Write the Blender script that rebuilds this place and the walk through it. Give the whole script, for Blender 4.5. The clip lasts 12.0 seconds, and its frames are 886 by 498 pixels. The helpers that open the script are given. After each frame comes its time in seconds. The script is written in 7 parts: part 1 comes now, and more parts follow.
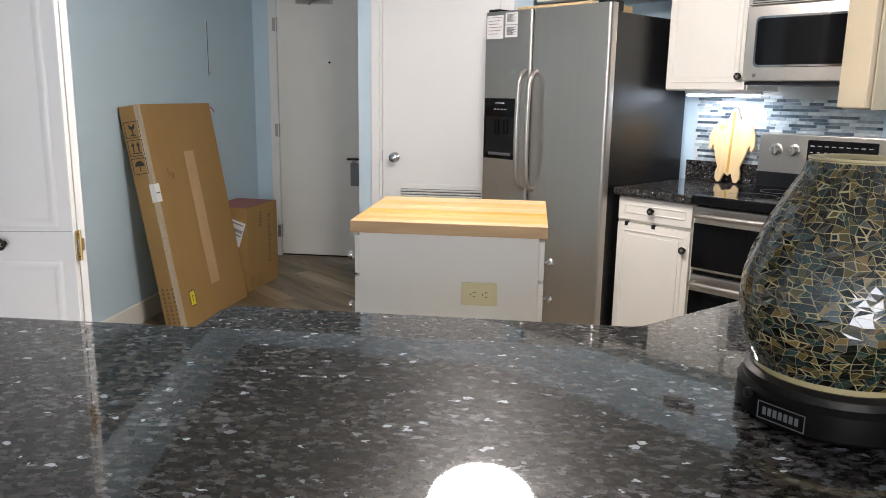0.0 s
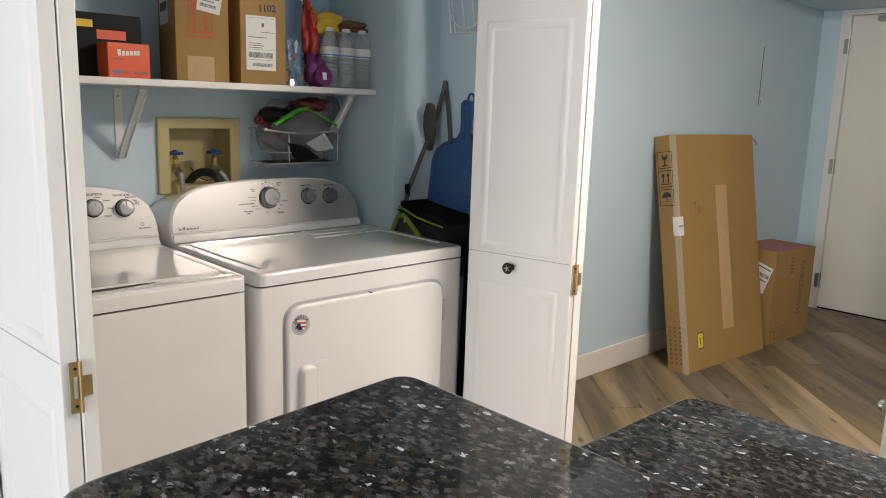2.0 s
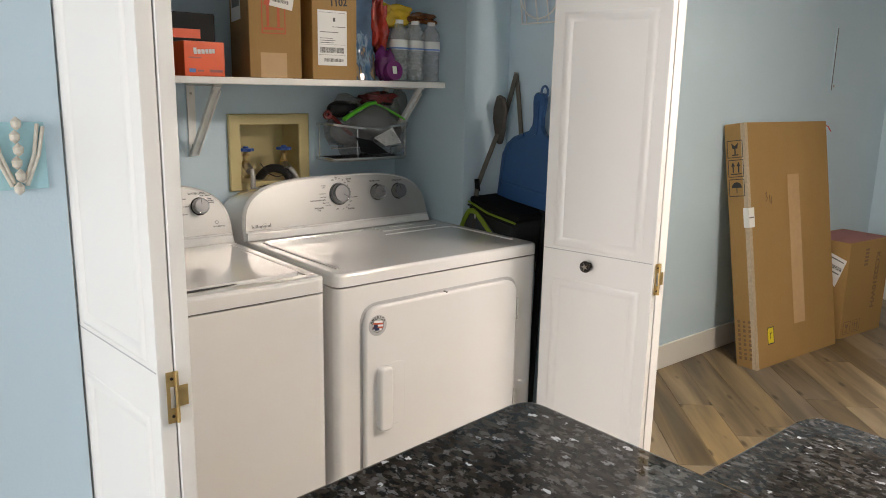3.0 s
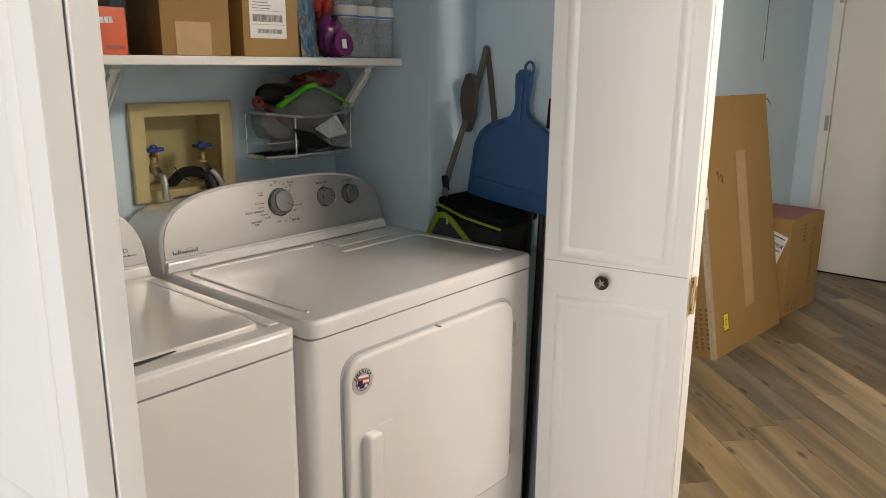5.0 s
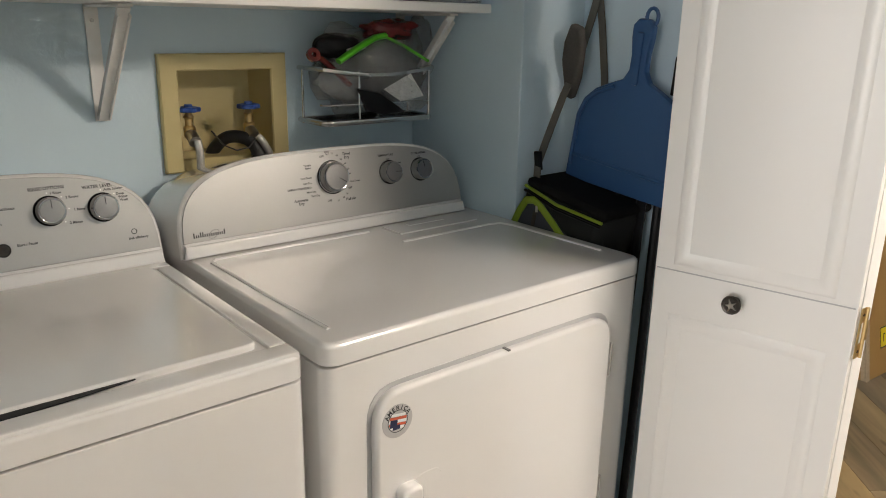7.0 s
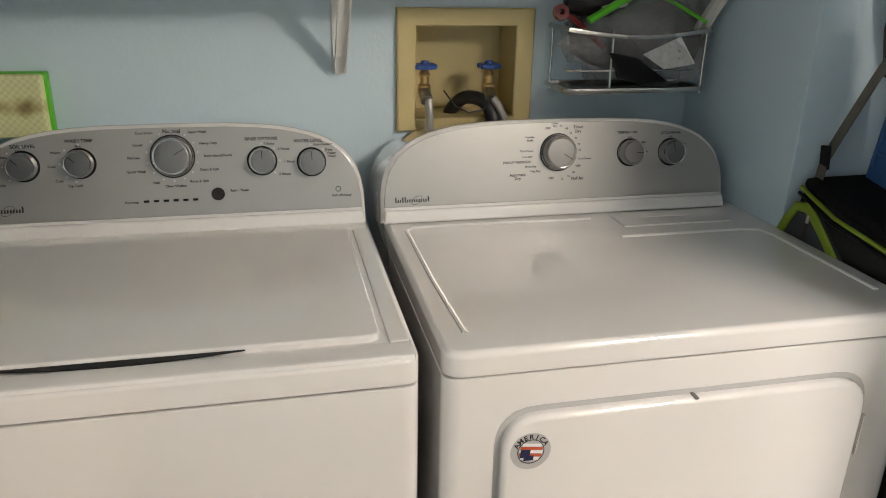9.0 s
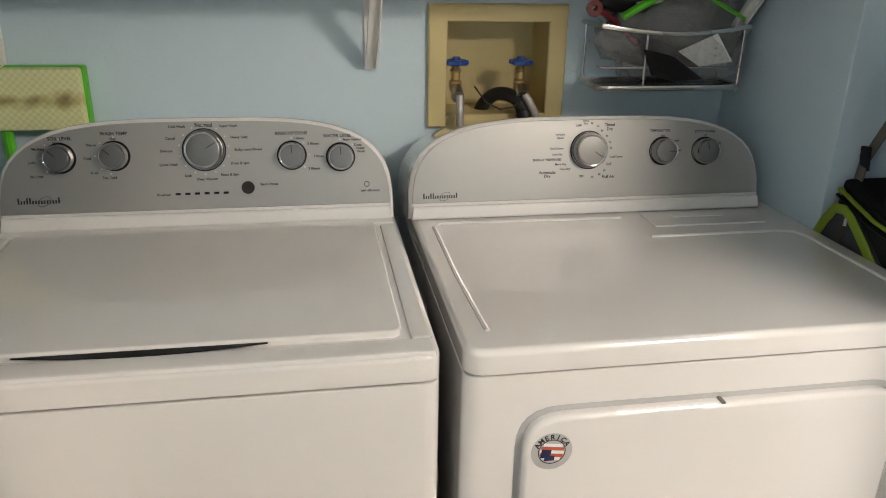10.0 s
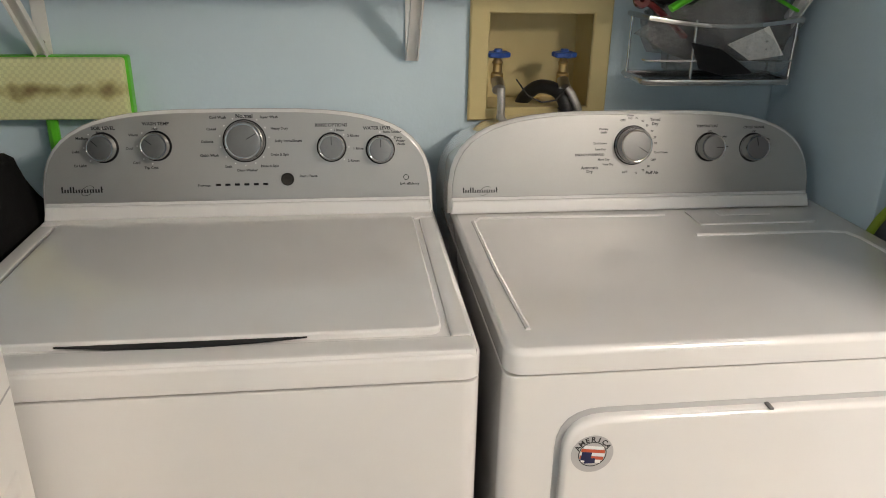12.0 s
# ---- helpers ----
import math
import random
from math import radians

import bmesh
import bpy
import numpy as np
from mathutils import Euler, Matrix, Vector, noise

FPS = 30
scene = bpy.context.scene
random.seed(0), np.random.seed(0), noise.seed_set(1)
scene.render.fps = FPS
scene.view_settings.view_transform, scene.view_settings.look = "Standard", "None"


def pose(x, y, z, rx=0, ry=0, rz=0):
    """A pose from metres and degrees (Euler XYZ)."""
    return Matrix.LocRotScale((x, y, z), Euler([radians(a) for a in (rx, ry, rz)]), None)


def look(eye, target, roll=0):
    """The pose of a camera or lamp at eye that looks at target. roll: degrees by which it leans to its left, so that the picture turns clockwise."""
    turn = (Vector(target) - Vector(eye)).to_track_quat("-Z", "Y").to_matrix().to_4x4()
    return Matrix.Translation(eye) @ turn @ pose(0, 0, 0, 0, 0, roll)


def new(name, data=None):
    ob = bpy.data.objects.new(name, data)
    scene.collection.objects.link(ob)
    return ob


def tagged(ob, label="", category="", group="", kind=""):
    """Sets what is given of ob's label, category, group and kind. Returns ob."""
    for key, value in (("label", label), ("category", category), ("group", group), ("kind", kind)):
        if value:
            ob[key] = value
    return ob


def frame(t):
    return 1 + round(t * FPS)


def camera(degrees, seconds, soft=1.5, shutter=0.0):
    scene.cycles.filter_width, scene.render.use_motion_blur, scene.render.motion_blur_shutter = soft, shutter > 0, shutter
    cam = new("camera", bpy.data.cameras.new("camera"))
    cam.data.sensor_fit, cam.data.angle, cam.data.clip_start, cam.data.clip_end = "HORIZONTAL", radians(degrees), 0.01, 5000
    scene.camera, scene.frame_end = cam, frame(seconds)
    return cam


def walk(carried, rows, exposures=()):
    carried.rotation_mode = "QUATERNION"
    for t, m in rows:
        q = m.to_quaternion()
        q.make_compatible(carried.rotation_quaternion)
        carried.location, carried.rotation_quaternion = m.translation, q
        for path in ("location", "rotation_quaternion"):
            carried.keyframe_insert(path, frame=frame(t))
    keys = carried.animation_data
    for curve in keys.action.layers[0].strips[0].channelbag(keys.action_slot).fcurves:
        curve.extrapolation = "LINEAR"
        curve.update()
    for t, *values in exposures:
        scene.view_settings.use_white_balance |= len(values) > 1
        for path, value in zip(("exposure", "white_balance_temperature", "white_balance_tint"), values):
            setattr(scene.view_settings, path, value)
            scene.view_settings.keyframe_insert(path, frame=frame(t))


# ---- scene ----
cam = camera(61.0, 12.0, soft=0.95)
PATH = [
    (0, (1.052, -0.019, 1.321), (0.823, 1.926, 0.918), 0.9),
    (0.5, (1.061, 0.118, 1.324), (0.552, 2.009, 0.922), 0.8),
    (1, (1.057, 0.211, 1.336), (0.117, 1.931, 0.939), 1.6),
    (1.5, (1.029, 0.248, 1.35), (-0.263, 1.725, 0.961), 1.9),
    (2, (1.023, 0.266, 1.353), (-0.409, 1.611, 0.979), 1.8),
    (2.5, (1.015, 0.276, 1.356), (-0.44, 1.599, 0.991), 2.5),
    (3, (0.923, 0.231, 1.381), (-0.579, 1.484, 0.964), 1.1),
    (3.2, (0.855, 0.221, 1.378), (-0.668, 1.437, 0.928), 0.4),
    (4.8, (0.449, 0.347, 1.393), (-0.876, 1.766, 0.915), 0.5),
    (5, (0.397, 0.36, 1.39), (-0.874, 1.828, 0.91), 0.4),
    (5.5, (0.338, 0.456, 1.384), (-0.887, 1.956, 0.883), 1.0),
    (6, (0.308, 0.532, 1.377), (-1.022, 1.933, 0.86), 1.5),
    (6.5, (0.26, 0.634, 1.376), (-1.143, 1.962, 0.86), 1.6),
    (7, (0.196, 0.706, 1.353), (-1.279, 1.932, 0.784), 1.0),
    (7.5, (0.171, 0.848, 1.378), (-1.441, 1.841, 0.731), 0.9),
    (7.7, (0.168, 0.905, 1.383), (-1.488, 1.797, 0.705), 1.0),
    (9.3, (0.148, 1.016, 1.376), (-1.682, 1.39, 0.661), 1.2),
    (9.5, (0.149, 1.021, 1.379), (-1.683, 1.378, 0.66), 1.2),
    (10, (0.149, 1.028, 1.376), (-1.686, 1.354, 0.65), 1.1),
    (10.5, (0.145, 1.03, 1.373), (-1.691, 1.329, 0.637), 1.1),
    (11, (0.141, 1.026, 1.377), (-1.695, 1.301, 0.632), 1.1),
    (11.5, (0.138, 1.022, 1.377), (-1.699, 1.276, 0.628), 1.1),
    (12, (0.13, 1.019, 1.375), (-1.709, 1.259, 0.627), 1.1),
]
walk(cam, [(t, look(eye, target, roll)) for t, eye, target, roll in PATH],
     [(0.0, 0.0, 5930, 15), (1.0, 0.12, 5900, 14), (1.8, 0.18, 6300, 15), (3.2, 0.17, 6550, 15), (5.5, 0.07, 6800, 15), (7.5, 0.15, 6600, 13), (9.5, 0.26, 6550, 13), (12.0, 0.29, 6550, 14)])

# ---- world and lights ----
world = bpy.data.worlds.new("world")
scene.world = world
world.use_nodes = True
wn = world.node_tree
sky = wn.nodes.new("ShaderNodeTexSky")
sky.sky_type = 'NISHITA'
sky.sun_disc = False
sky.sun_elevation = radians(40)
sky.sun_rotation = radians(150)
wn.nodes["Background"].inputs[1].default_value = 0.10
wn.links.new(sky.outputs[0], wn.nodes["Background"].inputs[0])


def area_lamp(name, m, sx, sy, power, colour):
    la = bpy.data.lights.new(name, 'AREA')
    la.shape, la.size, la.size_y, la.energy, la.color = 'RECTANGLE', sx, sy, power, colour
    ob = new(name, la)
    ob.matrix_world = m
    return ob


# added area lamp: daylight from an assumed, unseen living-room window behind the walker
area_lamp("assumed_daylight", look((1.32, -4.15, 1.25), (1.2, 2.0, 1.1)), 2.3, 1.9, 142, (1.0, 0.972, 0.945))

# ---- materials ----
def mat(name, base=(0.8, 0.8, 0.8), rough=0.5, metal=0.0, vary=0.06, scale=6.0, grain=0.0, grain_scale=200.0, bump=0.0, bump_scale=60.0,
        coat=0.0, emit=0.0, alpha_glass=False, stretch=(1, 1, 1), per_object=0.0, rough_vary=0.0, spec=0.5):
    """A paint, plastic, metal or paper: base colour with broad and fine variation, and fine relief."""
    m = bpy.data.materials.new(name)
    m.use_nodes = True
    nt = m.node_tree
    b = nt.nodes["Principled BSDF"]
    b.inputs["Roughness"].default_value = rough
    b.inputs["Metallic"].default_value = metal
    b.inputs["Specular IOR Level"].default_value = spec
    b.inputs["Coat Weight"].default_value = coat
    b.inputs["Coat Roughness"].default_value = 0.05
    tc = nt.nodes.new("ShaderNodeTexCoord")
    mp = nt.nodes.new("ShaderNodeMapping")
    mp.inputs["Scale"].default_value = stretch
    nt.links.new(tc.outputs["Object"], mp.inputs[0])
    n1 = nt.nodes.new("ShaderNodeTexNoise")
    n1.inputs["Scale"].default_value = scale
    n1.inputs["Detail"].default_value = 3
    nt.links.new(mp.outputs[0], n1.inputs[0])
    n2 = nt.nodes.new("ShaderNodeTexNoise")
    n2.inputs["Scale"].default_value = grain_scale
    n2.inputs["Detail"].default_value = 2
    nt.links.new(mp.outputs[0], n2.inputs[0])
    add = nt.nodes.new("ShaderNodeMath")
    add.operation = 'MULTIPLY_ADD'
    nt.links.new(n1.outputs[0], add.inputs[0])
    add.inputs[1].default_value = 2 * vary
    add.inputs[2].default_value = 1 - vary
    add2 = nt.nodes.new("ShaderNodeMath")
    add2.operation = 'MULTIPLY_ADD'
    nt.links.new(n2.outputs[0], add2.inputs[0])
    add2.inputs[1].default_value = 2 * grain
    nt.links.new(add.outputs[0], add2.inputs[2])
    sub = nt.nodes.new("ShaderNodeMath")
    sub.operation = 'SUBTRACT'
    nt.links.new(add2.outputs[0], sub.inputs[0])
    sub.inputs[1].default_value = grain
    last = sub
    if per_object:
        oi = nt.nodes.new("ShaderNodeObjectInfo")
        po = nt.nodes.new("ShaderNodeMath")
        po.operation = 'MULTIPLY_ADD'
        nt.links.new(oi.outputs["Random"], po.inputs[0])
        po.inputs[1].default_value = 2 * per_object
        nt.links.new(sub.outputs[0], po.inputs[2])
        s2 = nt.nodes.new("ShaderNodeMath")
        s2.operation = 'SUBTRACT'
        nt.links.new(po.outputs[0], s2.inputs[0])
        s2.inputs[1].default_value = per_object
        last = s2
    mul = nt.nodes.new("ShaderNodeVectorMath")
    mul.operation = 'SCALE'
    mul.inputs[0].default_value = base
    nt.links.new(last.outputs[0], mul.inputs["Scale"])
    nt.links.new(mul.outputs[0], b.inputs["Base Color"])
    if rough_vary:
        rv = nt.nodes.new("ShaderNodeMath")
        rv.operation = 'MULTIPLY_ADD'
        nt.links.new(n1.outputs[0], rv.inputs[0])
        rv.inputs[1].default_value = rough_vary
        rv.inputs[2].default_value = rough - rough_vary / 2
        nt.links.new(rv.outputs[0], b.inputs["Roughness"])
    if bump:
        n3 = nt.nodes.new("ShaderNodeTexNoise")
        n3.inputs["Scale"].default_value = bump_scale
        n3.inputs["Detail"].default_value = 3
        nt.links.new(mp.outputs[0], n3.inputs[0])
        bp = nt.nodes.new("ShaderNodeBump")
        bp.inputs["Strength"].default_value = bump
        bp.inputs["Distance"].default_value = 0.002
        nt.links.new(n3.outputs[0], bp.inputs["Height"])
        nt.links.new(bp.outputs[0], b.inputs["Normal"])
    if emit:
        b.inputs["Emission Color"].default_value = (*base, 1)
        b.inputs["Emission Strength"].default_value = emit
    if alpha_glass:
        b.inputs["Transmission Weight"].default_value = 1.0
        b.inputs["IOR"].default_value = 1.2
    return m


def ramp(nt, fac, stops, interp='LINEAR'):
    r = nt.nodes.new("ShaderNodeValToRGB")
    r.color_ramp.interpolation = interp
    while len(r.color_ramp.elements) < len(stops):
        r.color_ramp.elements.new(0.5)
    for e, (p, c) in zip(r.color_ramp.elements, stops):
        e.position, e.color = p, (*c, 1)
    nt.links.new(fac, r.inputs[0])
    return r.outputs[0]


def granite_mat(name):
    m = bpy.data.materials.new(name)
    m.use_nodes = True
    nt = m.node_tree
    b = nt.nodes["Principled BSDF"]
    tc = nt.nodes.new("ShaderNodeTexCoord")
    mp = nt.nodes.new("ShaderNodeMapping")
    mp.inputs["Scale"].default_value = (126, 188, 148)
    mp.inputs["Rotation"].default_value = (0, 0, 0.35)
    nt.links.new(tc.outputs["Object"], mp.inputs[0])
    wob = nt.nodes.new("ShaderNodeTexNoise")
    wob.inputs["Scale"].default_value = 1.6
    nt.links.new(mp.outputs[0], wob.inputs[0])
    mixv = nt.nodes.new("ShaderNodeVectorMath")
    mixv.operation = 'MULTIPLY_ADD'
    nt.links.new(wob.outputs["Color"], mixv.inputs[0])
    mixv.inputs[1].default_value = (1.6, 1.6, 1.6)
    nt.links.new(mp.outputs[0], mixv.inputs[2])
    v = nt.nodes.new("ShaderNodeTexVoronoi")
    v.inputs["Scale"].default_value = 1.0
    nt.links.new(mixv.outputs[0], v.inputs["Vector"])
    sep = nt.nodes.new("ShaderNodeSeparateColor")
    nt.links.new(v.outputs["Color"], sep.inputs[0])
    col = ramp(nt, sep.outputs[0], [(0.0, (0.004, 0.004, 0.004)), (0.40, (0.014, 0.012, 0.010)), (0.62, (0.036, 0.029, 0.023)), (0.82, (0.055, 0.049, 0.043)), (1.0, (0.105, 0.105, 0.11))])
    # broad clouding
    n = nt.nodes.new("ShaderNodeTexNoise")
    n.inputs["Scale"].default_value = 14
    n.inputs["Detail"].default_value = 4
    nt.links.new(tc.outputs["Object"], n.inputs[0])
    mx = nt.nodes.new("ShaderNodeMix")
    mx.data_type, mx.blend_type = 'RGBA', 'MULTIPLY'
    mx.inputs[0].default_value = 1.0
    nt.links.new(col, mx.inputs[6])
    cl = ramp(nt, n.outputs[0], [(0.35, (0.55, 0.52, 0.5)), (0.65, (1.25, 1.25, 1.25))])
    nt.links.new(cl, mx.inputs[7])
    # mica flakes, their glints put into the colour as lighter steps
    v2 = nt.nodes.new("ShaderNodeTexVoronoi")
    v2.inputs["Scale"].default_value = 1.15
    nt.links.new(mixv.outputs[0], v2.inputs["Vector"])
    sep2 = nt.nodes.new("ShaderNodeSeparateColor")
    nt.links.new(v2.outputs["Color"], sep2.inputs[0])
    fl = ramp(nt, sep2.outputs[1], [(0.0, (0, 0, 0)), (0.93, (0.12, 0.12, 0.12)), (0.978, (0.38, 0.38, 0.38)), (0.991, (1, 1, 1))], 'CONSTANT')
    mx2 = nt.nodes.new("ShaderNodeMix")
    mx2.data_type = 'RGBA'
    nt.links.new(fl, mx2.inputs[0])
    nt.links.new(mx.outputs[2], mx2.inputs[6])
    mx2.inputs[7].default_value = (0.52, 0.54, 0.58, 1)
    nt.links.new(mx2.outputs[2], b.inputs["Base Color"])
    b.inputs["Roughness"].default_value = 0.35
    b.inputs["Coat Weight"].default_value = 1.0
    b.inputs["Coat Roughness"].default_value = 0.03
    b.inputs["Coat IOR"].default_value = 1.38
    b.inputs["Specular IOR Level"].default_value = 0.035
    return m


def wood_mat(name, dark, light, knots=0.0, per_object=0.0, along=0, rough=0.45, ring=22.0, long=1.2):
    m = bpy.data.materials.new(name)
    m.use_nodes = True
    nt = m.node_tree
    b = nt.nodes["Principled BSDF"]
    b.inputs["Roughness"].default_value = rough
    tc = nt.nodes.new("ShaderNodeTexCoord")
    oi = nt.nodes.new("ShaderNodeObjectInfo")
    off = nt.nodes.new("ShaderNodeVectorMath")
    off.operation = 'MULTIPLY_ADD'
    cmb = nt.nodes.new("ShaderNodeCombineXYZ")
    for k in range(3):
        nt.links.new(oi.outputs["Random"], cmb.inputs[k])
    nt.links.new(cmb.outputs[0], off.inputs[0])
    off.inputs[1].default_value = (37, 53, 71)
    nt.links.new(tc.outputs["Object"], off.inputs[2])
    mp = nt.nodes.new("ShaderNodeMapping")
    sc = [ring] * 3
    sc[along] = long
    mp.inputs["Scale"].default_value = sc
    nt.links.new(off.outputs[0], mp.inputs[0])
    n = nt.nodes.new("ShaderNodeTexNoise")
    n.inputs["Scale"].default_value = 1.0
    n.inputs["Detail"].default_value = 4
    n.inputs["Roughness"].default_value = 0.5
    n.inputs["Distortion"].default_value = 0.6
    nt.links.new(mp.outputs[0], n.inputs[0])
    mid = [(a + c) / 2 for a, c in zip(dark, light)]
    col = ramp(nt, n.outputs[0], [(0.3, dark), (0.5, mid), (0.7, light)])
    out = col
    if per_object:
        hs = nt.nodes.new("ShaderNodeHueSaturation")
        mr = nt.nodes.new("ShaderNodeMapRange")
        mr.inputs["To Min"].default_value, mr.inputs["To Max"].default_value = 1 - per_object, 1 + per_object
        nt.links.new(oi.outputs["Random"], mr.inputs[0])
        nt.links.new(mr.outputs[0], hs.inputs["Value"])
        sat = nt.nodes.new("ShaderNodeMath")
        sat.operation = 'FRACT'
        m7 = nt.nodes.new("ShaderNodeMath")
        m7.operation = 'MULTIPLY'
        m7.inputs[1].default_value = 7.3
        nt.links.new(oi.outputs["Random"], m7.inputs[0])
        nt.links.new(m7.outputs[0], sat.inputs[0])
        mr2 = nt.nodes.new("ShaderNodeMapRange")
        mr2.inputs["To Min"].default_value, mr2.inputs["To Max"].default_value = 0.72, 1.15
        nt.links.new(sat.outputs[0], mr2.inputs[0])
        nt.links.new(mr2.outputs[0], hs.inputs["Saturation"])
        nt.links.new(col, hs.inputs["Color"])
        out = hs.outputs[0]
    if knots:
        mp2 = nt.nodes.new("ShaderNodeMapping")
        sc2 = [11.0] * 3
        sc2[along] = 4.0
        mp2.inputs["Scale"].default_value = sc2
        nt.links.new(off.outputs[0], mp2.inputs[0])
        v = nt.nodes.new("ShaderNodeTexVoronoi")
        v.inputs["Scale"].default_value = 1.0
        nt.links.new(mp2.outputs[0], v.inputs["Vector"])
        kn = ramp(nt, v.outputs["Distance"], [(0.0, (0.18, 0.15, 0.12)), (0.07, (0.3, 0.25, 0.2)), (0.16, (1, 1, 1))])
        mk = nt.nodes.new("ShaderNodeMix")
        mk.data_type, mk.blend_type = 'RGBA', 'MULTIPLY'
        mk.inputs[0].default_value = knots
        nt.links.new(out, mk.inputs[6])
        nt.links.new(kn, mk.inputs[7])
        out = mk.outputs[2]
    nt.links.new(out, b.inputs["Base Color"])
    bp = nt.nodes.new("ShaderNodeBump")
    bp.inputs["Strength"].default_value = 0.25
    bp.inputs["Distance"].default_value = 0.001
    nt.links.new(n.outputs[0], bp.inputs["Height"])
    nt.links.new(bp.outputs[0], b.inputs["Normal"])
    return m


def choice_mat(name, colours, rough=0.15, island=False, coat=0.0, metal=0.0):
    """Pieces that each take one of some colours, by the piece."""
    m = bpy.data.materials.new(name)
    m.use_nodes = True
    nt = m.node_tree
    b = nt.nodes["Principled BSDF"]
    src = nt.nodes.new("ShaderNodeNewGeometry").outputs["Random Per Island"] if island else nt.nodes.new("ShaderNodeObjectInfo").outputs["Random"]
    col = ramp(nt, src, [(i / len(colours), c) for i, c in enumerate(colours)], 'CONSTANT')
    tc = nt.nodes.new("ShaderNodeTexCoord")
    n = nt.nodes.new("ShaderNodeTexNoise")
    n.inputs["Scale"].default_value = 40
    nt.links.new(tc.outputs["Object"], n.inputs[0])
    mx = nt.nodes.new("ShaderNodeMix")
    mx.data_type, mx.blend_type = 'RGBA', 'MULTIPLY'
    mx.inputs[0].default_value = 0.5
    nt.links.new(col, mx.inputs[6])
    nt.links.new(ramp(nt, n.outputs[0], [(0.3, (0.6, 0.6, 0.6)), (0.7, (1.3, 1.3, 1.3))]), mx.inputs[7])
    nt.links.new(mx.outputs[2], b.inputs["Base Color"])
    b.inputs["Roughness"].default_value = rough
    b.inputs["Metallic"].default_value = metal
    b.inputs["Coat Weight"].default_value = coat
    return m


def clear_mat(name, tint=(1, 1, 1), rough=0.08, opaque=0.25, crinkle=0.0):
    """Thin clear plastic film: mostly see-through, with gloss and a little haze."""
    m = bpy.data.materials.new(name)
    m.use_nodes = True
    nt = m.node_tree
    b = nt.nodes["Principled BSDF"]
    b.inputs["Base Color"].default_value = (*tint, 1)
    b.inputs["Roughness"].default_value = rough
    tr = nt.nodes.new("ShaderNodeBsdfTransparent")
    tr.inputs[0].default_value = (*[0.5 + 0.5 * c for c in tint], 1)
    mx = nt.nodes.new("ShaderNodeMixShader")
    fr = nt.nodes.new("ShaderNodeTexNoise")
    fr.inputs["Scale"].default_value = 25
    fr.inputs["Detail"].default_value = 4
    mr = nt.nodes.new("ShaderNodeMapRange")
    mr.inputs["From Min"].default_value, mr.inputs["From Max"].default_value = 0.3, 0.75
    mr.inputs["To Min"].default_value, mr.inputs["To Max"].default_value = opaque * 0.5, min(1, opaque * 1.6)
    nt.links.new(fr.outputs[0], mr.inputs[0])
    nt.links.new(mr.outputs[0], mx.inputs[0])
    nt.links.new(tr.outputs[0], mx.inputs[1])
    nt.links.new(b.outputs[0], mx.inputs[2])
    nt.links.new(mx.outputs[0], nt.nodes["Material Output"].inputs[0])
    if crinkle:
        bp = nt.nodes.new("ShaderNodeBump")
        bp.inputs["Strength"].default_value = crinkle
        bp.inputs["Distance"].default_value = 0.01
        nt.links.new(fr.outputs[0], bp.inputs["Height"])
        nt.links.new(bp.outputs[0], b.inputs["Normal"])
    return m


def print_mat(name, stops):
    """Glossy printed film with patches of colour."""
    m = bpy.data.materials.new(name)
    m.use_nodes = True
    nt = m.node_tree
    b = nt.nodes["Principled BSDF"]
    tc = nt.nodes.new("ShaderNodeTexCoord")
    mp = nt.nodes.new("ShaderNodeMapping")
    mp.inputs["Scale"].default_value = (1, 1.6, 0.8)
    nt.links.new(tc.outputs["Object"], mp.inputs[0])
    n = nt.nodes.new("ShaderNodeTexNoise")
    n.inputs["Scale"].default_value = 16
    n.inputs["Detail"].default_value = 3
    nt.links.new(mp.outputs[0], n.inputs[0])
    nt.links.new(ramp(nt, n.outputs[0], stops), b.inputs["Base Color"])
    b.inputs["Roughness"].default_value = 0.18
    b.inputs["Coat Weight"].default_value = 0.5
    bp = nt.nodes.new("ShaderNodeBump")
    bp.inputs["Strength"].default_value = 0.6
    bp.inputs["Distance"].default_value = 0.008
    nt.links.new(n.outputs[0], bp.inputs["Height"])
    nt.links.new(bp.outputs[0], b.inputs["Normal"])
    return m


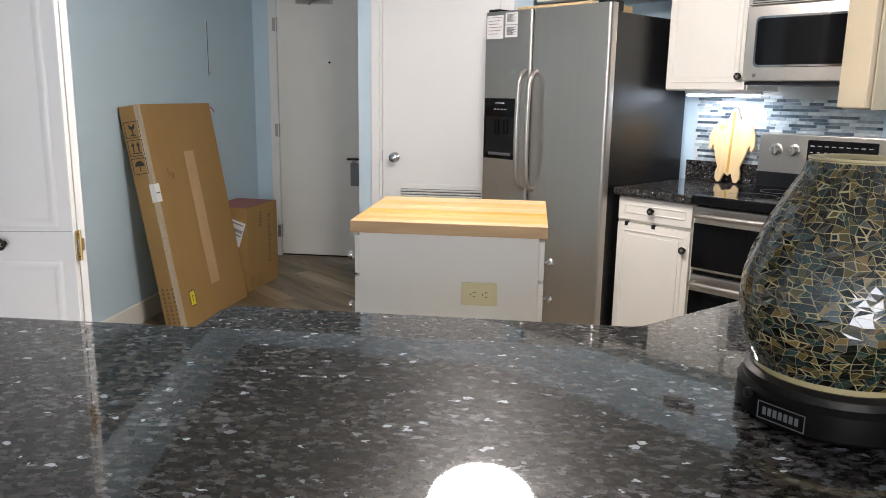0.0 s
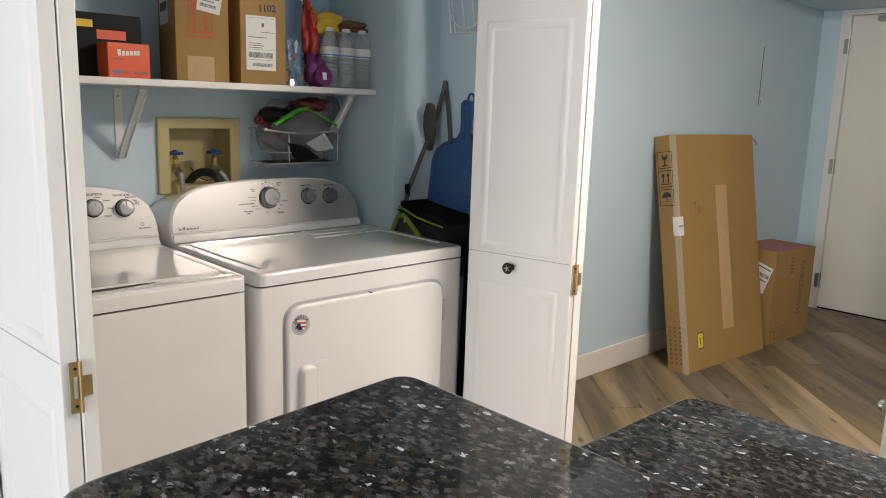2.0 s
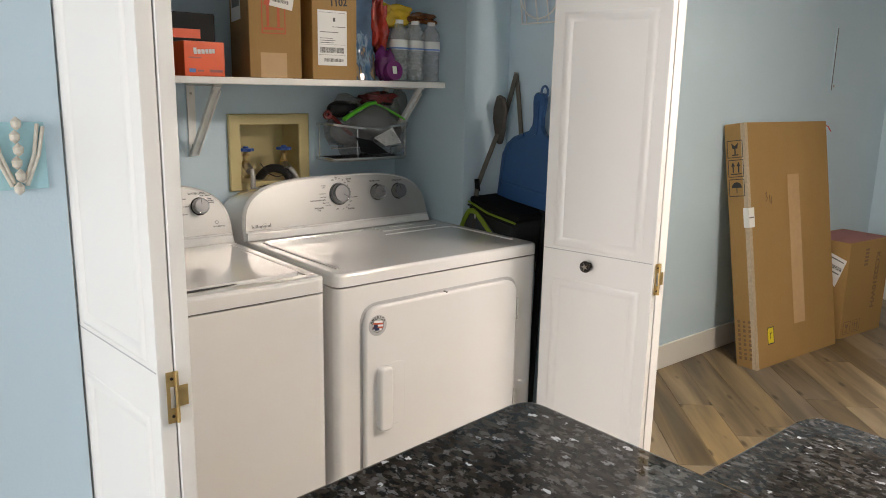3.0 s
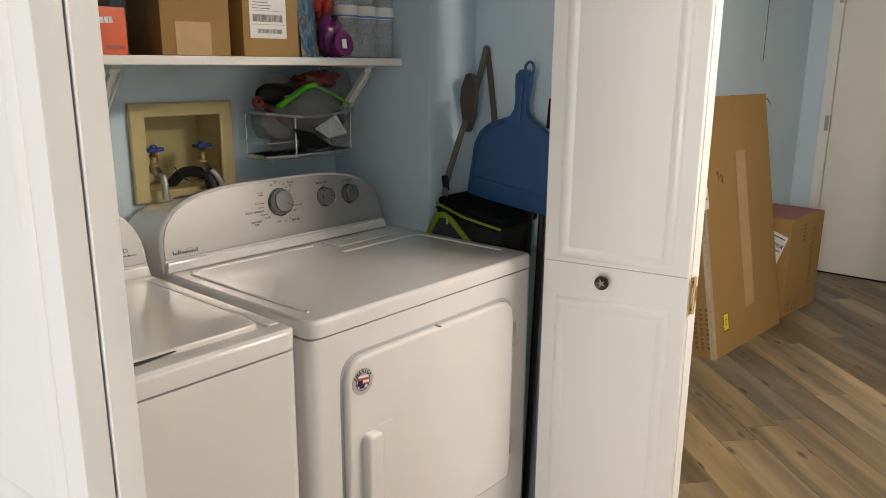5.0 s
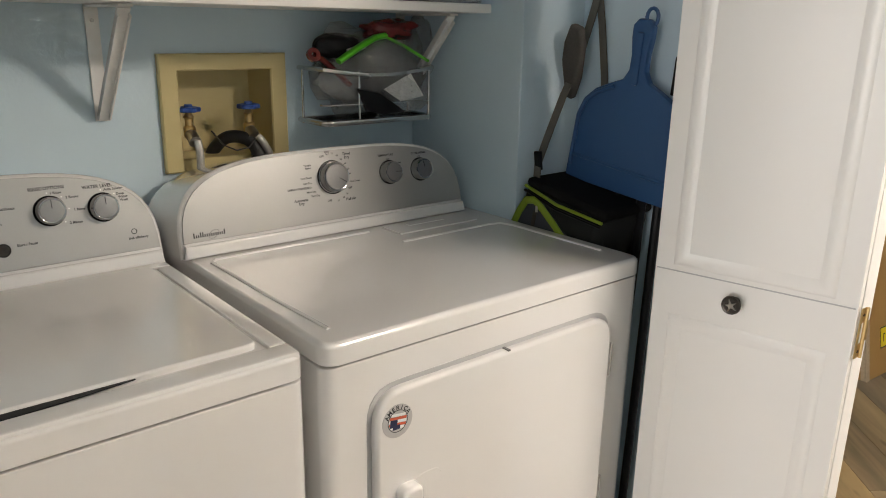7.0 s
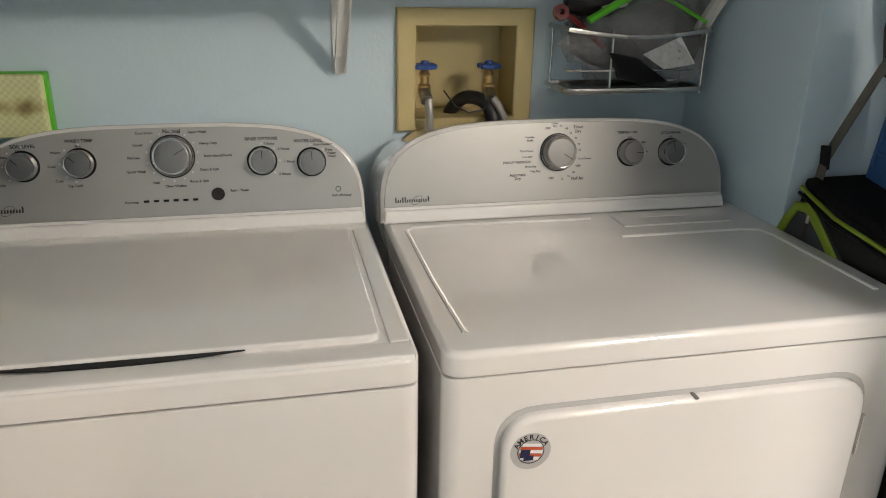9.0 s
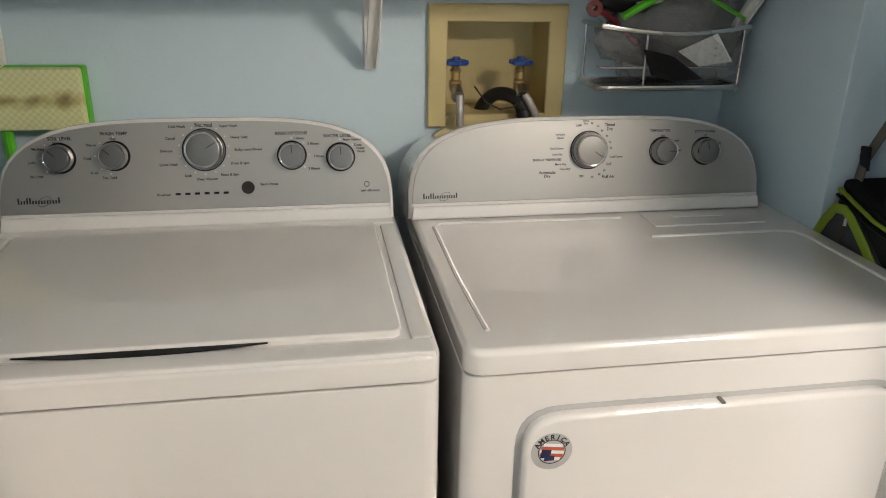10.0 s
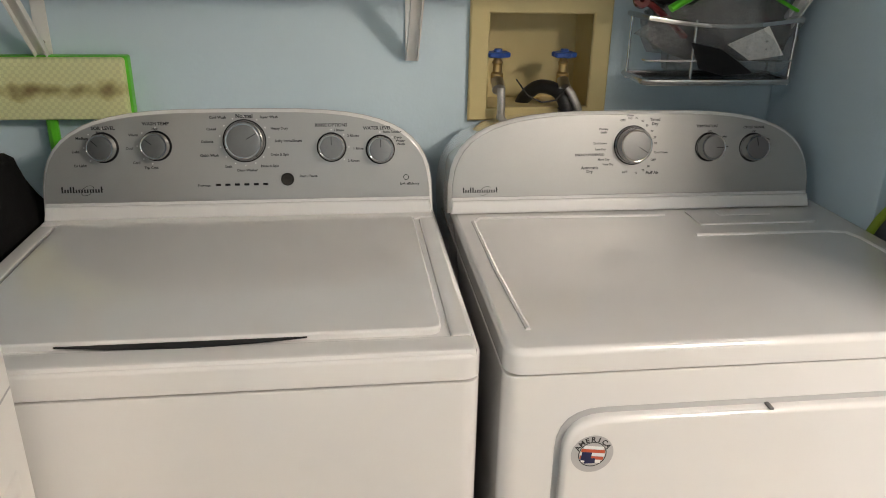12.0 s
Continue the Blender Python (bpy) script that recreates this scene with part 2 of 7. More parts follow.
M = dict(
    wall=mat("blue_wall_paint", (0.56, 0.69, 0.765), 0.55, vary=0.04, scale=2.5, bump=0.25, bump_scale=140),
    # ceiling colour is darkened to weaken the light it bounces
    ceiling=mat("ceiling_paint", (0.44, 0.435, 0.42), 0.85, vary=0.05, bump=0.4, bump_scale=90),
    white=mat("white_satin_paint", (0.80, 0.79, 0.76), 0.35, vary=0.03, scale=3, bump=0.08, bump_scale=50, stretch=(1, 1, 0.25)),
    cabinet=mat("cream_cabinet_paint", (0.80, 0.77, 0.70), 0.32, vary=0.03),
    enamel=mat("white_enamel", (0.78, 0.77, 0.755), 0.15, vary=0.015, coat=1.0),
    silver=mat("silver_console_paint", (0.43, 0.425, 0.41), 0.36, metal=0.6, vary=0.04, grain=0.05, grain_scale=500),
    chrome=mat("chrome", (0.42, 0.42, 0.42), 0.08, metal=1.0, vary=0.02),
    knobface=mat("brushed_knob_face", (0.24, 0.24, 0.24), 0.35, metal=0.85, grain=0.05),
    steel=mat("brushed_stainless", (0.46, 0.435, 0.40), 0.30, metal=0.9, vary=0.04, grain=0.035, grain_scale=60, stretch=(1, 1, 0.02), rough_vary=0.06),
    wire=mat("steel_wire", (0.6, 0.6, 0.6), 0.22, metal=1.0, vary=0.05),
    brass=mat("aged_brass", (0.55, 0.40, 0.18), 0.35, metal=0.9, vary=0.2, scale=60),
    pewter=mat("dark_pewter", (0.05, 0.045, 0.04), 0.35, metal=0.9, vary=0.3, scale=150),
    nickel=mat("worn_nickel", (0.45, 0.43, 0.40), 0.3, metal=1.0, vary=0.1),
    black=mat("black_plastic", (0.010, 0.010, 0.011), 0.35, vary=0.2, spec=0.2),
    blackgloss=mat("black_gloss", (0.004, 0.004, 0.005), 0.07, vary=0.1, spec=0.22),
    fridgeside=mat("black_textured_side", (0.009, 0.009, 0.010), 0.25, vary=0.15, bump=0.4, bump_scale=260, spec=0.35),
    granite=granite_mat("dark_granite"),
    plank=wood_mat("vinyl_plank", (0.105, 0.078, 0.046), (0.345, 0.255, 0.145), knots=1.0, per_object=0.34, rough=0.42, ring=12, long=1.1),
    butcher=wood_mat("butcher_block", (0.43, 0.232, 0.058), (0.56, 0.335, 0.100), per_object=0.10, rough=0.4, ring=30, long=3.0),
    bamboo=wood_mat("bamboo_board", (0.62, 0.42, 0.20), (0.74, 0.55, 0.30), along=2, ring=40, long=2.5),
    card=mat("corrugated_cardboard", (0.345, 0.205, 0.068), 0.75, vary=0.09, scale=5, grain=0.06, grain_scale=120, bump=0.1, bump_scale=30, stretch=(1, 1, 0.3)),
    tape=mat("packing_tape", (0.56, 0.37, 0.19), 0.25, vary=0.08, scale=30, coat=0.3),
    cleartape=mat("clear_tape", (0.52, 0.42, 0.30), 0.1, vary=0.25, scale=70, coat=0.8),
    paper=mat("white_paper", (0.80, 0.80, 0.78), 0.6, vary=0.03),
    ink=mat("black_ink", (0.02, 0.02, 0.022), 0.5, vary=0.1),
    brownink=mat("brown_print", (0.19, 0.11, 0.05), 0.6, vary=0.1),
    redink=mat("red_print", (0.55, 0.10, 0.04), 0.5, vary=0.1),
    greyink=mat("grey_print", (0.12, 0.12, 0.12), 0.5),
    lightgrey=mat("light_grey_print", (0.45, 0.45, 0.45), 0.5),
    yellow=mat("yellow_sticker", (0.75, 0.62, 0.02), 0.4),
    orange=mat("orange_carton", (0.75, 0.10, 0.02), 0.35, vary=0.04),
    bluelabel=mat("blue_label", (0.10, 0.22, 0.55), 0.35),
    navy=mat("navy_print", (0.012, 0.018, 0.07), 0.4),
    redbox=mat("faded_red_board", (0.33, 0.12, 0.11), 0.6, vary=0.15),
    # cabinet paint with the side cabinet's shade put into the colour
    shadedcabinet=mat("shaded_cabinet_paint", (0.50, 0.43, 0.30), 0.4, vary=0.04, scale=4, grain=0.03),
    ivory=mat("ivory_plastic", (0.70, 0.64, 0.40), 0.35, vary=0.03),
    boxplastic=mat("aged_beige_plastic", (0.56, 0.465, 0.225), 0.45, vary=0.10, scale=9, bump=0.1),
    valveblue=mat("blue_valve_handle", (0.02, 0.07, 0.30), 0.4, vary=0.1),
    rubber=mat("black_rubber", (0.012, 0.012, 0.013), 0.5, vary=0.2),
    braid=mat("braided_steel", (0.45, 0.44, 0.42), 0.4, metal=0.8, vary=0.15, grain=0.5, grain_scale=420, bump=0.6, bump_scale=400),
    dustblue=mat("blue_plastic", (0.03, 0.09, 0.22), 0.4, vary=0.06),
    strap=mat("olive_webbing", (0.13, 0.12, 0.10), 0.85, vary=0.1, grain=0.2, grain_scale=600, bump=0.4, bump_scale=500),
    fabric=mat("grey_nylon", (0.022, 0.023, 0.022), 0.85, spec=0.2, vary=0.15, grain=0.2, grain_scale=500, bump=0.4, bump_scale=400),
    fabricblack=mat("black_nylon", (0.010, 0.010, 0.010), 0.85, spec=0.1, vary=0.15, bump=0.4, bump_scale=400),
    pocket=mat("slate_nylon", (0.055, 0.060, 0.068), 0.7, vary=0.15, grain=0.2, grain_scale=500, bump=0.3, bump_scale=400),
    lime=mat("lime_trim", (0.21, 0.31, 0.02), 0.5, vary=0.08),
    green=mat("bright_green_plastic", (0.10, 0.55, 0.02), 0.35, vary=0.05),
    darkred=mat("dark_red_film", (0.16, 0.02, 0.02), 0.25, vary=0.5, scale=30, coat=0.3),
    red=mat("red_plastic", (0.45, 0.015, 0.02), 0.35, vary=0.1),
    padgrey=mat("dark_padded_fabric", (0.075, 0.066, 0.058), 0.9, vary=0.15, grain=0.2, grain_scale=200, bump=0.4, bump_scale=200),
    greyrag=mat("grey_pile_cloth", (0.12, 0.12, 0.122), 0.95, vary=0.2, grain=0.4, grain_scale=300, bump=1.0, bump_scale=260),
    lampbase=mat("dark_bronze_base", (0.005, 0.0045, 0.004), 0.4, vary=0.2, spec=0.10),
    grout=mat("cream_grout", (0.42, 0.34, 0.17), 0.4, vary=0.15, scale=40, coat=0.8),
    # the gold and brown tones put warm reflections into the shard colours
    shard=choice_mat("glass_shards", [(0.006, 0.007, 0.005), (0.010, 0.022, 0.016), (0.014, 0.011, 0.008), (0.004, 0.004, 0.004), (0.020, 0.045, 0.034), (0.005, 0.005, 0.004), (0.075, 0.060, 0.020), (0.014, 0.026, 0.030), (0.06, 0.06, 0.048), (0.010, 0.014, 0.006), (0.16, 0.105, 0.032), (0.035, 0.028, 0.010), (0.11, 0.072, 0.022), (0.028, 0.040, 0.026), (0.006, 0.006, 0.006), (0.010, 0.010, 0.007)], 0.08, True, 1.0),
    tile=choice_mat("glass_tiles", [(0.62, 0.68, 0.68), (0.12, 0.16, 0.19), (0.45, 0.52, 0.54), (0.24, 0.29, 0.33), (0.68, 0.72, 0.70), (0.07, 0.09, 0.11), (0.50, 0.58, 0.60), (0.33, 0.37, 0.40)], 0.12, False, 0.6),
    tilegrout=mat("tile_grout", (0.62, 0.64, 0.63), 0.7),
    bottle=clear_mat("clear_bottle", (0.92, 0.95, 0.97), 0.03, 0.30, 0.3),
    film=clear_mat("clear_film", (0.80, 0.81, 0.81), 0.08, 0.20, 1.0),
    snackblue=print_mat("printed_bag", [(0.0, (0.02, 0.05, 0.11)), (0.42, (0.04, 0.12, 0.24)), (0.5, (0.16, 0.26, 0.36)), (0.56, (0.05, 0.09, 0.16)), (0.62, (0.34, 0.25, 0.13)), (0.75, (0.10, 0.2, 0.3))]),
    cartonblack=mat("matt_black_card", (0.007, 0.007, 0.007), 0.5, vary=0.2, spec=0.15),
    snackred=mat("red_foil_bag", (0.45, 0.03, 0.015), 0.2, vary=0.3, scale=40, coat=0.4, bump=0.5, bump_scale=40),
    snackbrown=mat("brown_foil_bag", (0.20, 0.07, 0.02), 0.25, vary=0.5, scale=40, coat=0.4, bump=0.5, bump_scale=40),
    snackyellow=mat("yellow_foil_bag", (0.75, 0.50, 0.03), 0.2, vary=0.2, scale=40, coat=0.4, bump=0.5, bump_scale=40),
    purple=mat("purple_plastic", (0.14, 0.015, 0.13), 0.25, vary=0.3, scale=50),
    domeglow=mat("lamp_glass_glow", (1.0, 0.90, 0.78), 0.3, emit=98.0),
    stripglow=mat("led_strip_glow", (0.90, 0.96, 1.0), 0.3, emit=14.0),
    skirt=mat("baseboard_paint", (0.78, 0.76, 0.70), 0.35, vary=0.04),
    cloth=mat("knit_cloth", (0.25, 0.25, 0.26), 0.9, vary=0.3, scale=120, bump=1.0, bump_scale=200),
    turquoise=mat("card_turquoise", (0.40, 0.66, 0.72), 0.4, vary=0.15, scale=60),
    shell=mat("shell_beads", (0.60, 0.56, 0.48), 0.4, vary=0.25, scale=120),
)


# ---- building helpers ----
def root(name, x, y, z=0.0, rz=0.0, rx=0.0, ry=0.0):
    e = new(name)
    e.empty_display_size = 0.1
    e.matrix_world = pose(x, y, z, rx, ry, rz)
    return e


def part(name, bm, material, parent=None, label="", smooth=True, sharp=0.6):
    """One mesh object from a bmesh, under its parent."""
    bmesh.ops.recalc_face_normals(bm, faces=bm.faces)
    for f in bm.faces:
        f.smooth = smooth
    if smooth:
        for e in bm.edges:
            if len(e.link_faces) == 2 and e.calc_face_angle(0) > sharp:
                e.smooth = False
    me = bpy.data.meshes.new(name)
    bm.to_mesh(me)
    bm.free()
    me.materials.append(M[material] if isinstance(material, str) else material)
    ob = new(name, me)
    if parent is not None:
        ob.parent = parent
    if label:
        ob["label"] = label
    if smooth and sharp < 1 and 6 < len(me.polygons) < 4000:
        ob.modifiers.new("weighted_normal", 'WEIGHTED_NORMAL').keep_sharp = True
    return ob


def bevelled(bm, verts, bevel, seg=2):
    if bevel > 0:
        es = {e for v in verts for e in v.link_edges}
        bmesh.ops.bevel(bm, geom=list(es), offset=bevel, segments=seg, affect='EDGES', profile=0.5, clamp_overlap=True)


def box(bm, x0, x1, y0, y1, z0, z1, bevel=0.0, seg=2, m=None):
    vs = bmesh.ops.create_cube(bm, size=1.0)["verts"]
    t = Matrix.Translation(((x0 + x1) / 2, (y0 + y1) / 2, (z0 + z1) / 2)) @ Matrix.Diagonal((abs(x1 - x0), abs(y1 - y0), abs(z1 - z0), 1))
    bmesh.ops.transform(bm, matrix=(m @ t) if m else t, verts=vs)
    bevelled(bm, vs, bevel, seg)
    return bm


def nb():
    return bmesh.new()


def cyl(bm, p0, p1, r0, r1=None, seg=20, caps=True):
    p0, p1 = Vector(p0), Vector(p1)
    r1 = r0 if r1 is None else r1
    d = p1 - p0
    m = Matrix.Translation((p0 + p1) / 2) @ d.to_track_quat('Z', 'Y').to_matrix().to_4x4()
    bmesh.ops.create_cone(bm, cap_ends=caps, segments=seg, radius1=r0, radius2=r1, depth=d.length, matrix=m)
    return bm


def lathe(bm, profile, m=None, seg=32, close=True):
    """Turn (radius, height) pairs round the z axis, then place by m."""
    m = m or Matrix.Identity(4)
    rings = []
    for r, h in profile:
        rings.append([bm.verts.new(m @ Vector((r * math.cos(2 * math.pi * k / seg), r * math.sin(2 * math.pi * k / seg), h))) for k in range(seg)])
    for a, b in zip(rings, rings[1:]):
        for k in range(seg):
            bm.faces.new((a[k], a[(k + 1) % seg], b[(k + 1) % seg], b[k]))
    if close:
        bm.faces.new(rings[0][::-1])
        bm.faces.new(rings[-1])
    return bm


def tube(bm, pts, r, seg=8, flat=1.0):
    """A round rod along points."""
    pts = [Vector(p) for p in pts]
    rings = []
    up = Vector((0, 0, 1))
    for i, p in enumerate(pts):
        d = (pts[min(i + 1, len(pts) - 1)] - pts[max(i - 1, 0)]).normalized()
        if abs(d.z) > 0.97:
            up = Vector((0, 1, 0))
        a = d.cross(up).normalized()
        b = a.cross(d)
        up = b
        rings.append([bm.verts.new(p + r * (math.cos(2 * math.pi * k / seg) * a + flat * math.sin(2 * math.pi * k / seg) * b)) for k in range(seg)])
    for a, b in zip(rings, rings[1:]):
        for k in range(seg):
            bm.faces.new((a[k], a[(k + 1) % seg], b[(k + 1) % seg], b[k]))
    bm.faces.new(rings[0][::-1])
    bm.faces.new(rings[-1])
    return bm


def arc_pts(c, r, a0, a1, n, plane="xz"):
    out = []
    for k in range(n + 1):
        a = radians(a0 + (a1 - a0) * k / n)
        u, v = r * math.cos(a), r * math.sin(a)
        out.append({"xz": (c[0] + u, c[1], c[2] + v), "yz": (c[0], c[1] + u, c[2] + v), "xy": (c[0] + u, c[1] + v, c[2])}[plane])
    return out


def prism(bm, poly, a, b, m=None, bevel=0.0, seg=2, ends=2):
    """A 2D outline (u, v) drawn out along w from a to b; m takes (u, v, w) to the thing's space."""
    m = m or Matrix.Identity(4)
    lo = [bm.verts.new(m @ Vector((u, v, a))) for u, v in poly]
    hi = [bm.verts.new(m @ Vector((u, v, b))) for u, v in poly]
    n = len(poly)
    fs = [bm.faces.new(lo[::-1]), bm.faces.new(hi)]
    for k in range(n):
        fs.append(bm.faces.new((lo[k], lo[(k + 1) % n], hi[(k + 1) % n], hi[k])))
    if bevel:
        bmesh.ops.recalc_face_normals(bm, faces=fs)
        es = list({e for f in fs[2 - ends:2] for e in f.edges})
        bmesh.ops.bevel(bm, geom=es, offset=bevel, segments=seg, affect='EDGES', profile=0.5, clamp_overlap=True)
    return bm


def rounded(poly, radii, n=5):
    """Round the corners of a 2D outline."""
    out = []
    k = len(poly)
    for i in range(k):
        r = radii[i] if isinstance(radii, (list, tuple)) else radii
        p, q, s = Vector(poly[i - 1]), Vector(poly[i]), Vector(poly[(i + 1) % k])
        if r <= 0:
            out.append(tuple(q))
            continue
        d0, d1 = (p - q).normalized(), (s - q).normalized()
        ang = d0.angle(d1)
        t = min(r / math.tan(ang / 2), (p - q).length / 2.01, (s - q).length / 2.01)
        a, c = q + d0 * t, q + d1 * t
        for j in range(n + 1):
            f = j / n
            out.append(tuple((1 - f) ** 2 * a + 2 * f * (1 - f) * q + f * f * c))
    return out


# maps for prism(): (u, v, w) -> x, y, z
XZ_Y = Matrix(((1, 0, 0, 0), (0, 0, 1, 0), (0, 1, 0, 0), (0, 0, 0, 1)))   # u=x, v=z, w=y
YZ_X = Matrix(((0, 0, 1, 0), (1, 0, 0, 0), (0, 1, 0, 0), (0, 0, 0, 1)))   # u=y, v=z, w=x


def words(text, size, m, material, parent, name="lettering", align='CENTER', thick=0.0):
    """Flat lettering in the built-in font; m places its x-right, y-up plane."""
    cu = bpy.data.curves.new(name, 'FONT')
    cu.body, cu.size, cu.align_x, cu.align_y, cu.extrude = text, size, align, 'CENTER', thick
    cu.offset = size * 0.03
    cu.resolution_u = 2
    tmp = bpy.data.objects.new("tmp_text", cu)
    scene.collection.objects.link(tmp)
    dg = bpy.context.evaluated_depsgraph_get()
    me = bpy.data.meshes.new_from_object(tmp.evaluated_get(dg))
    bpy.data.objects.remove(tmp)
    me.transform(m)
    me.materials.clear()
    me.materials.append(M[material])
    ob = new(name, me)
    ob.parent = parent
    return ob


def fixed(name, bm, material, label="", category="", sharp=0.6):
    ob = part(name, bm, material, None, "", True, sharp)
    return tagged(ob, label, category, "", "structure")


# ---- structure ----
bm = nb(); box(bm, -0.72, -0.60, -4.2, 0.582, 0, 2.42); fixed("wall_west", bm, "wall", "pale blue painted wall beside the laundry closet", "wall")
bm = nb(); box(bm, -0.72, -0.60, 0.582, 2.14, 2.05, 2.42); fixed("wall_closet_header", bm, "wall", "pale blue header above the folding doors", "wall")
bm = nb()  # four pieces leave a recess for the washer outlet box
for y0, y1, z0, z1 in ((0.15, 1.300, 0, 2.42), (1.528, 2.30, 0, 2.42), (1.300, 1.528, 0, 1.057), (1.300, 1.528, 1.260, 2.42)):
    box(bm, -1.60, -1.425, y0, y1, z0, z1)
fixed("wall_closet_back", bm, "wall", "pale blue back wall of the laundry closet", "wall")
bm = nb(); box(bm, -1.425, -0.72, 0.10, 0.20, 0, 2.42); fixed("wall_closet_left", bm, "wall", "pale blue side wall of the laundry closet", "wall")
bm = nb(); box(bm, -1.424, -1.022, 1.937, 2.14, 0, 2.42, 0.004); fixed("wall_closet_chase", bm, "wall", "pale blue boxed-in chase in the closet corner", "wall")
bm = nb(); box(bm, -1.424, -0.60, 2.14, 2.30, 0, 2.42)
fixed("wall_closet_right", bm, "wall", "pale blue partition between closet and hall", "wall")
bm = nb(); box(bm, -1.275, -1.165, 2.30, 5.98, 0, 2.42); fixed("wall_hall", bm, "wall", "pale blue hall wall with an access panel", "wall")
bm = nb()
box(bm, -1.165, -1.037, 5.86, 5.98, 0, 2.42); box(bm, -1.037, -0.072, 5.86, 5.98, 2.071, 2.42); box(bm, -0.072, 1.30, 5.86, 5.98, 0, 2.42)
fixed("wall_entry", bm, "wall", "pale blue wall round the entry door", "wall")
bm = nb()
box(bm, -0.022, 0.111, 4.57, 4.67, 0, 2.42); box(bm, 0.111, 0.841, 4.57, 4.67, 2.05, 2.42); box(bm, 0.841, 1.02, 4.57, 4.67, 0, 2.42)
box(bm, -0.022, 0.078, 4.67, 5.86, 0, 2.42)
fixed("wall_pantry", bm, "wall", "pale blue walls of the pantry closet", "wall")

KA = radians(40)
U = Vector((math.cos(KA), -math.sin(KA), 0))
B = Vector((math.sin(KA), math.cos(KA), 0))
P0 = Vector((1.475, 3.76, 0))


def kitchen_pose(s, d, z=0.0):
    """Local x runs along the kitchen fronts to the walker's right, local y back into the wall."""
    o = P0 + U * s + B * d
    return pose(o.x, o.y, z - 0.02, 0, 0, -40)


bm = nb(); box(bm, -1.0, 1.30, 0.66, 0.76, 0.021, 2.44); bmesh.ops.transform(bm, matrix=kitchen_pose(0, 0), verts=bm.verts)
fixed("wall_kitchen", bm, "wall", "pale blue kitchen wall behind stove and refrigerator", "wall")
bm = nb(); box(bm, 2.62, 2.72, -4.2, 3.75, 0, 2.42); fixed("wall_east", bm, "wall", "pale blue side wall of kitchen and living room", "wall")
bm = nb()
box(bm, -0.72, 0.1, -4.3, -4.2, 0, 2.42); box(bm, 2.55, 2.72, -4.3, -4.2, 0, 2.42); box(bm, 0.1, 2.55, -4.3, -4.2, 0, 0.25); box(bm, 0.1, 2.55, -4.3, -4.2, 2.25, 2.42)
fixed("wall_south", bm, "wall", "pale blue living-room wall with an assumed, unseen window", "wall")
bm = nb(); box(bm, -1.75, 2.9, -4.4, 6.0, 2.42, 2.52); fixed("ceiling", bm, "ceiling", "painted ceiling in a grey darkened to weaken bounced light", "ceiling")
# lowered ceiling over the hall, and the bulkhead above the kitchen cabinets
hall_soffit = [(-1.275, 2.30), (-0.505, 2.30), (-0.85, 4.69), (0.06, 4.69), (0.06, 5.98), (-1.275, 5.98)]
fixed("ceiling_hall", prism(nb(), hall_soffit, 2.075, 2.42), "wall", "lowered pale ceiling over the entry hall", "ceiling")
bm = nb(); box(bm, -1.0, 1.30, 0.15, 0.66, 2.12, 2.44); bmesh.ops.transform(bm, matrix=kitchen_pose(0, 0), verts=bm.verts)
fixed("wall_bulkhead", bm, "wall", "pale blue bulkhead above the kitchen cabinets", "wall")
g = tagged(new("air_vent"), "white louvred air vent in the kitchen bulkhead", "air vent")
g.matrix_world = kitchen_pose(0.24, 0.15, 2.235)
bm = nb()
for f in ((0.0, 0.20, 0.0, 0.012), (0.0, 0.20, 0.088, 0.10), (0.0, 0.012, 0.012, 0.088), (0.188, 0.20, 0.012, 0.088)):
    box(bm, f[0], f[1], -0.008, -0.0005, f[2], f[3], 0.001)
part("vent_frame", bm, "white", g)
bm = nb(); box(bm, 0.012, 0.188, -0.003, -0.0005, 0.012, 0.088); part("vent_back", bm, "black", g)
for k in range(9):
    bm = nb(); box(bm, 0.018 + k * 0.0195, 0.026 + k * 0.0195, -0.007, -0.003, 0.012, 0.088); part("slat", bm, "greyink", g)


def skirting(name, x0, x1, y0, y1):
    bm = nb()
    box(bm, x0, x1, y0, y1, 0, 0.125, 0.004)
    return fixed(name, bm, "skirt", "white painted baseboard along the wall", "baseboard")


skirting("baseboard", -1.165, -1.150, 2.30, 5.86)
skirting("baseboard", -1.150, -1.077, 5.845, 5.86)
skirting("baseboard", -0.60, -0.583, -4.2, 0.575)
skirting("baseboard", -0.022, 0.059, 4.553, 4.57)

# ---- floor of separate planks, laid slantwise ----
bm = nb(); box(bm, -1.75, 2.9, -4.4, 6.0, -0.12, -0.012); floor = fixed("floor", bm, "fabricblack", "greyed oak-look plank floor laid diagonally", "floor")
PLANK_L, PLANK_W = 1.22, 0.152


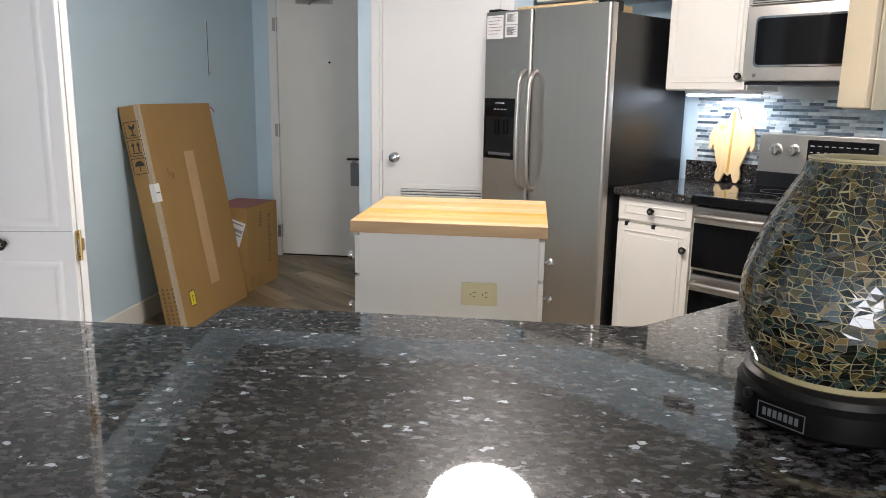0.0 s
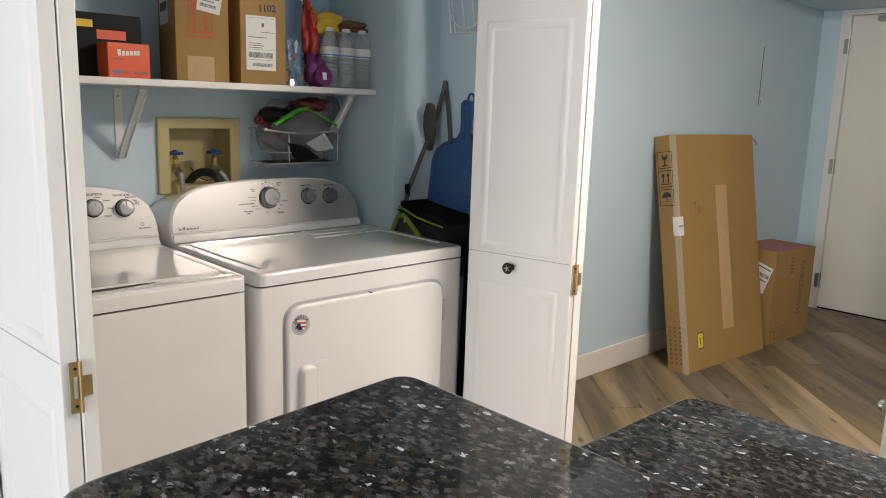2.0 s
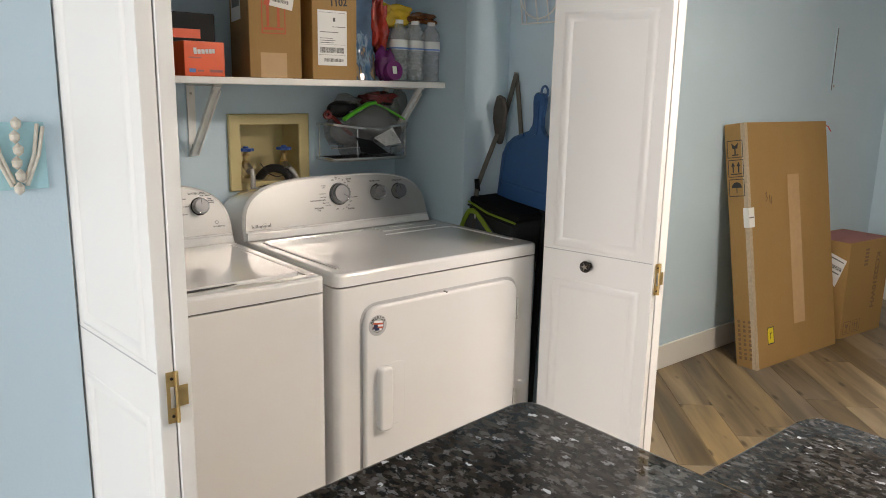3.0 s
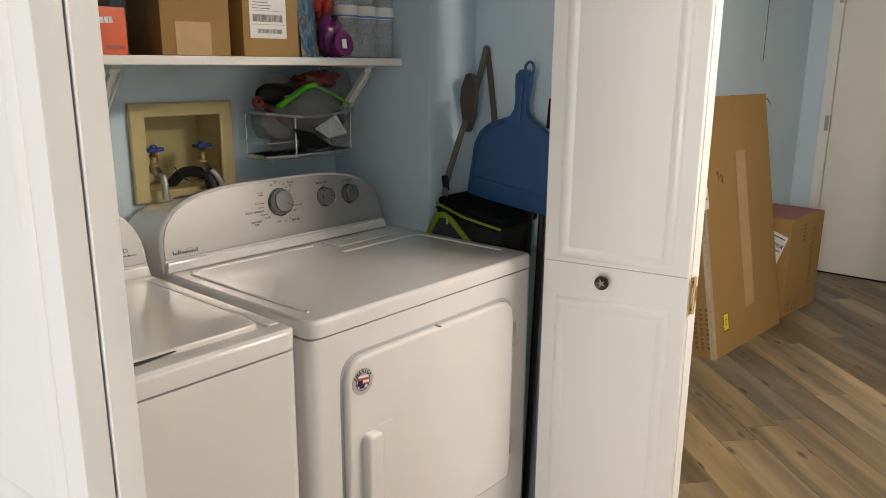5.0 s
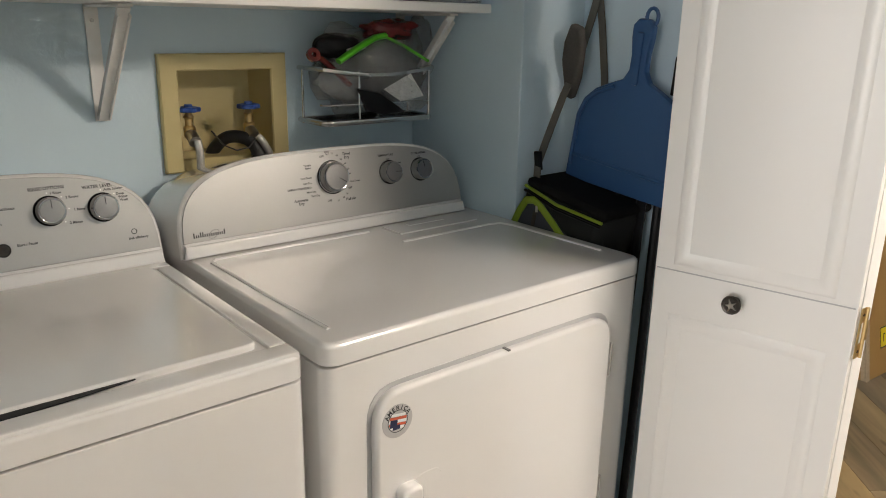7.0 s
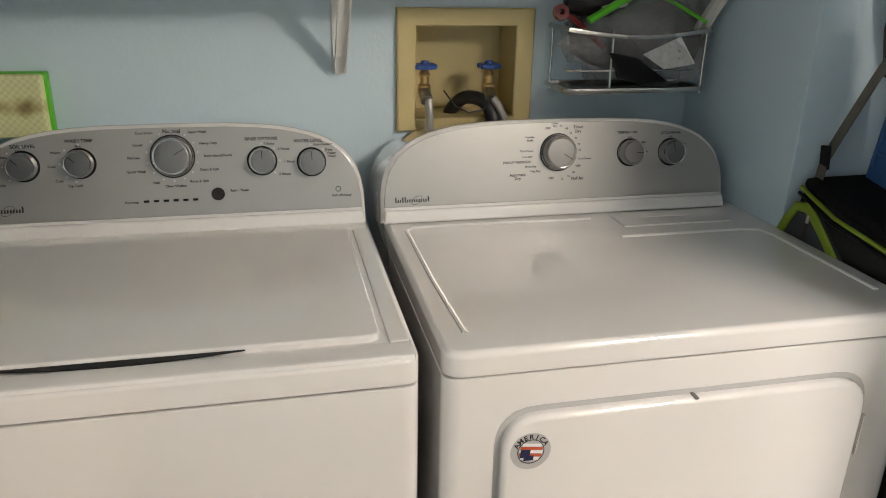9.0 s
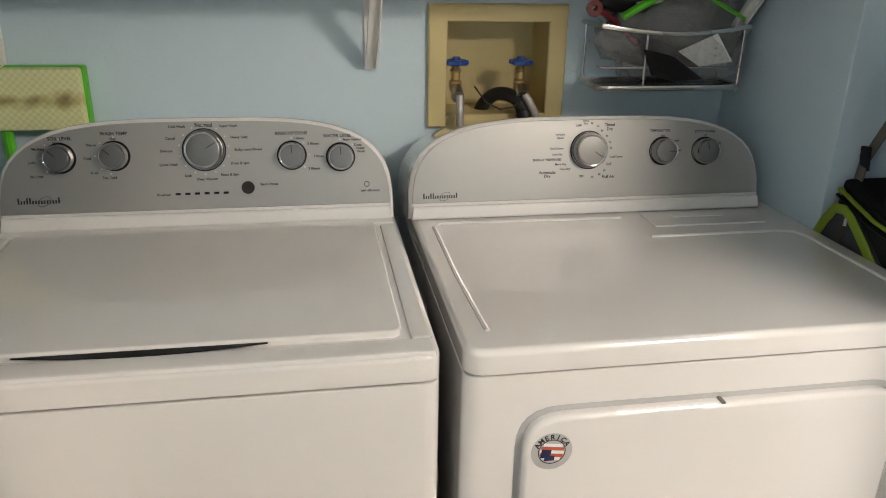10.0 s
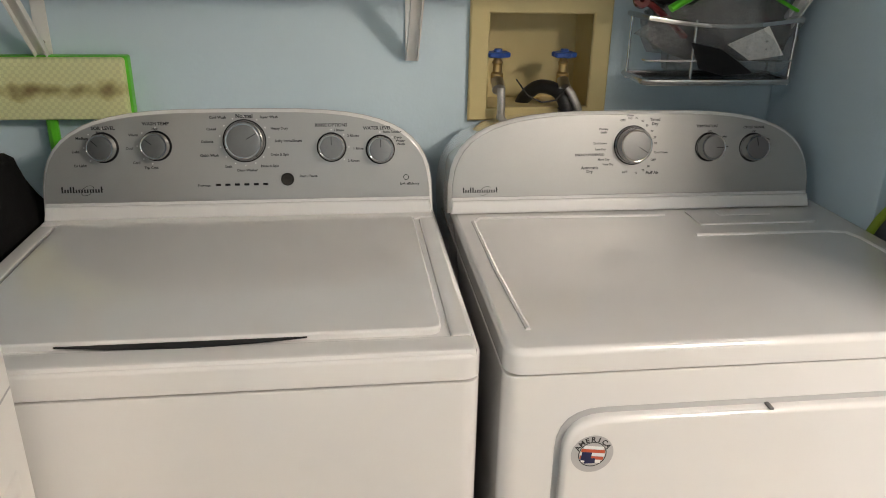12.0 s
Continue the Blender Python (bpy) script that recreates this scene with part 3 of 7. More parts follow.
# ---- folding doors ----
def panel_leaf(bm, w, h, t, panels):
    """A door leaf standing on the local x axis (0..w), thickness along y, with moulded panels on both faces."""
    box(bm, 0, w, -t / 2, t / 2, 0.015, h, 0.003, 2)
    st, wd = 0.036, 0.028
    for z0, z1 in panels:
        for sgn in (-1, 1):
            # moulding: a rounded bead that rises from the stile and falls to the flat field
            rings = []
            for k in range(7):
                f = k / 6
                o = st + wd * f
                y = sgn * (t / 2 + 0.0002 + 0.0052 * math.sin(math.pi * f) ** 0.8 * (1 - 0.35 * f))
                rings.append([bm.verts.new(p) for p in ((o, y, z0 + o - st), (w - o, y, z0 + o - st), (w - o, y, z1 - o + st), (o, y, z1 - o + st))])
            for a, b in zip(rings, rings[1:]):
                for k in range(4):
                    bm.faces.new((a[k], a[(k + 1) % 4], b[(k + 1) % 4], b[k]))
    return bm


def star_knob(name, parent, m):
    """Dark pewter knob with a starfish raised on its face; m takes local z out of the door."""
    k = part(name, lathe(nb(), [(0.009, 0.0), (0.006, 0.006), (0.006, 0.014), (0.014, 0.019), (0.0175, 0.024), (0.0165, 0.028), (0.0135, 0.0275), (0.012, 0.0265)], m, 24), "pewter", parent, "dark pewter knob with a star")
    star = []
    for i in range(10):
        r = 0.0125 if i % 2 == 0 else 0.0042
        star.append((r * math.sin(i * math.pi / 5 + 0.3), r * math.cos(i * math.pi / 5 + 0.3)))
    part("star", prism(nb(), star, 0.0262, 0.0295, m, 0.0008, 1), "nickel", k)
    return k


def hinge_plate(name, parent, m):
    """Brass non-mortise hinge: an outer leaf with a cut-out, an inner leaf within it, and a barrel."""
    bm = nb()
    for z0, z1 in ((-0.045, -0.019), (0.019, 0.045)):
        box(bm, -0.017, 0.0, -0.0015, 0.0, z0, z1, m=m)
    box(bm, -0.017, -0.011, -0.0015, 0.0, -0.019, 0.019, m=m)
    h = part(name, bm, "brass", parent, "aged brass hinge")
    bm = nb()
    box(bm, 0.003, 0.019, -0.0015, 0.0, -0.018, 0.018, m=m)
    part("inner_leaf", bm, "brass", h)
    part("barrel", cyl(nb(), m @ Vector((0.0, -0.003, -0.045)), m @ Vector((0.0, -0.003, 0.045)), 0.0032, seg=10), "brass", h)
    for z in (-0.033, 0.033):
        part("screw", cyl(nb(), m @ Vector((-0.008, -0.0025, z)), m @ Vector((-0.008, 0.0, z)), 0.0028, seg=8), "pewter", h)
    return h


LEAF_PANELS = [(0.12, 0.830), (0.926, 1.60), (1.72, 1.94)]


def folding_door(name, label, outer, leaves, knob_leaf):
    """Two hinged leaves: from the opening's middle side to the fold, and from the fold back to the jamb."""
    r = root(name, outer[0], outer[1])
    tagged(r, label, "folding door", "closet folding doors", "structure")
    for number, (fold, end) in enumerate(leaves):
        d = Vector(end) - Vector(fold)
        w, ang = d.length, math.degrees(math.atan2(d.y, d.x))
        m = pose(fold[0] - outer[0], fold[1] - outer[1], 0, 0, 0, ang)
        bm = panel_leaf(nb(), w, 2.03, 0.028, LEAF_PANELS)
        bmesh.ops.transform(bm, matrix=m, verts=bm.verts)
        leaf = part("leaf", bm, "white", r)
        # full-width saw line above the lock rail
        bm = nb()
        box(bm, 0.004, w - 0.004, -0.0146, 0.0146, 0.915, 0.9175)
        bmesh.ops.transform(bm, matrix=m, verts=bm.verts)
        part("seam", bm, "lightgrey", leaf)
        if knob_leaf == number:
            side = 1 if (Matrix.Rotation(radians(ang), 3, 'Z') @ Vector((0, 1, 0))).y < 0 else -1
            km = m @ Matrix.Translation((0.196, side * 0.014, 0.882)) @ pose(0, 0, 0, -90 * side, 0, 0)
            star_knob("knob", leaf, km)
    return r


right_door = folding_door("door_1", "white panelled folding closet door standing open", (-0.262, 1.990), [((-0.262, 1.990), (-0.608, 1.918)), ((-0.262, 2.021), (-0.612, 2.095))], 0)
left_door = folding_door("door_2", "white panelled folding closet door folded back", (-0.261, 0.642), [((-0.261, 0.660), (-0.636, 0.626)), ((-0.261, 0.630), (-0.618, 0.600))], None)
for r, hx, hy, rz in ((right_door, 0.006, 0.009, 88), (left_door, 0.004, 0.003, 92)):
    for z in (0.25, 0.872, 1.75):
        hinge_plate("hinge", r, pose(hx, hy, z, 0, 0, rz))


# ---- washer and dryer ----
def arch(hw, h, n=3.5, k=26, base=0.0):
    """Half superellipse outline: flat foot, bowed top, rounded shoulders."""
    pts = [(-hw, base), (hw, base)]
    for i in range(1, k):
        a = math.pi * i / k
        c, s = math.cos(a), math.sin(a)
        pts.append((hw * math.copysign(abs(c) ** (2 / n), c), base + (h - base) * abs(s) ** (2 / n)))
    return pts


def console(r, m, hw, h, depth, knobs):
    """Arched control console: body, silver face, knobs. m: local x right, y up the face, z out."""
    c = part("console", prism(nb(), arch(hw, h), -depth, 0.0, m, 0.010, 3), "enamel", r)
    face = [(u * (1 - 0.007 / hw), v) for u, v in arch(hw, h - 0.007, base=0.0)]
    face = [(u, max(v, 0.030)) for u, v in face]
    part("face_plate", prism(nb(), face, 0.0, 0.0022, m, 0.0008, 1), "silver", c, "silver control panel")
    part("lip", prism(nb(), [(-hw + 0.004, 0.0), (hw - 0.004, 0.0), (hw - 0.008, 0.025), (-hw + 0.008, 0.025)], 0.0, 0.011, m, 0.005, 3), "enamel", c)
    for u, v, rad, turn in knobs:
        km = m @ Matrix.Translation((u, v, 0.0))
        k = part("knob", lathe(nb(), [(rad * 1.07, 0.002), (rad * 1.07, 0.004), (rad * 1.02, 0.006), (rad * 1.0, 0.020), (rad * 0.93, 0.0235), (rad * 0.86, 0.0225)], km, 40), "chrome", c, "chrome-rimmed dial")
        # black ring stands in for the shading under each dial's rim
        part("skirt", lathe(nb(), [(rad * 1.13, 0.0018), (rad * 1.13, 0.0030), (rad * 1.02, 0.0034)], km, 40, False), "black", k)
        part("dial_face", lathe(nb(), [(rad * 0.86, 0.0222), (rad * 0.80, 0.0236), (rad * 0.3, 0.0240), (0.0005, 0.0240)], km, 32), "knobface", k)
        bm = nb()
        box(bm, -0.0006, 0.0006, rad * 0.18, rad * 0.78, 0.0238, 0.0248, m=km @ pose(0, 0, 0, 0, 0, turn))
        part("pointer", bm, "ink", k)
    return c


def brand_bar(c, m, u, v, w, h):
    """Brand mark as a row of plain thin strokes with a slanted ring."""
    bm = nb()
    for k in range(15):
        a = u - w / 2 + w * k / 15
        box(bm, a, a + w * 0.036, v - h * 0.26, v + h * (0.50 if k in (0, 3, 4, 14) else 0.16), 0.0022, 0.0028, m=m)
        if k % 2 == 0:
            box(bm, a, a + w * 0.055, v + h * (0.10 if k % 4 else -0.26), v + h * (0.16 if k % 4 else -0.20), 0.0022, 0.0028, m=m)
    part("brand_mark", bm, "ink", c)
    bm = nb()
    pts = []
    for k in range(25):
        a = 2 * math.pi * k / 24
        p = Matrix.Rotation(radians(32), 3, 'Z') @ Vector((0.34 * w * 0.5 * math.cos(a), 0.50 * h * math.sin(a), 0))
        pts.append(m @ Vector((u + 0.12 * w + p.x, v + p.y, 0.0028)))
    tube(bm, pts, 0.0004, 5)
    part("brand_ring", bm, "ink", c)


def tick_dots(c, m, u, v, rad, angles):
    for a in angles:
        p = m @ Vector((u + rad * math.sin(radians(a)), v + rad * math.cos(radians(a)), 0.0022))
        q = m @ Vector((u + rad * math.sin(radians(a)), v + rad * math.cos(radians(a)), 0.0030))
        part("tick_mark", cyl(nb(), p, q, 0.0013, seg=8), "paper", c)


def appliance_shell(r, w, x_back, x_front, top):
    """Cabinet with rounded front edges. Local y spans -w/2..w/2, x towards the room."""
    prof = rounded([(x_back, -w / 2), (x_front, -w / 2), (x_front, w / 2), (x_back, w / 2)], [0, 0.024, 0.024, 0], 5)
    b = part("cabinet", prism(nb(), prof, 0.02, top - 0.0445, None, 0.003, 2, 1), "enamel", r)
    inner = rounded([(x_back, -w / 2 + 0.010), (x_front - 0.010, -w / 2 + 0.010), (x_front - 0.010, w / 2 - 0.010), (x_back, w / 2 - 0.010)], [0, 0.022, 0.022, 0], 5)
    part("joint", prism(nb(), inner, top - 0.05, top - 0.03), "black", r)
    for fx in (x_back + 0.06, x_front - 0.06):
        for fy in (-w / 2 + 0.06, w / 2 - 0.06):
            part("foot", cyl(nb(), (fx, fy, 0.0), (fx, fy, 0.021), 0.02, seg=12), "rubber", r)
    return b


def washer():
    yc, w, top = 0.828, 0.692, 0.918
    r = tagged(root("washing_machine", -1.05, yc, 0), "white top-loading washing machine with a silver console", "washing machine")
    X = lambda x: x + 1.05
    appliance_shell(r, w, X(-1.405), X(-0.662), top)
    # rim tray: a frame round the lid
    tray = rounded([(X(-1.405), -w / 2), (X(-0.660), -w / 2), (X(-0.660), w / 2), (X(-1.405), w / 2)], [0, 0.026, 0.026, 0], 5)
    bm = prism(nb(), tray, top - 0.0395, top - 0.004, None, 0.007, 4, 1)
    t = part("top_tray", bm, "enamel", r)
    bm = nb()
    for a in ((X(-1.405), X(-1.150), -w / 2 + 0.006, w / 2 - 0.006), (X(-0.703), X(-0.664), -w / 2 + 0.006, w / 2 - 0.006), (X(-1.150), X(-0.703), -w / 2 + 0.006, -w / 2 + 0.034), (X(-1.150), X(-0.703), w / 2 - 0.034, w / 2 - 0.006)):
        box(bm, a[0], a[1], a[2], a[3], top - 0.014, top + 0.001, 0.005, 2)
    part("tray_rim", bm, "enamel", t)
    bm = nb()
    box(bm, X(-1.150), X(-0.703), -w / 2 + 0.032, w / 2 - 0.032, top - 0.0125, top - 0.0110)
    part("lid_gap", bm, "black", t)
    lid = rounded([(X(-1.146), -w / 2 + 0.043), (X(-0.714), -w / 2 + 0.043), (X(-0.714), w / 2 - 0.043), (X(-1.146), w / 2 - 0.043)], 0.020, 5)
    bm = prism(nb(), lid, top - 0.010, top + 0.006, None, 0.004, 3)
    ld = part("lid", bm, "enamel", r, "white flat lid")
    # black crescent on the rim, painted for the shade of the lid's hand scoop
    sc = []
    for k in range(17):
        f = k / 16
        sc.append((X(-0.7105) + 0.013 * math.sin(math.pi * f), -0.168 + 0.30 * f))
    for k in range(17):
        sc.append((X(-0.7125), 0.132 - 0.30 * k / 16))
    part("hand_scoop", prism(nb(), sc, top + 0.0010, top + 0.0022), "black", t)
    # console
    m = pose(X(-1.182), 0, top - 0.002, 0, 0, 0) @ Matrix.Rotation(radians(-12), 4, 'Y') @ Matrix(((0, 0, 1, 0), (1, 0, 0, 0), (0, 1, 0, 0), (0, 0, 0, 1)))
    ks = [(-0.232, 0.126, 0.0235, 45), (-0.143, 0.128, 0.0235, 50), (0.008, 0.135, 0.0335, -60), (0.160, 0.122, 0.0235, 0), (0.247, 0.117, 0.0235, 0)]
    c = console(r, m, 0.343, 0.192, 0.205, ks)
    brand_bar(c, m, -0.272, 0.052, 0.070, 0.014)
    T = lambda s, u, v, size=0.0072, al='CENTER', ink="ink": words(s, size * 1.12, m @ Matrix.Translation((u + 0.0062, v - (0.009 if abs(u) > 0.13 and v > 0.09 else 0.004), 0.0026)), ink, c, "lettering", al)
    T("SOIL LEVEL", -0.236, 0.168); T("WASH TEMP", -0.148, 0.175); T("RINSE OPTIONS", 0.154, 0.170); T("WATER LEVEL", 0.236, 0.164)
    T("Normal", 0.003, 0.182, 0.0085)
    for s, u, v, al in (("Cold Wash", -0.028, 0.180, 'RIGHT'), ("Casual", -0.046, 0.160, 'RIGHT'), ("Delicate", -0.052, 0.138, 'RIGHT'), ("Quick Wash", -0.044, 0.114, 'RIGHT'), ("Soak", -0.022, 0.094, 'RIGHT'), ("Clean Washer", 0.004, 0.087, 'CENTER'),
                        ("Super Wash", 0.030, 0.180, 'LEFT'), ("Heavy Duty", 0.048, 0.160, 'LEFT'), ("Bulky Items/Sheets", 0.054, 0.138, 'LEFT'), ("Drain & Spin", 0.046, 0.114, 'LEFT'), ("Rinse & Spin", 0.028, 0.094, 'LEFT'),
                        ("1 Rinse", 0.158, 0.161, 'LEFT'), ("2 Rinses", 0.182, 0.151, 'LEFT'), ("1 Rinse", 0.192, 0.128, 'LEFT'), ("2 Rinses", 0.182, 0.106, 'LEFT'),
                        ("Auto Sensing", 0.246, 0.157, 'LEFT'), ("Deep", 0.266, 0.147, 'LEFT'), ("Water", 0.269, 0.141, 'LEFT'), ("Wash", 0.271, 0.135, 'LEFT'),
                        ("Ex Light", -0.268, 0.104, 'RIGHT'), ("Light", -0.278, 0.128, 'RIGHT'), ("Medium", -0.262, 0.151, 'RIGHT'), ("Heavy", -0.240, 0.161, 'CENTER'),
                        ("Hot", -0.150, 0.166, 'CENTER'), ("Warm", -0.178, 0.156, 'RIGHT'), ("Cool", -0.188, 0.133, 'RIGHT'), ("Cold", -0.178, 0.108, 'RIGHT'), ("Tap Cold", -0.160, 0.099, 'CENTER'),
                        ("Progress:", -0.060, 0.061, 'RIGHT'), ("Start / Pause", 0.095, 0.075, 'LEFT'), ("high efficiency", 0.293, 0.058, 'CENTER')):
        T(s, u, v, 0.0056, al)
    tick_dots(c, m, 0.008, 0.135, 0.043, [0, 32, 58, 82, 106, 132, 156, 180, 204, 230, 256, 282, 308, 334])
    tick_dots(c, m, -0.232, 0.126, 0.032, [-135, -90, -45, 0])
    tick_dots(c, m, -0.143, 0.128, 0.032, [-165, -135, -90, -45, 0])
    tick_dots(c, m, 0.160, 0.122, 0.031, [0, 45, 90, 135])
    tick_dots(c, m, 0.247, 0.117, 0.031, [0, 45])
    for k in range(6):
        bm = nb()
        box(bm, -0.046 + k * 0.0165, -0.037 + k * 0.0165, 0.0560, 0.0600, 0.0022, 0.0034, 0.0005, 1, m=m)
        part("progress_light", bm, "black", c)
    part("start_button", lathe(nb(), [(0.0115, 0.002), (0.0115, 0.004), (0.0100, 0.0052), (0.0005, 0.0046)], m @ Matrix.Translation((0.080, 0.066, 0.0)), 24), "pewter", c, "round dark grey start button")
    part("efficiency_badge", lathe(nb(), [(0.0052, 0.0022), (0.0052, 0.003), (0.004, 0.003), (0.004, 0.0022)], m @ Matrix.Translation((0.293, 0.066, 0.0)), 20, False), "ink", c)
    return r


def dryer():
    yc, w, top = 1.573, 0.738, 0.916
    r = tagged(root("clothes_dryer", -1.05, yc, 0), "white front-loading clothes dryer with a silver console", "clothes dryer")
    X = lambda x: x + 1.05
    appliance_shell(r, w, X(-1.405), X(-0.664), top + 0.004)
    tray = rounded([(X(-1.405), -w / 2), (X(-0.660), -w / 2), (X(-0.660), w / 2), (X(-1.405), w / 2)], [0, 0.030, 0.030, 0], 6)
    t = part("top_panel", prism(nb(), tray, top - 0.0355, top - 0.001, None, 0.010, 5, 1), "enamel", r, "white enamelled top")
    # pressed ridge that runs round the top and steps in by the lint hatch
    def ridge(pts, rad=0.0045):
        bm = nb()
        tube(bm, [(X(x), y - yc, top - 0.0022) for x, y in pts], rad, 8)
        part("pressed_ridge", bm, "enamel", t)
    ridge([(-1.135, 1.60), (-1.142, 1.30), (-1.140, 1.25), (-1.125, 1.237), (-0.90, 1.237), (-0.715, 1.243)])
    ridge([(-1.030, 1.615), (-1.030, 1.86), (-1.022, 1.89), (-0.99, 1.90), (-0.74, 1.905)])
    bm = nb()
    box(bm, X(-1.150), X(-1.078), 1.645 - yc, 1.868 - yc, top - 0.002, top + 0.0022, 0.0015, 2)
    h = part("lint_hatch", bm, "enamel", t, "white lint screen hatch")
    bm = nb()
    box(bm, X(-1.135), X(-1.118), 1.70 - yc, 1.80 - yc, top + 0.0020, top + 0.0034, 0.001, 2)
    part("finger_grip", bm, "enamel", h)
    # door with rounded upper corners in a recessed surround
    a0, a1, z0, z1 = 1.283 - yc, 1.846 - yc, 0.318, 0.817
    outl = rounded([(a0, z0), (a1, z0), (a1, z1), (a0, z1)], [0.03, 0.03, 0.055, 0.055], 6)
    big = rounded([(a0 - 0.008, z0 - 0.008), (a1 + 0.008, z0 - 0.008), (a1 + 0.008, z1 + 0.008), (a0 - 0.008, z1 + 0.008)], [0.035, 0.035, 0.06, 0.06], 6)
    part("door_gasket", prism(nb(), [(u, v) for u, v in big], X(-0.6645), X(-0.6630), YZ_X), "lightgrey", r)
    d = part("door", prism(nb(), outl, X(-0.665), X(-0.648), YZ_X, 0.008, 4, 1), "enamel", r, "white enamelled dryer door")
    # handle: raised grip beside a hollow
    grip = rounded([(1.318 - yc, 0.465), (1.362 - yc, 0.465), (1.362 - yc, 0.648), (1.318 - yc, 0.648)], 0.016, 5)
    part("handle", prism(nb(), grip, X(-0.649), X(-0.626), YZ_X, 0.008, 3, 1), "enamel", d)
    hol = rounded([(1.356 - yc, 0.470), (1.412 - yc, 0.470), (1.412 - yc, 0.652), (1.356 - yc, 0.652)], 0.02, 5)
    bm = prism(nb(), hol, X(-0.6485), X(-0.6472), YZ_X, 0.001, 1)
    part("handle_hollow", bm, "enamel", d)
    for z in (0.42, 0.72):
        bm = nb()
        box(bm, X(-0.664), X(-0.647), a1 - 0.002, a1 + 0.004, z - 0.035, z + 0.035, 0.001)
        part("hinge", bm, "wire", r)
    bm = nb()
    box(bm, X(-0.664), X(-0.6475), 1.558 - yc, 1.564 - yc, z1 - 0.0010, z1 + 0.0022, 0.001)
    part("latch_notch", bm, "greyink", r)
    # round badge
    bx = X(-0.6480)
    bmx = pose(bx, 1.3215 - yc, 0.7645, 0, 0, 0) @ YZ_X
    s = part("round_badge", lathe(nb(), [(0.0285, 0.0), (0.0285, 0.0008), (0.0270, 0.0010), (0.0005, 0.0010)], bmx, 36), "lightgrey", d, "round silver badge with flag stripes")
    part("badge_ring", lathe(nb(), [(0.0190, 0.0010), (0.0190, 0.0015), (0.0180, 0.0015), (0.0180, 0.0010)], bmx, 36, False), "ink", s)
    for k in range(5):
        v = -0.0105 + 0.0052 * k
        hw = math.sqrt(max(0.0168 ** 2 - v * v, 0))
        bm = nb()
        box(bm, -hw, hw, v - 0.0022, v + 0.0022, 0.0011, 0.0016, m=bmx @ pose(0, 0, 0, 0, 0, -8))
        part("badge_stripe", bm, "redink" if k % 2 else "paper", s)
    bm = nb()
    box(bm, -0.0145, -0.001, -0.010, 0.003, 0.0016, 0.0019, 0.0, 1, m=bmx @ pose(0, 0, 0, 0, 0, -8)); box(bm, -0.010, 0.004, -0.0135, -0.006, 0.0017, 0.0020, m=bmx)
    part("badge_canton", bm, "navy", s)
    for i, ch in enumerate("AMERICA"):
        a = 62 - i * 20.5
        words(ch, 0.0102, bmx @ pose(0, 0, 0.0013, 0, 0, a) @ Matrix.Translation((0, 0.0228, 0)), "ink", s)
    # console
    m = pose(X(-1.171), 0, top - 0.001, 0, 0, 0) @ Matrix.Rotation(radians(-12), 4, 'Y') @ Matrix(((0, 0, 1, 0), (1, 0, 0, 0), (0, 1, 0, 0), (0, 0, 0, 1)))
    off = -0.0205
    mm = m @ Matrix.Translation((off, 0, 0))
    dk = [(1.546 - yc - off, 0.122, 0.0325, -122), (1.697 - yc - off, 0.117, 0.0245, -92), (1.785 - yc - off, 0.115, 0.0245, 12)]
    c = console(r, mm, 0.356, 0.187, 0.205, dk)
    brand_bar(c, mm, -0.295, 0.042, 0.066, 0.013)
    ku, kv = dk[0][0], dk[0][1]
    T = lambda s_, u, v, size=0.0050, al='CENTER', ink="ink": words(s_, size * 1.12, mm @ Matrix.Translation((u, v, 0.0026)), ink, c, "lettering", al)
    for s_, du, dv, sz, al in (("OFF", -0.020, 0.046, 0.0055, 'CENTER'), ("Damp", -0.006, 0.055, 0.0045, 'CENTER'), ("Dry", -0.006, 0.050, 0.0045, 'CENTER'), ("Timed", 0.042, 0.047, 0.0070, 'CENTER'), ("Dry", 0.042, 0.039, 0.0070, 'CENTER'),
                               ("Wrinkle", -0.048, 0.030, 0.0048, 'RIGHT'), ("Shield", -0.050, 0.024, 0.0048, 'RIGHT'), ("Cool Down", -0.050, 0.004, 0.0050, 'RIGHT'), ("Less Dry", -0.052, -0.007, 0.0050, 'RIGHT'), ("ENERGY PREFERRED", -0.054, -0.017, 0.0056, 'RIGHT'),
                               ("More Dry", -0.044, -0.026, 0.0050, 'RIGHT'), ("Very Dry", -0.036, -0.035, 0.0050, 'RIGHT'), ("Automatic", -0.082, -0.041, 0.0070, 'CENTER'), ("Dry", -0.082, -0.048, 0.0070, 'CENTER'), ("OFF", -0.014, -0.050, 0.0055, 'CENTER'),
                               ("Fluff Air", 0.040, -0.052, 0.0070, 'CENTER'), ("OFF", 0.036, -0.028, 0.0055, 'LEFT'), ("Cool Down", 0.042, -0.014, 0.0050, 'LEFT'), ("30", 0.042, 0.003, 0.0048, 'LEFT'), ("20", 0.040, 0.014, 0.0048, 'LEFT'), ("40", 0.034, 0.026, 0.0048, 'LEFT'),
                               ("50", 0.024, 0.036, 0.0048, 'LEFT'), ("70", 0.006, 0.050, 0.0048, 'CENTER'), ("60", 0.018, 0.045, 0.0048, 'CENTER'), ("10", 0.008, -0.052, 0.0048, 'CENTER'), ("20", 0.022, -0.047, 0.0048, 'CENTER'), ("30", 0.032, -0.040, 0.0048, 'CENTER')):
        T(s_, ku + du, kv + dv, sz, al)
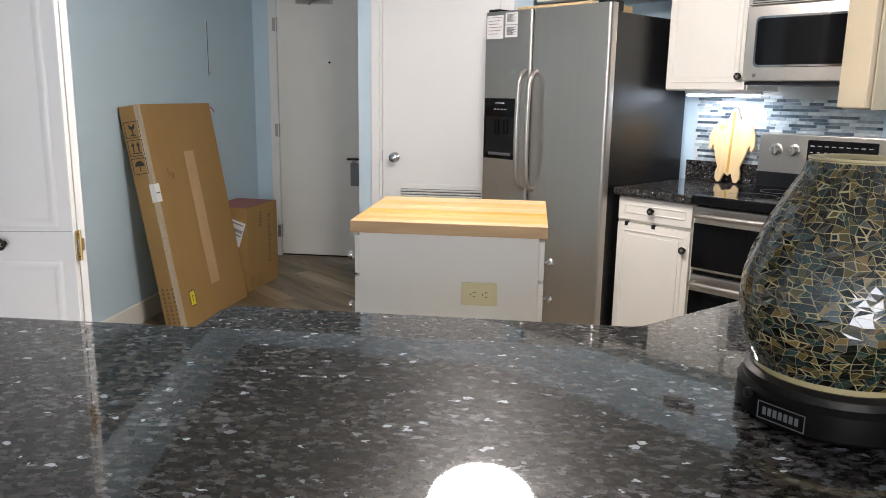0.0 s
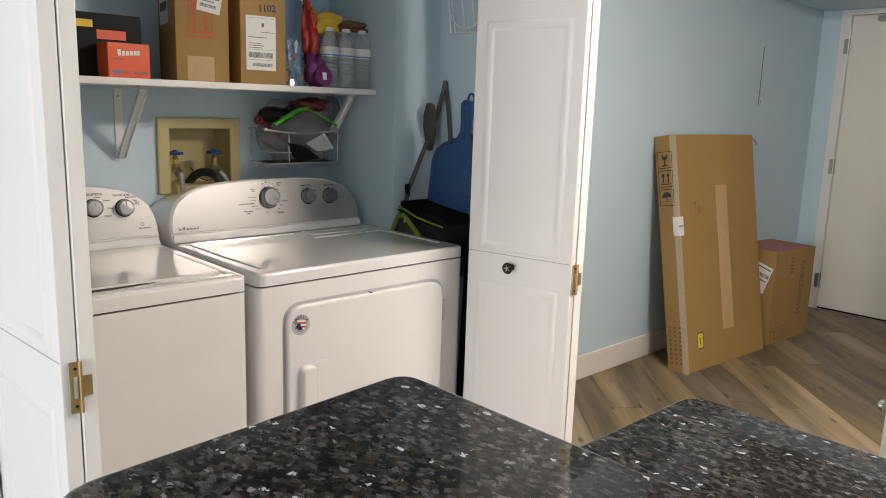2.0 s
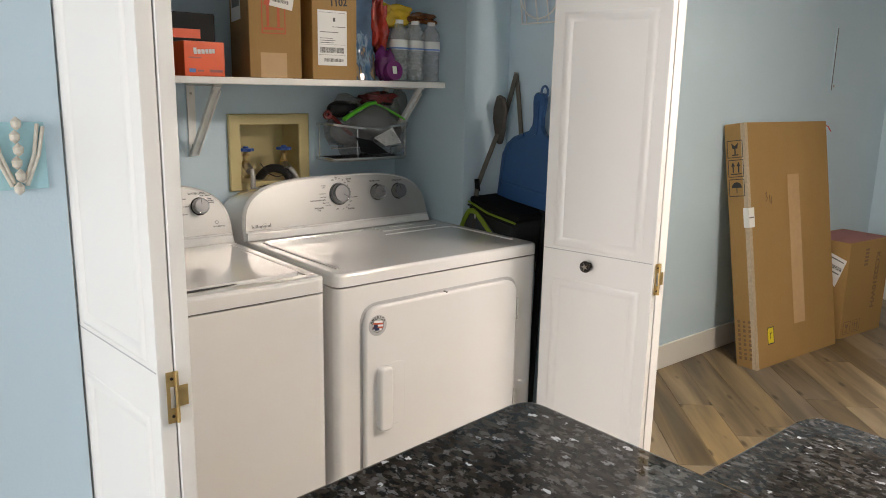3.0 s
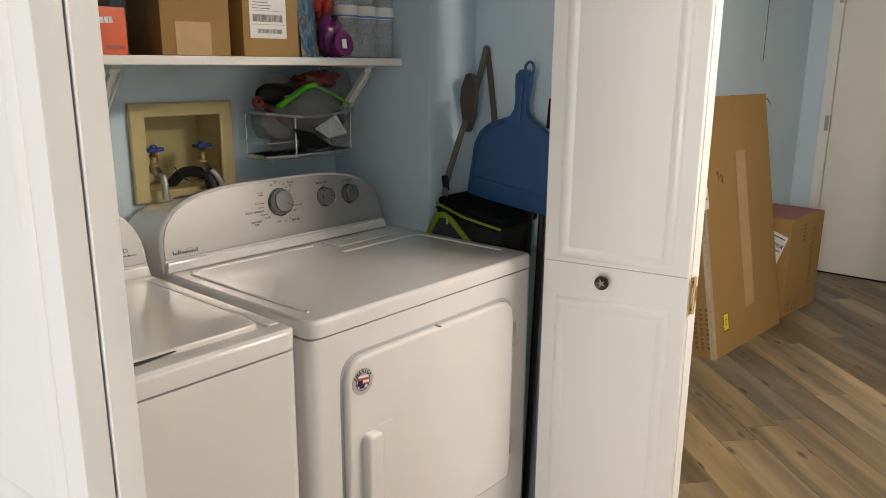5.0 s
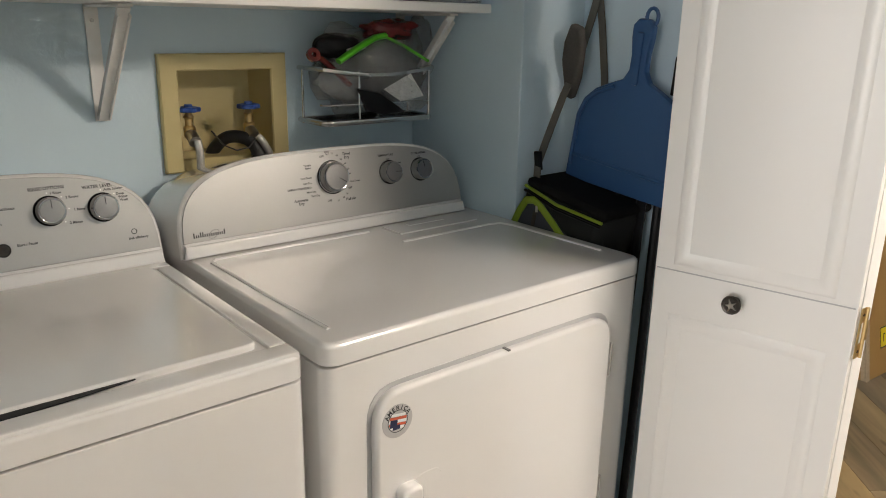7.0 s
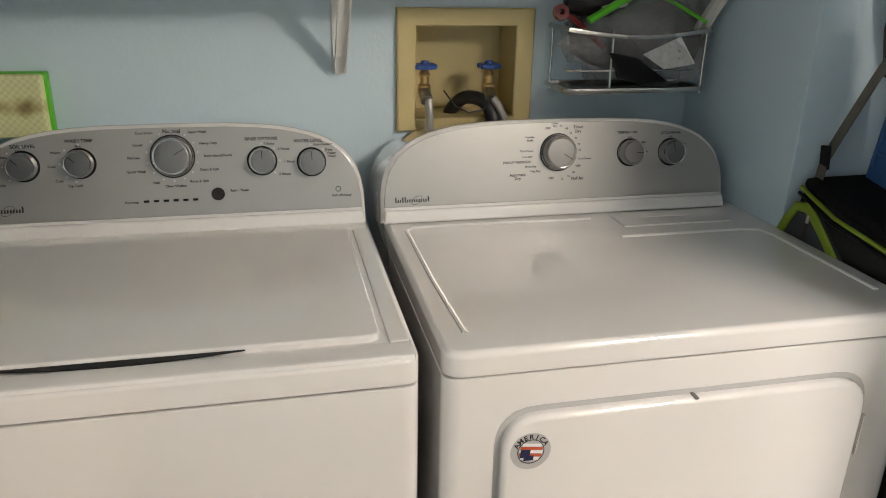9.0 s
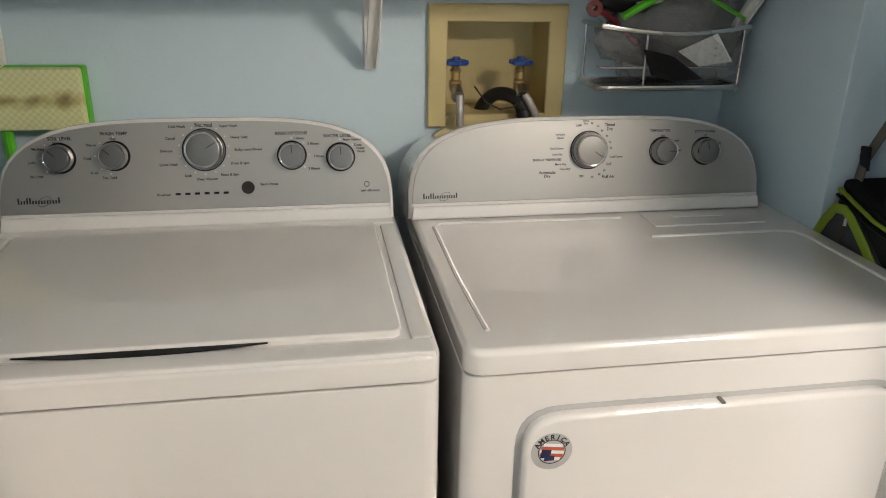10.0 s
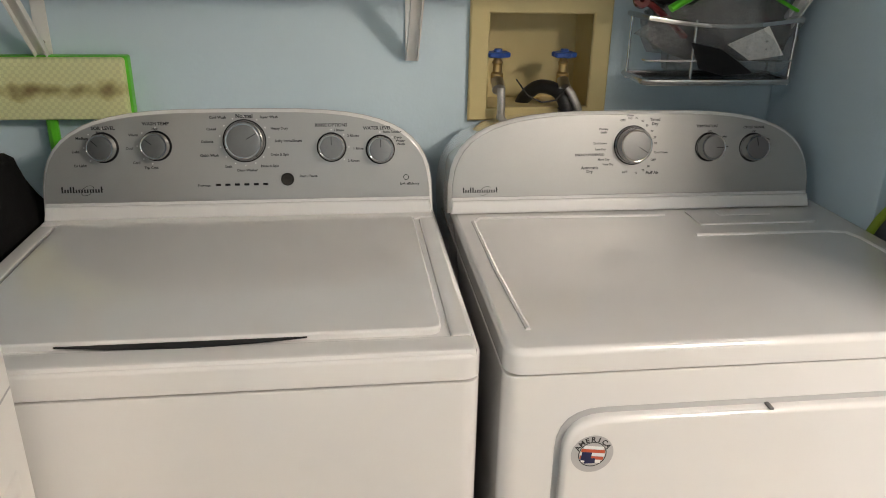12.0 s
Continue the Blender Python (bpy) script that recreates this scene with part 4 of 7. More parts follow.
    T("TEMPERATURE", dk[1][0] - 0.006, 0.156, 0.0058); T("CYCLE SIGNAL", dk[2][0], 0.153, 0.0058)
    T("Low", dk[1][0], 0.147, 0.0044); T("Med", dk[1][0] + 0.030, 0.136, 0.0044); T("High", dk[1][0] + 0.034, 0.117, 0.0044); T("Off", dk[2][0], 0.145, 0.0044); T("On", dk[2][0] + 0.031, 0.130, 0.0044)
    return r


washer()
dryer()

# ---- recessed washer outlet box with valves and hoses ----
def outlet_box():
    r = tagged(root("washer_outlet_box", -1.425, 1.414, 1.162), "aged beige plastic washer outlet box with taps", "outlet box")
    hw, h0, h1 = 0.147, -0.126, 0.126
    iw, j0, j1 = 0.107, -0.098, 0.090
    # the box stands proud of the wall, so that its well has real depth
    bm = nb()
    loops = []
    for x, (p, q, lo, hi) in ((0.0, (-hw, hw, h0, h1)), (0.011, (-hw, hw, h0, h1)), (0.014, (-hw + 0.003, hw - 0.003, h0 + 0.003, h1 - 0.003)), (0.014, (-iw - 0.003, iw + 0.003, j0 - 0.003, j1 + 0.003)), (0.011, (-iw, iw, j0, j1)), (0.0, (-iw, iw, j0, j1))):
        loops.append([bm.verts.new((x, y, z)) for y, z in ((p, lo), (q, lo), (q, hi), (p, hi))])
    for a, b in zip(loops, loops[1:]):
        for k in range(4):
            bm.faces.new((a[k], a[(k + 1) % 4], b[(k + 1) % 4], b[k]))
    part("frame", bm, "boxplastic", r)
    bm = nb()
    for a in ((-iw - 0.006, -iw, j0, j1), (iw, iw + 0.006, j0, j1), (-iw - 0.006, iw + 0.006, j1, j1 + 0.006), (-iw - 0.006, iw + 0.006, j0 - 0.006, j0)):
        box(bm, -0.105, 0.004, a[0], a[1], a[2], a[3])
    part("well", bm, "boxplastic", r)
    bm = nb()
    box(bm, -0.110, -0.104, -iw - 0.006, iw + 0.006, j0 - 0.006, j1 + 0.006)
    part("well_back", bm, "boxplastic", r)
    for y in (-0.087, 0.052):
        v = part("valve", lathe(nb(), [(0.010, -0.045), (0.013, -0.04), (0.013, -0.022), (0.009, -0.018), (0.009, -0.004), (0.012, 0.0), (0.008, 0.006), (0.005, 0.02)], pose(0.004, y, -0.008), 14), "brass", r, "brass tap valve")
        pts = []
        for k in range(24):
            a = 2 * math.pi * k / 24
            rr = 0.026 if (k // 2) % 2 == 0 else 0.022
            pts.append((rr * math.cos(a), rr * math.sin(a)))
        part("valve_wheel", prism(nb(), pts, 0.012, 0.022, pose(0.006, y, -0.008), 0.002, 1), "valveblue", v, "blue tap wheel")
        part("wheel_hub", lathe(nb(), [(0.010, 0.021), (0.008, 0.028), (0.001, 0.028)], pose(0.006, y, -0.008), 12), "valveblue", v)
        part("spout", cyl(nb(), (0.004, y, -0.040), (0.034, y - 0.001, -0.058), 0.012, 0.014, 14), "nickel", v)
    part("cable", tube(nb(), [(0.045, -0.055, -0.035), (0.047, -0.03, -0.068), (0.047, 0.0, -0.082), (0.046, 0.03, -0.078), (0.045, 0.05, -0.055)], 0.0018, 6), "rubber", r)
    return r


outlet_box()


def hose(name, label, pts, rad, material, ribs=False):
    bm = nb()
    P = [Vector(p) for p in pts]
    fine = []
    for i in range(len(P) - 1):
        p0, p1, p2, p3 = P[max(i - 1, 0)], P[i], P[i + 1], P[min(i + 2, len(P) - 1)]
        for k in range(8):
            t = k / 8
            fine.append(0.5 * ((2 * p1) + (-p0 + p2) * t + (2 * p0 - 5 * p1 + 4 * p2 - p3) * t * t + (-p0 + 3 * p1 - 3 * p2 + p3) * t ** 3))
    fine.append(P[-1])
    tube(bm, fine, rad, 12)
    ob = part(name, bm, material)
    tagged(ob, label, "hose")
    return ob


hose("supply_hose", "braided steel water hose from the tap", [(-1.385, 1.329, 1.108), (-1.379, 1.330, 1.075), (-1.385, 1.330, 1.02), (-1.395, 1.330, 0.90), (-1.410, 1.330, 0.4)], 0.0085, "braid")
hose("supply_hose", "braided steel water hose beside the drain hose", [(-1.383, 1.467, 1.108), (-1.375, 1.480, 1.088), (-1.379, 1.497, 1.04), (-1.395, 1.503, 0.90), (-1.410, 1.493, 0.4)], 0.0085, "braid")
hose("drain_hose", "black rubber drain hose bent over the box edge", [(-1.480, 1.388, 1.035), (-1.465, 1.397, 1.072), (-1.437, 1.421, 1.102), (-1.400, 1.455, 1.096), (-1.381, 1.473, 1.05), (-1.391, 1.477, 0.98), (-1.407, 1.477, 0.5)], 0.0145, "rubber")
for k in range(9):
    v = 1.078 - 0.0065 * k
    ring = part("hose_rib", lathe(nb(), [(0.0140, -0.0016), (0.0163, -0.0010), (0.0163, 0.0010), (0.0140, 0.0016)], pose(0, 0, 0), 16, False), "rubber")
    ring.location = (-1.3875 if v > 1.05 else -1.382, 1.468 if v > 1.05 else 1.473, v)
    ring.parent = bpy.data.objects["drain_hose"]

# ---- shelf and what stands on it ----
bm = nb(); box(bm, -1.424, -1.120, 0.205, 1.932, 1.382, 1.402, 0.003); shelf = part("wall_shelf", bm, "white")
tagged(shelf, "white painted closet shelf packed with boxes and bottles", "shelf")


def bracket(y, tilt=0.0):
    r = tagged(root("shelf_bracket", -1.424, y, 1.382), "white steel shelf bracket under the closet shelf", "shelf bracket", "shelf brackets")
    bm = nb(); box(bm, 0.0, 0.005, -0.013, 0.013, -0.225, 0.0, 0.001); part("wall_plate", bm, "white", r)
    bm = nb(); box(bm, 0.0, 0.215, -0.013, 0.013, -0.006, -0.001, 0.001); part("top_plate", bm, "white", r)
    bm = nb()
    d = Vector((0.200, 0, 0.215)); n = d.length; ang = math.degrees(math.atan2(d.z, d.x))
    mm = pose(0.004, 0, -0.222) @ pose(0, 0, 0, 0, -ang, 0)
    box(bm, 0.0, n, -0.012, 0.012, -0.003, 0.003, 0.001, m=mm)
    box(bm, 0.01, n - 0.01, -0.012, -0.009, -0.012, 0.0, m=mm)
    box(bm, 0.01, n - 0.01, 0.009, 0.012, -0.012, 0.0, m=mm)
    part("strut", bm, "white", r)
    for z in (-0.03, -0.19):
        part("screw", cyl(nb(), (0.0045, 0, z), (0.007, 0, z), 0.004, seg=10), "nickel", r)
    return r


for y in (0.45, 1.150, 1.895):
    bracket(y)


def carton(name, label, x0, x1, y0, y1, z0, z1, rz=0.0, material="card"):
    r = tagged(root(name, (x0 + x1) / 2, (y0 + y1) / 2, z0, rz), label, "box")
    a, b, h = (x1 - x0) / 2, (y1 - y0) / 2, z1 - z0
    bm = nb(); box(bm, -a, a, -b, b, 0, h, 0.003, 2)
    body = part("body", bm, material, r)
    return r, body, a, b, h


SZ = 1.402
# orange carton of dryer sheets
r, bd, a, b, h = carton("dryer_sheet_box", "orange dryer sheet carton on the closet shelf", -1.215, -1.132, 1.024, 1.140, SZ, SZ + 0.093, 0, "orange")
FX = lambda a_, e=0.0006: Matrix.Translation((a_ + e, 0, 0)) @ YZ_X
bm = nb()
for k, (u, wd) in enumerate(((-0.022, 0.009), (-0.011, 0.009), (0.0, 0.009), (0.011, 0.008), (0.021, 0.008), (0.030, 0.007))):
    box(bm, u - wd / 2, u + wd / 2, 0.060, 0.072 + (0.005 if k == 0 else 0), 0, 0.0006, 0.0, 1, m=FX(a) @ pose(0, 0, 0, 0, 0, 4))
part("brand_mark", bm, "paper", bd)
bm = nb(); box(bm, -0.045, -0.027, 0.010, 0.020, 0, 0.0006, m=FX(a)); part("print_block", bm, "bluelabel", bd)
for f in ((-0.022, -0.004, 0.012, 0.017), (0.012, 0.050, 0.011, 0.018), (-0.045, -0.01, 0.048, 0.051)):
    bm = nb(); box(bm, *f, 0, 0.0006, m=FX(a)); part("print_line", bm, "redbox", bd)
# black carton behind it
r, bd, a, b, h = carton("black_carton", "black and orange printed carton behind the orange one", -1.390, -1.225, 0.945, 1.155, SZ, SZ + 0.175, 0, "cartonblack")
bm = nb(); box(bm, -0.02, 0.06, 0.105, 0.130, 0, 0.0007, m=FX(a)); part("print_block", bm, "orange", bd)
bm = nb(); box(bm, -0.09, -0.03, 0.135, 0.155, 0, 0.0007, m=FX(a)); part("print_arc", bm, "snackyellow", bd)
bm = nb(); box(bm, -0.02, 0.055, 0.080, 0.088, 0, 0.0007, m=FX(a)); part("print_line", bm, "redbox", bd)


def label_sheet(parent, m, u0, u1, v0, v1, bars=()):
    """A white paper label with printed lines and barcodes; m maps (u, v, out)."""
    bm = nb(); box(bm, u0, u1, v0, v1, 0.0004, 0.0010, m=m)
    lb = part("label", bm, "paper", parent, "white printed shipping label")
    w, hh = u1 - u0, v1 - v0
    bm = nb()
    for f0, f1, g0, g1 in bars:
        box(bm, u0 + f0 * w, u0 + f1 * w, v0 + g0 * hh, v0 + g1 * hh, 0.0010, 0.0014, m=m)
    part("print", bm, "greyink", lb)
    return lb


def barcode(f0, f1, g0, g1, n):
    out = []
    rnd = random.Random(n)
    x = f0
    while x < f1:
        wd = rnd.choice((0.008, 0.014, 0.02))
        out.append((x, min(x + wd, f1), g0, g1))
        x += wd + rnd.choice((0.008, 0.014))
    return out


# cardboard cartons
r, bd, a, b, h = carton("cardboard_box", "brown cardboard carton with red arrows on the shelf", -1.395, -1.132, 1.252, 1.405, SZ, SZ + 0.31, -13)
fm = FX(a)
bm = nb(); box(bm, -0.045, 0.032, 0.001, 0.072, 0.0, 0.0006, m=fm); part("tape_strip", bm, "tape", bd)
bm = nb()
for f in ((-0.040, 0.030, 0.125, 0.128), (-0.040, 0.030, 0.262, 0.265), (-0.040, -0.037, 0.125, 0.265), (0.027, 0.030, 0.125, 0.265), (-0.025, -0.018, 0.145, 0.21), (0.006, 0.013, 0.145, 0.21), (-0.034, 0.024, 0.136, 0.143)):
    box(bm, *f, 0.0, 0.0006, m=fm)
for u in (-0.0215, 0.0095):
    vs = [bm.verts.new(fm @ Vector(p)) for p in ((u - 0.013, 0.205, 0.0006), (u + 0.013, 0.205, 0.0006), (u, 0.235, 0.0006))]
    bm.faces.new(vs)
part("arrow_print", bm, "redink", bd)
label_sheet(bd, fm @ pose(0, 0, 0, 0, 0, -10), -0.052, 0.016, 0.198, 0.252, [(0.1, 0.9, 0.72, 0.8), (0.1, 0.7, 0.55, 0.6)] + barcode(0.12, 0.8, 0.25, 0.42, 5))
sm = Matrix.Translation((0, -b - 0.0004, 0)) @ pose(0, 0, 0, 90, 0, 0) @ Matrix.Identity(4)
label_sheet(bd, sm, -0.10, 0.03, 0.17, 0.30, [(0.1, 0.9, 0.8, 0.86), (0.1, 0.6, 0.66, 0.7)] + barcode(0.1, 0.9, 0.3, 0.5, 9))
r, bd, a, b, h = carton("cardboard_box", "slim brown cardboard carton with a shipping label", -1.380, -1.130, 1.432, 1.583, SZ, SZ + 0.27, -5)
fm = FX(a)
label_sheet(bd, fm, -0.058, 0.040, 0.042, 0.205, [(0.05, 0.95, 0.955, 0.96), (0.08, 0.7, 0.60, 0.612), (0.08, 0.6, 0.45, 0.46), (0.08, 0.5, 0.49, 0.50), (0.08, 0.55, 0.41, 0.42), (0.04, 0.96, 0.38, 0.384), (0.04, 0.96, 0.19, 0.194), (0.5, 0.95, 0.70, 0.71), (0.52, 0.6, 0.8, 0.87)] + barcode(0.08, 0.9, 0.23, 0.33, 3) + barcode(0.2, 0.88, 0.07, 0.13, 4))
words("1102", 0.030, fm @ Matrix.Translation((0.012, 0.228, 0.0008)) @ pose(0, 0, 0, 0, 0, 4), "ink", bd)


def water_bottle(x, y):
    r = tagged(root("water_bottle", x, y, SZ), "clear ribbed plastic water bottle with a blue label", "bottle", "water bottles")
    prof = [(0.024, 0.0), (0.030, 0.004)]
    for k in range(7):
        z = 0.012 + k * 0.012
        prof += [(0.031, z), (0.0285, z + 0.006)]
    prof += [(0.031, 0.098), (0.031, 0.138), (0.029, 0.146), (0.031, 0.152), (0.027, 0.168), (0.017, 0.182), (0.0125, 0.188), (0.0125, 0.192)]
    part("body", lathe(nb(), prof, None, 20), "bottle", r)
    part("label", lathe(nb(), [(0.0315, 0.103), (0.0318, 0.105), (0.0318, 0.133), (0.0315, 0.135)], None, 24, False), "paper", r, "white label with blue print")
    part("label_band", lathe(nb(), [(0.0321, 0.105), (0.0321, 0.110)], None, 24, False), "bluelabel", r)
    part("cap", lathe(nb(), [(0.0142, 0.187), (0.0142, 0.197), (0.0135, 0.199), (0.0005, 0.199)], None, 16), "paper", r)


for y in (1.770, 1.838, 1.906):
    water_bottle(-1.172, y)
for y in (1.80, 1.87):
    water_bottle(-1.245, y)


def crumpled(name, label, cat, c, size, material, seed, amp=0.3, rz=0.0, parent=None, sub=4):
    """A soft crumpled shape: a ball pushed about by noise and flattened to size."""
    bm = nb()
    bmesh.ops.create_icosphere(bm, subdivisions=sub, radius=1.0)
    o = Vector((seed * 3.1, seed * 1.7, seed * 0.9))
    for v in bm.verts:
        k = 1 + amp * noise.noise(v.co * 1.7 + o) + amp * 0.6 * (0.35 - abs(noise.noise(v.co * 3.1 + o))) + amp * 0.35 * (0.3 - abs(noise.noise(v.co * 7.3 + o)))
        v.co = Vector((v.co.x * size[0] * k, v.co.y * size[1] * k, max(v.co.z, -0.85) * size[2] * k))
    bmesh.ops.transform(bm, matrix=pose(*c, 0, 0, rz), verts=bm.verts)
    ob = part(name, bm, material, parent, "", True, 1.2)
    if parent is None:
        tagged(ob, label, cat)
    return ob


# snack bags and small things beside the bottles
r = tagged(root("snack_pouch", -1.210, 1.632, SZ), "tall blue printed food pouch on the shelf", "bag")
bm = nb()
for i in range(7):
    for j in range(14):
        y0, z0 = -0.045 + i * 0.013, j * 0.021
        w0 = 0.018 * math.sin(math.pi * (i + 0.5) / 7)
        vs = [bm.verts.new((0.03 + w0 * (1 - j / 16) + 0.004 * noise.noise(Vector((p[0] * 50, p[1] * 30, 1))) - p[1] * 0.1, p[0], p[1] * 1.0)) for p in ((y0, z0), (y0 + 0.0132, z0), (y0 + 0.0132, z0 + 0.0212), (y0, z0 + 0.0212))]
        bm.faces.new(vs)
part("front_sheet", bm, "snackblue", r, "blue and tan printed front")
bm = nb(); box(bm, -0.03, 0.025, -0.044, 0.046, 0.0, 0.28, 0.012, 2); part("body", bm, mat("navy_pouch", (0.05, 0.11, 0.2), 0.25, vary=0.5, scale=25, coat=0.5), r)
crumpled("snack_bag", "crumpled red foil snack bag", "bag", (-1.195, 1.700, SZ + 0.175), (0.035, 0.026, 0.080), "snackred", 2, 0.6)
crumpled("snack_bag", "crumpled yellow foil snack bag on the bottles", "bag", (-1.215, 1.765, SZ + 0.212), (0.04, 0.058, 0.036), "snackyellow", 3, 0.7)
crumpled("snack_bag", "brown and red foil snack bag on the bottles", "bag", (-1.210, 1.885, SZ + 0.212), (0.035, 0.06, 0.016), "snackbrown", 4, 0.7)
crumpled("purple_pouch", "purple glossy pouch between pouch and bottles", "bag", (-1.162, 1.705, SZ + 0.050), (0.026, 0.032, 0.052), "purple", 5, 0.35)
r = tagged(root("tape_roll", -1.132, 1.716, SZ + 0.033, 0, 0, 80), "small purple roll with a white label", "tape roll")
part("roll", lathe(nb(), [(0.014, -0.012), (0.031, -0.012), (0.032, 0.012), (0.014, 0.012), (0.014, -0.012)], None, 24, False), "purple", r)
bm = nb(); box(bm, -0.012, 0.012, -0.008, 0.008, 0.0122, 0.0130); part("label", bm, "paper", r)

# ---- steel wire basket with a bag of brushes ----
def wire_basket():
    r = tagged(root("wall_basket", -1.424, 1.752, 1.126), "steel wire wall basket stuffed with bagged brushes", "basket")
    hw, d = 0.154, 0.122
    tray = rounded([(0.004, -hw), (d, -hw), (d, hw), (0.004, hw)], [0, 0.022, 0.022, 0], 5)
    part("tray", prism(nb(), tray, 0.0, 0.004, None, 0.001, 1), "wire", r)
    rim = [(x, y, 0.008) for x, y in tray] + [(tray[0][0], tray[0][1], 0.008)]
    part("tray_rim", tube(nb(), rim, 0.006, 8, 1.0), "wire", r)
    for z, rad in ((0.048, 0.0022), (0.128, 0.0055)):
        part("rail", tube(nb(), [(x, y, z) for x, y in tray[1:-1]] if z < 0.1 else [(x, y, z - (0.014 * math.sin(math.pi * (y + hw) / (2 * hw)) if x > d * 0.8 else 0)) for x, y in [tray[0]] + [(d, -hw + 0.0 + hw * 2 * k / 10) for k in range(11)] + [tray[-1]]], rad, 8), "wire", r)
    for x, y in ((d, -hw + 0.092), (d - 0.006, hw - 0.006), (0.02, -hw), (0.02, hw), (0.02, 0.06)):
        part("upright", tube(nb(), [(x, y, 0.0), (x, y, 0.125)], 0.0028, 8), "wire", r)
    return r


wire_basket()
BX, BY, BZ = -1.360, 1.752, 1.136
crumpled("grey_cloth_bundle", "grey pile cleaning cloths bundled in the basket", "cloth", (BX - 0.002, BY + 0.018, BZ + 0.108), (0.056, 0.138, 0.084), "greyrag", 7, 0.3)
bag = crumpled("clear_bag", "crinkled clear plastic bag round the cloths", "plastic bag", (BX + 0.004, BY + 0.022, BZ + 0.108), (0.066, 0.150, 0.098), "film", 8, 0.5)
crumpled("bag_neck", "", "", (BX + 0.01, BY + 0.150, BZ + 0.175), (0.030, 0.030, 0.060), "film", 9, 0.45, 0, bag)
r = tagged(root("scrub_brush", BX, BY, BZ), "bright green handled scrub brush in the bag", "brush")
part("handle", tube(nb(), [(0.066, -0.122, 0.136), (0.068, -0.095, 0.152), (0.069, -0.060, 0.172), (0.068, -0.025, 0.188), (0.066, 0.005, 0.193)], 0.012, 10, 0.6), "green", r)
part("arm", tube(nb(), [(0.066, 0.000, 0.193), (0.066, 0.060, 0.170), (0.060, 0.138, 0.134)], 0.006, 10, 0.6), "green", r)
crumpled("pad", "", "", (0.034, -0.078, 0.166), (0.018, 0.046, 0.012), "paper", 11, 0.2, 0, r)
crumpled("brush_head", "", "", (0.020, -0.090, 0.168), (0.030, 0.070, 0.030), "black", 13, 0.2, 0, r)
r = tagged(root("dustpan_brush", BX, BY, BZ), "red handled brush lying under the bag", "brush")
part("handle", tube(nb(), [(0.040, -0.170, 0.146), (0.036, -0.150, 0.142), (0.026, -0.110, 0.116), (0.030, -0.07, 0.080)], 0.0085, 10, 0.8), "darkred", r)
part("hang_end", lathe(nb(), [(0.006, -0.004), (0.016, -0.004), (0.016, 0.004), (0.006, 0.004), (0.006, -0.004)], pose(0.042, -0.172, 0.150, 0, 70, 0), 18, False), "darkred", r)
bm = nb(); prism(bm, [(-0.070, 0.075), (-0.005, 0.062), (0.070, 0.014), (0.005, 0.010), (-0.045, 0.022)], 0.052, 0.064, YZ_X, 0.004, 2); part("blade", bm, "black", r, "black rubber blade")
crumpled("red_cloth", "folded red cloth on top of the bag", "cloth", (BX + 0.035, BY + 0.040, BZ + 0.206), (0.034, 0.066, 0.024), "darkred", 12, 0.5)
r = part("paper_sheet", prism(nb(), [(0.005, 0.070), (0.085, 0.105), (0.125, 0.050), (0.055, 0.040)], 0.060, 0.0615, pose(BX, BY, BZ) @ YZ_X), "paper")
tagged(r, "white folded paper leaflet in the basket", "paper")

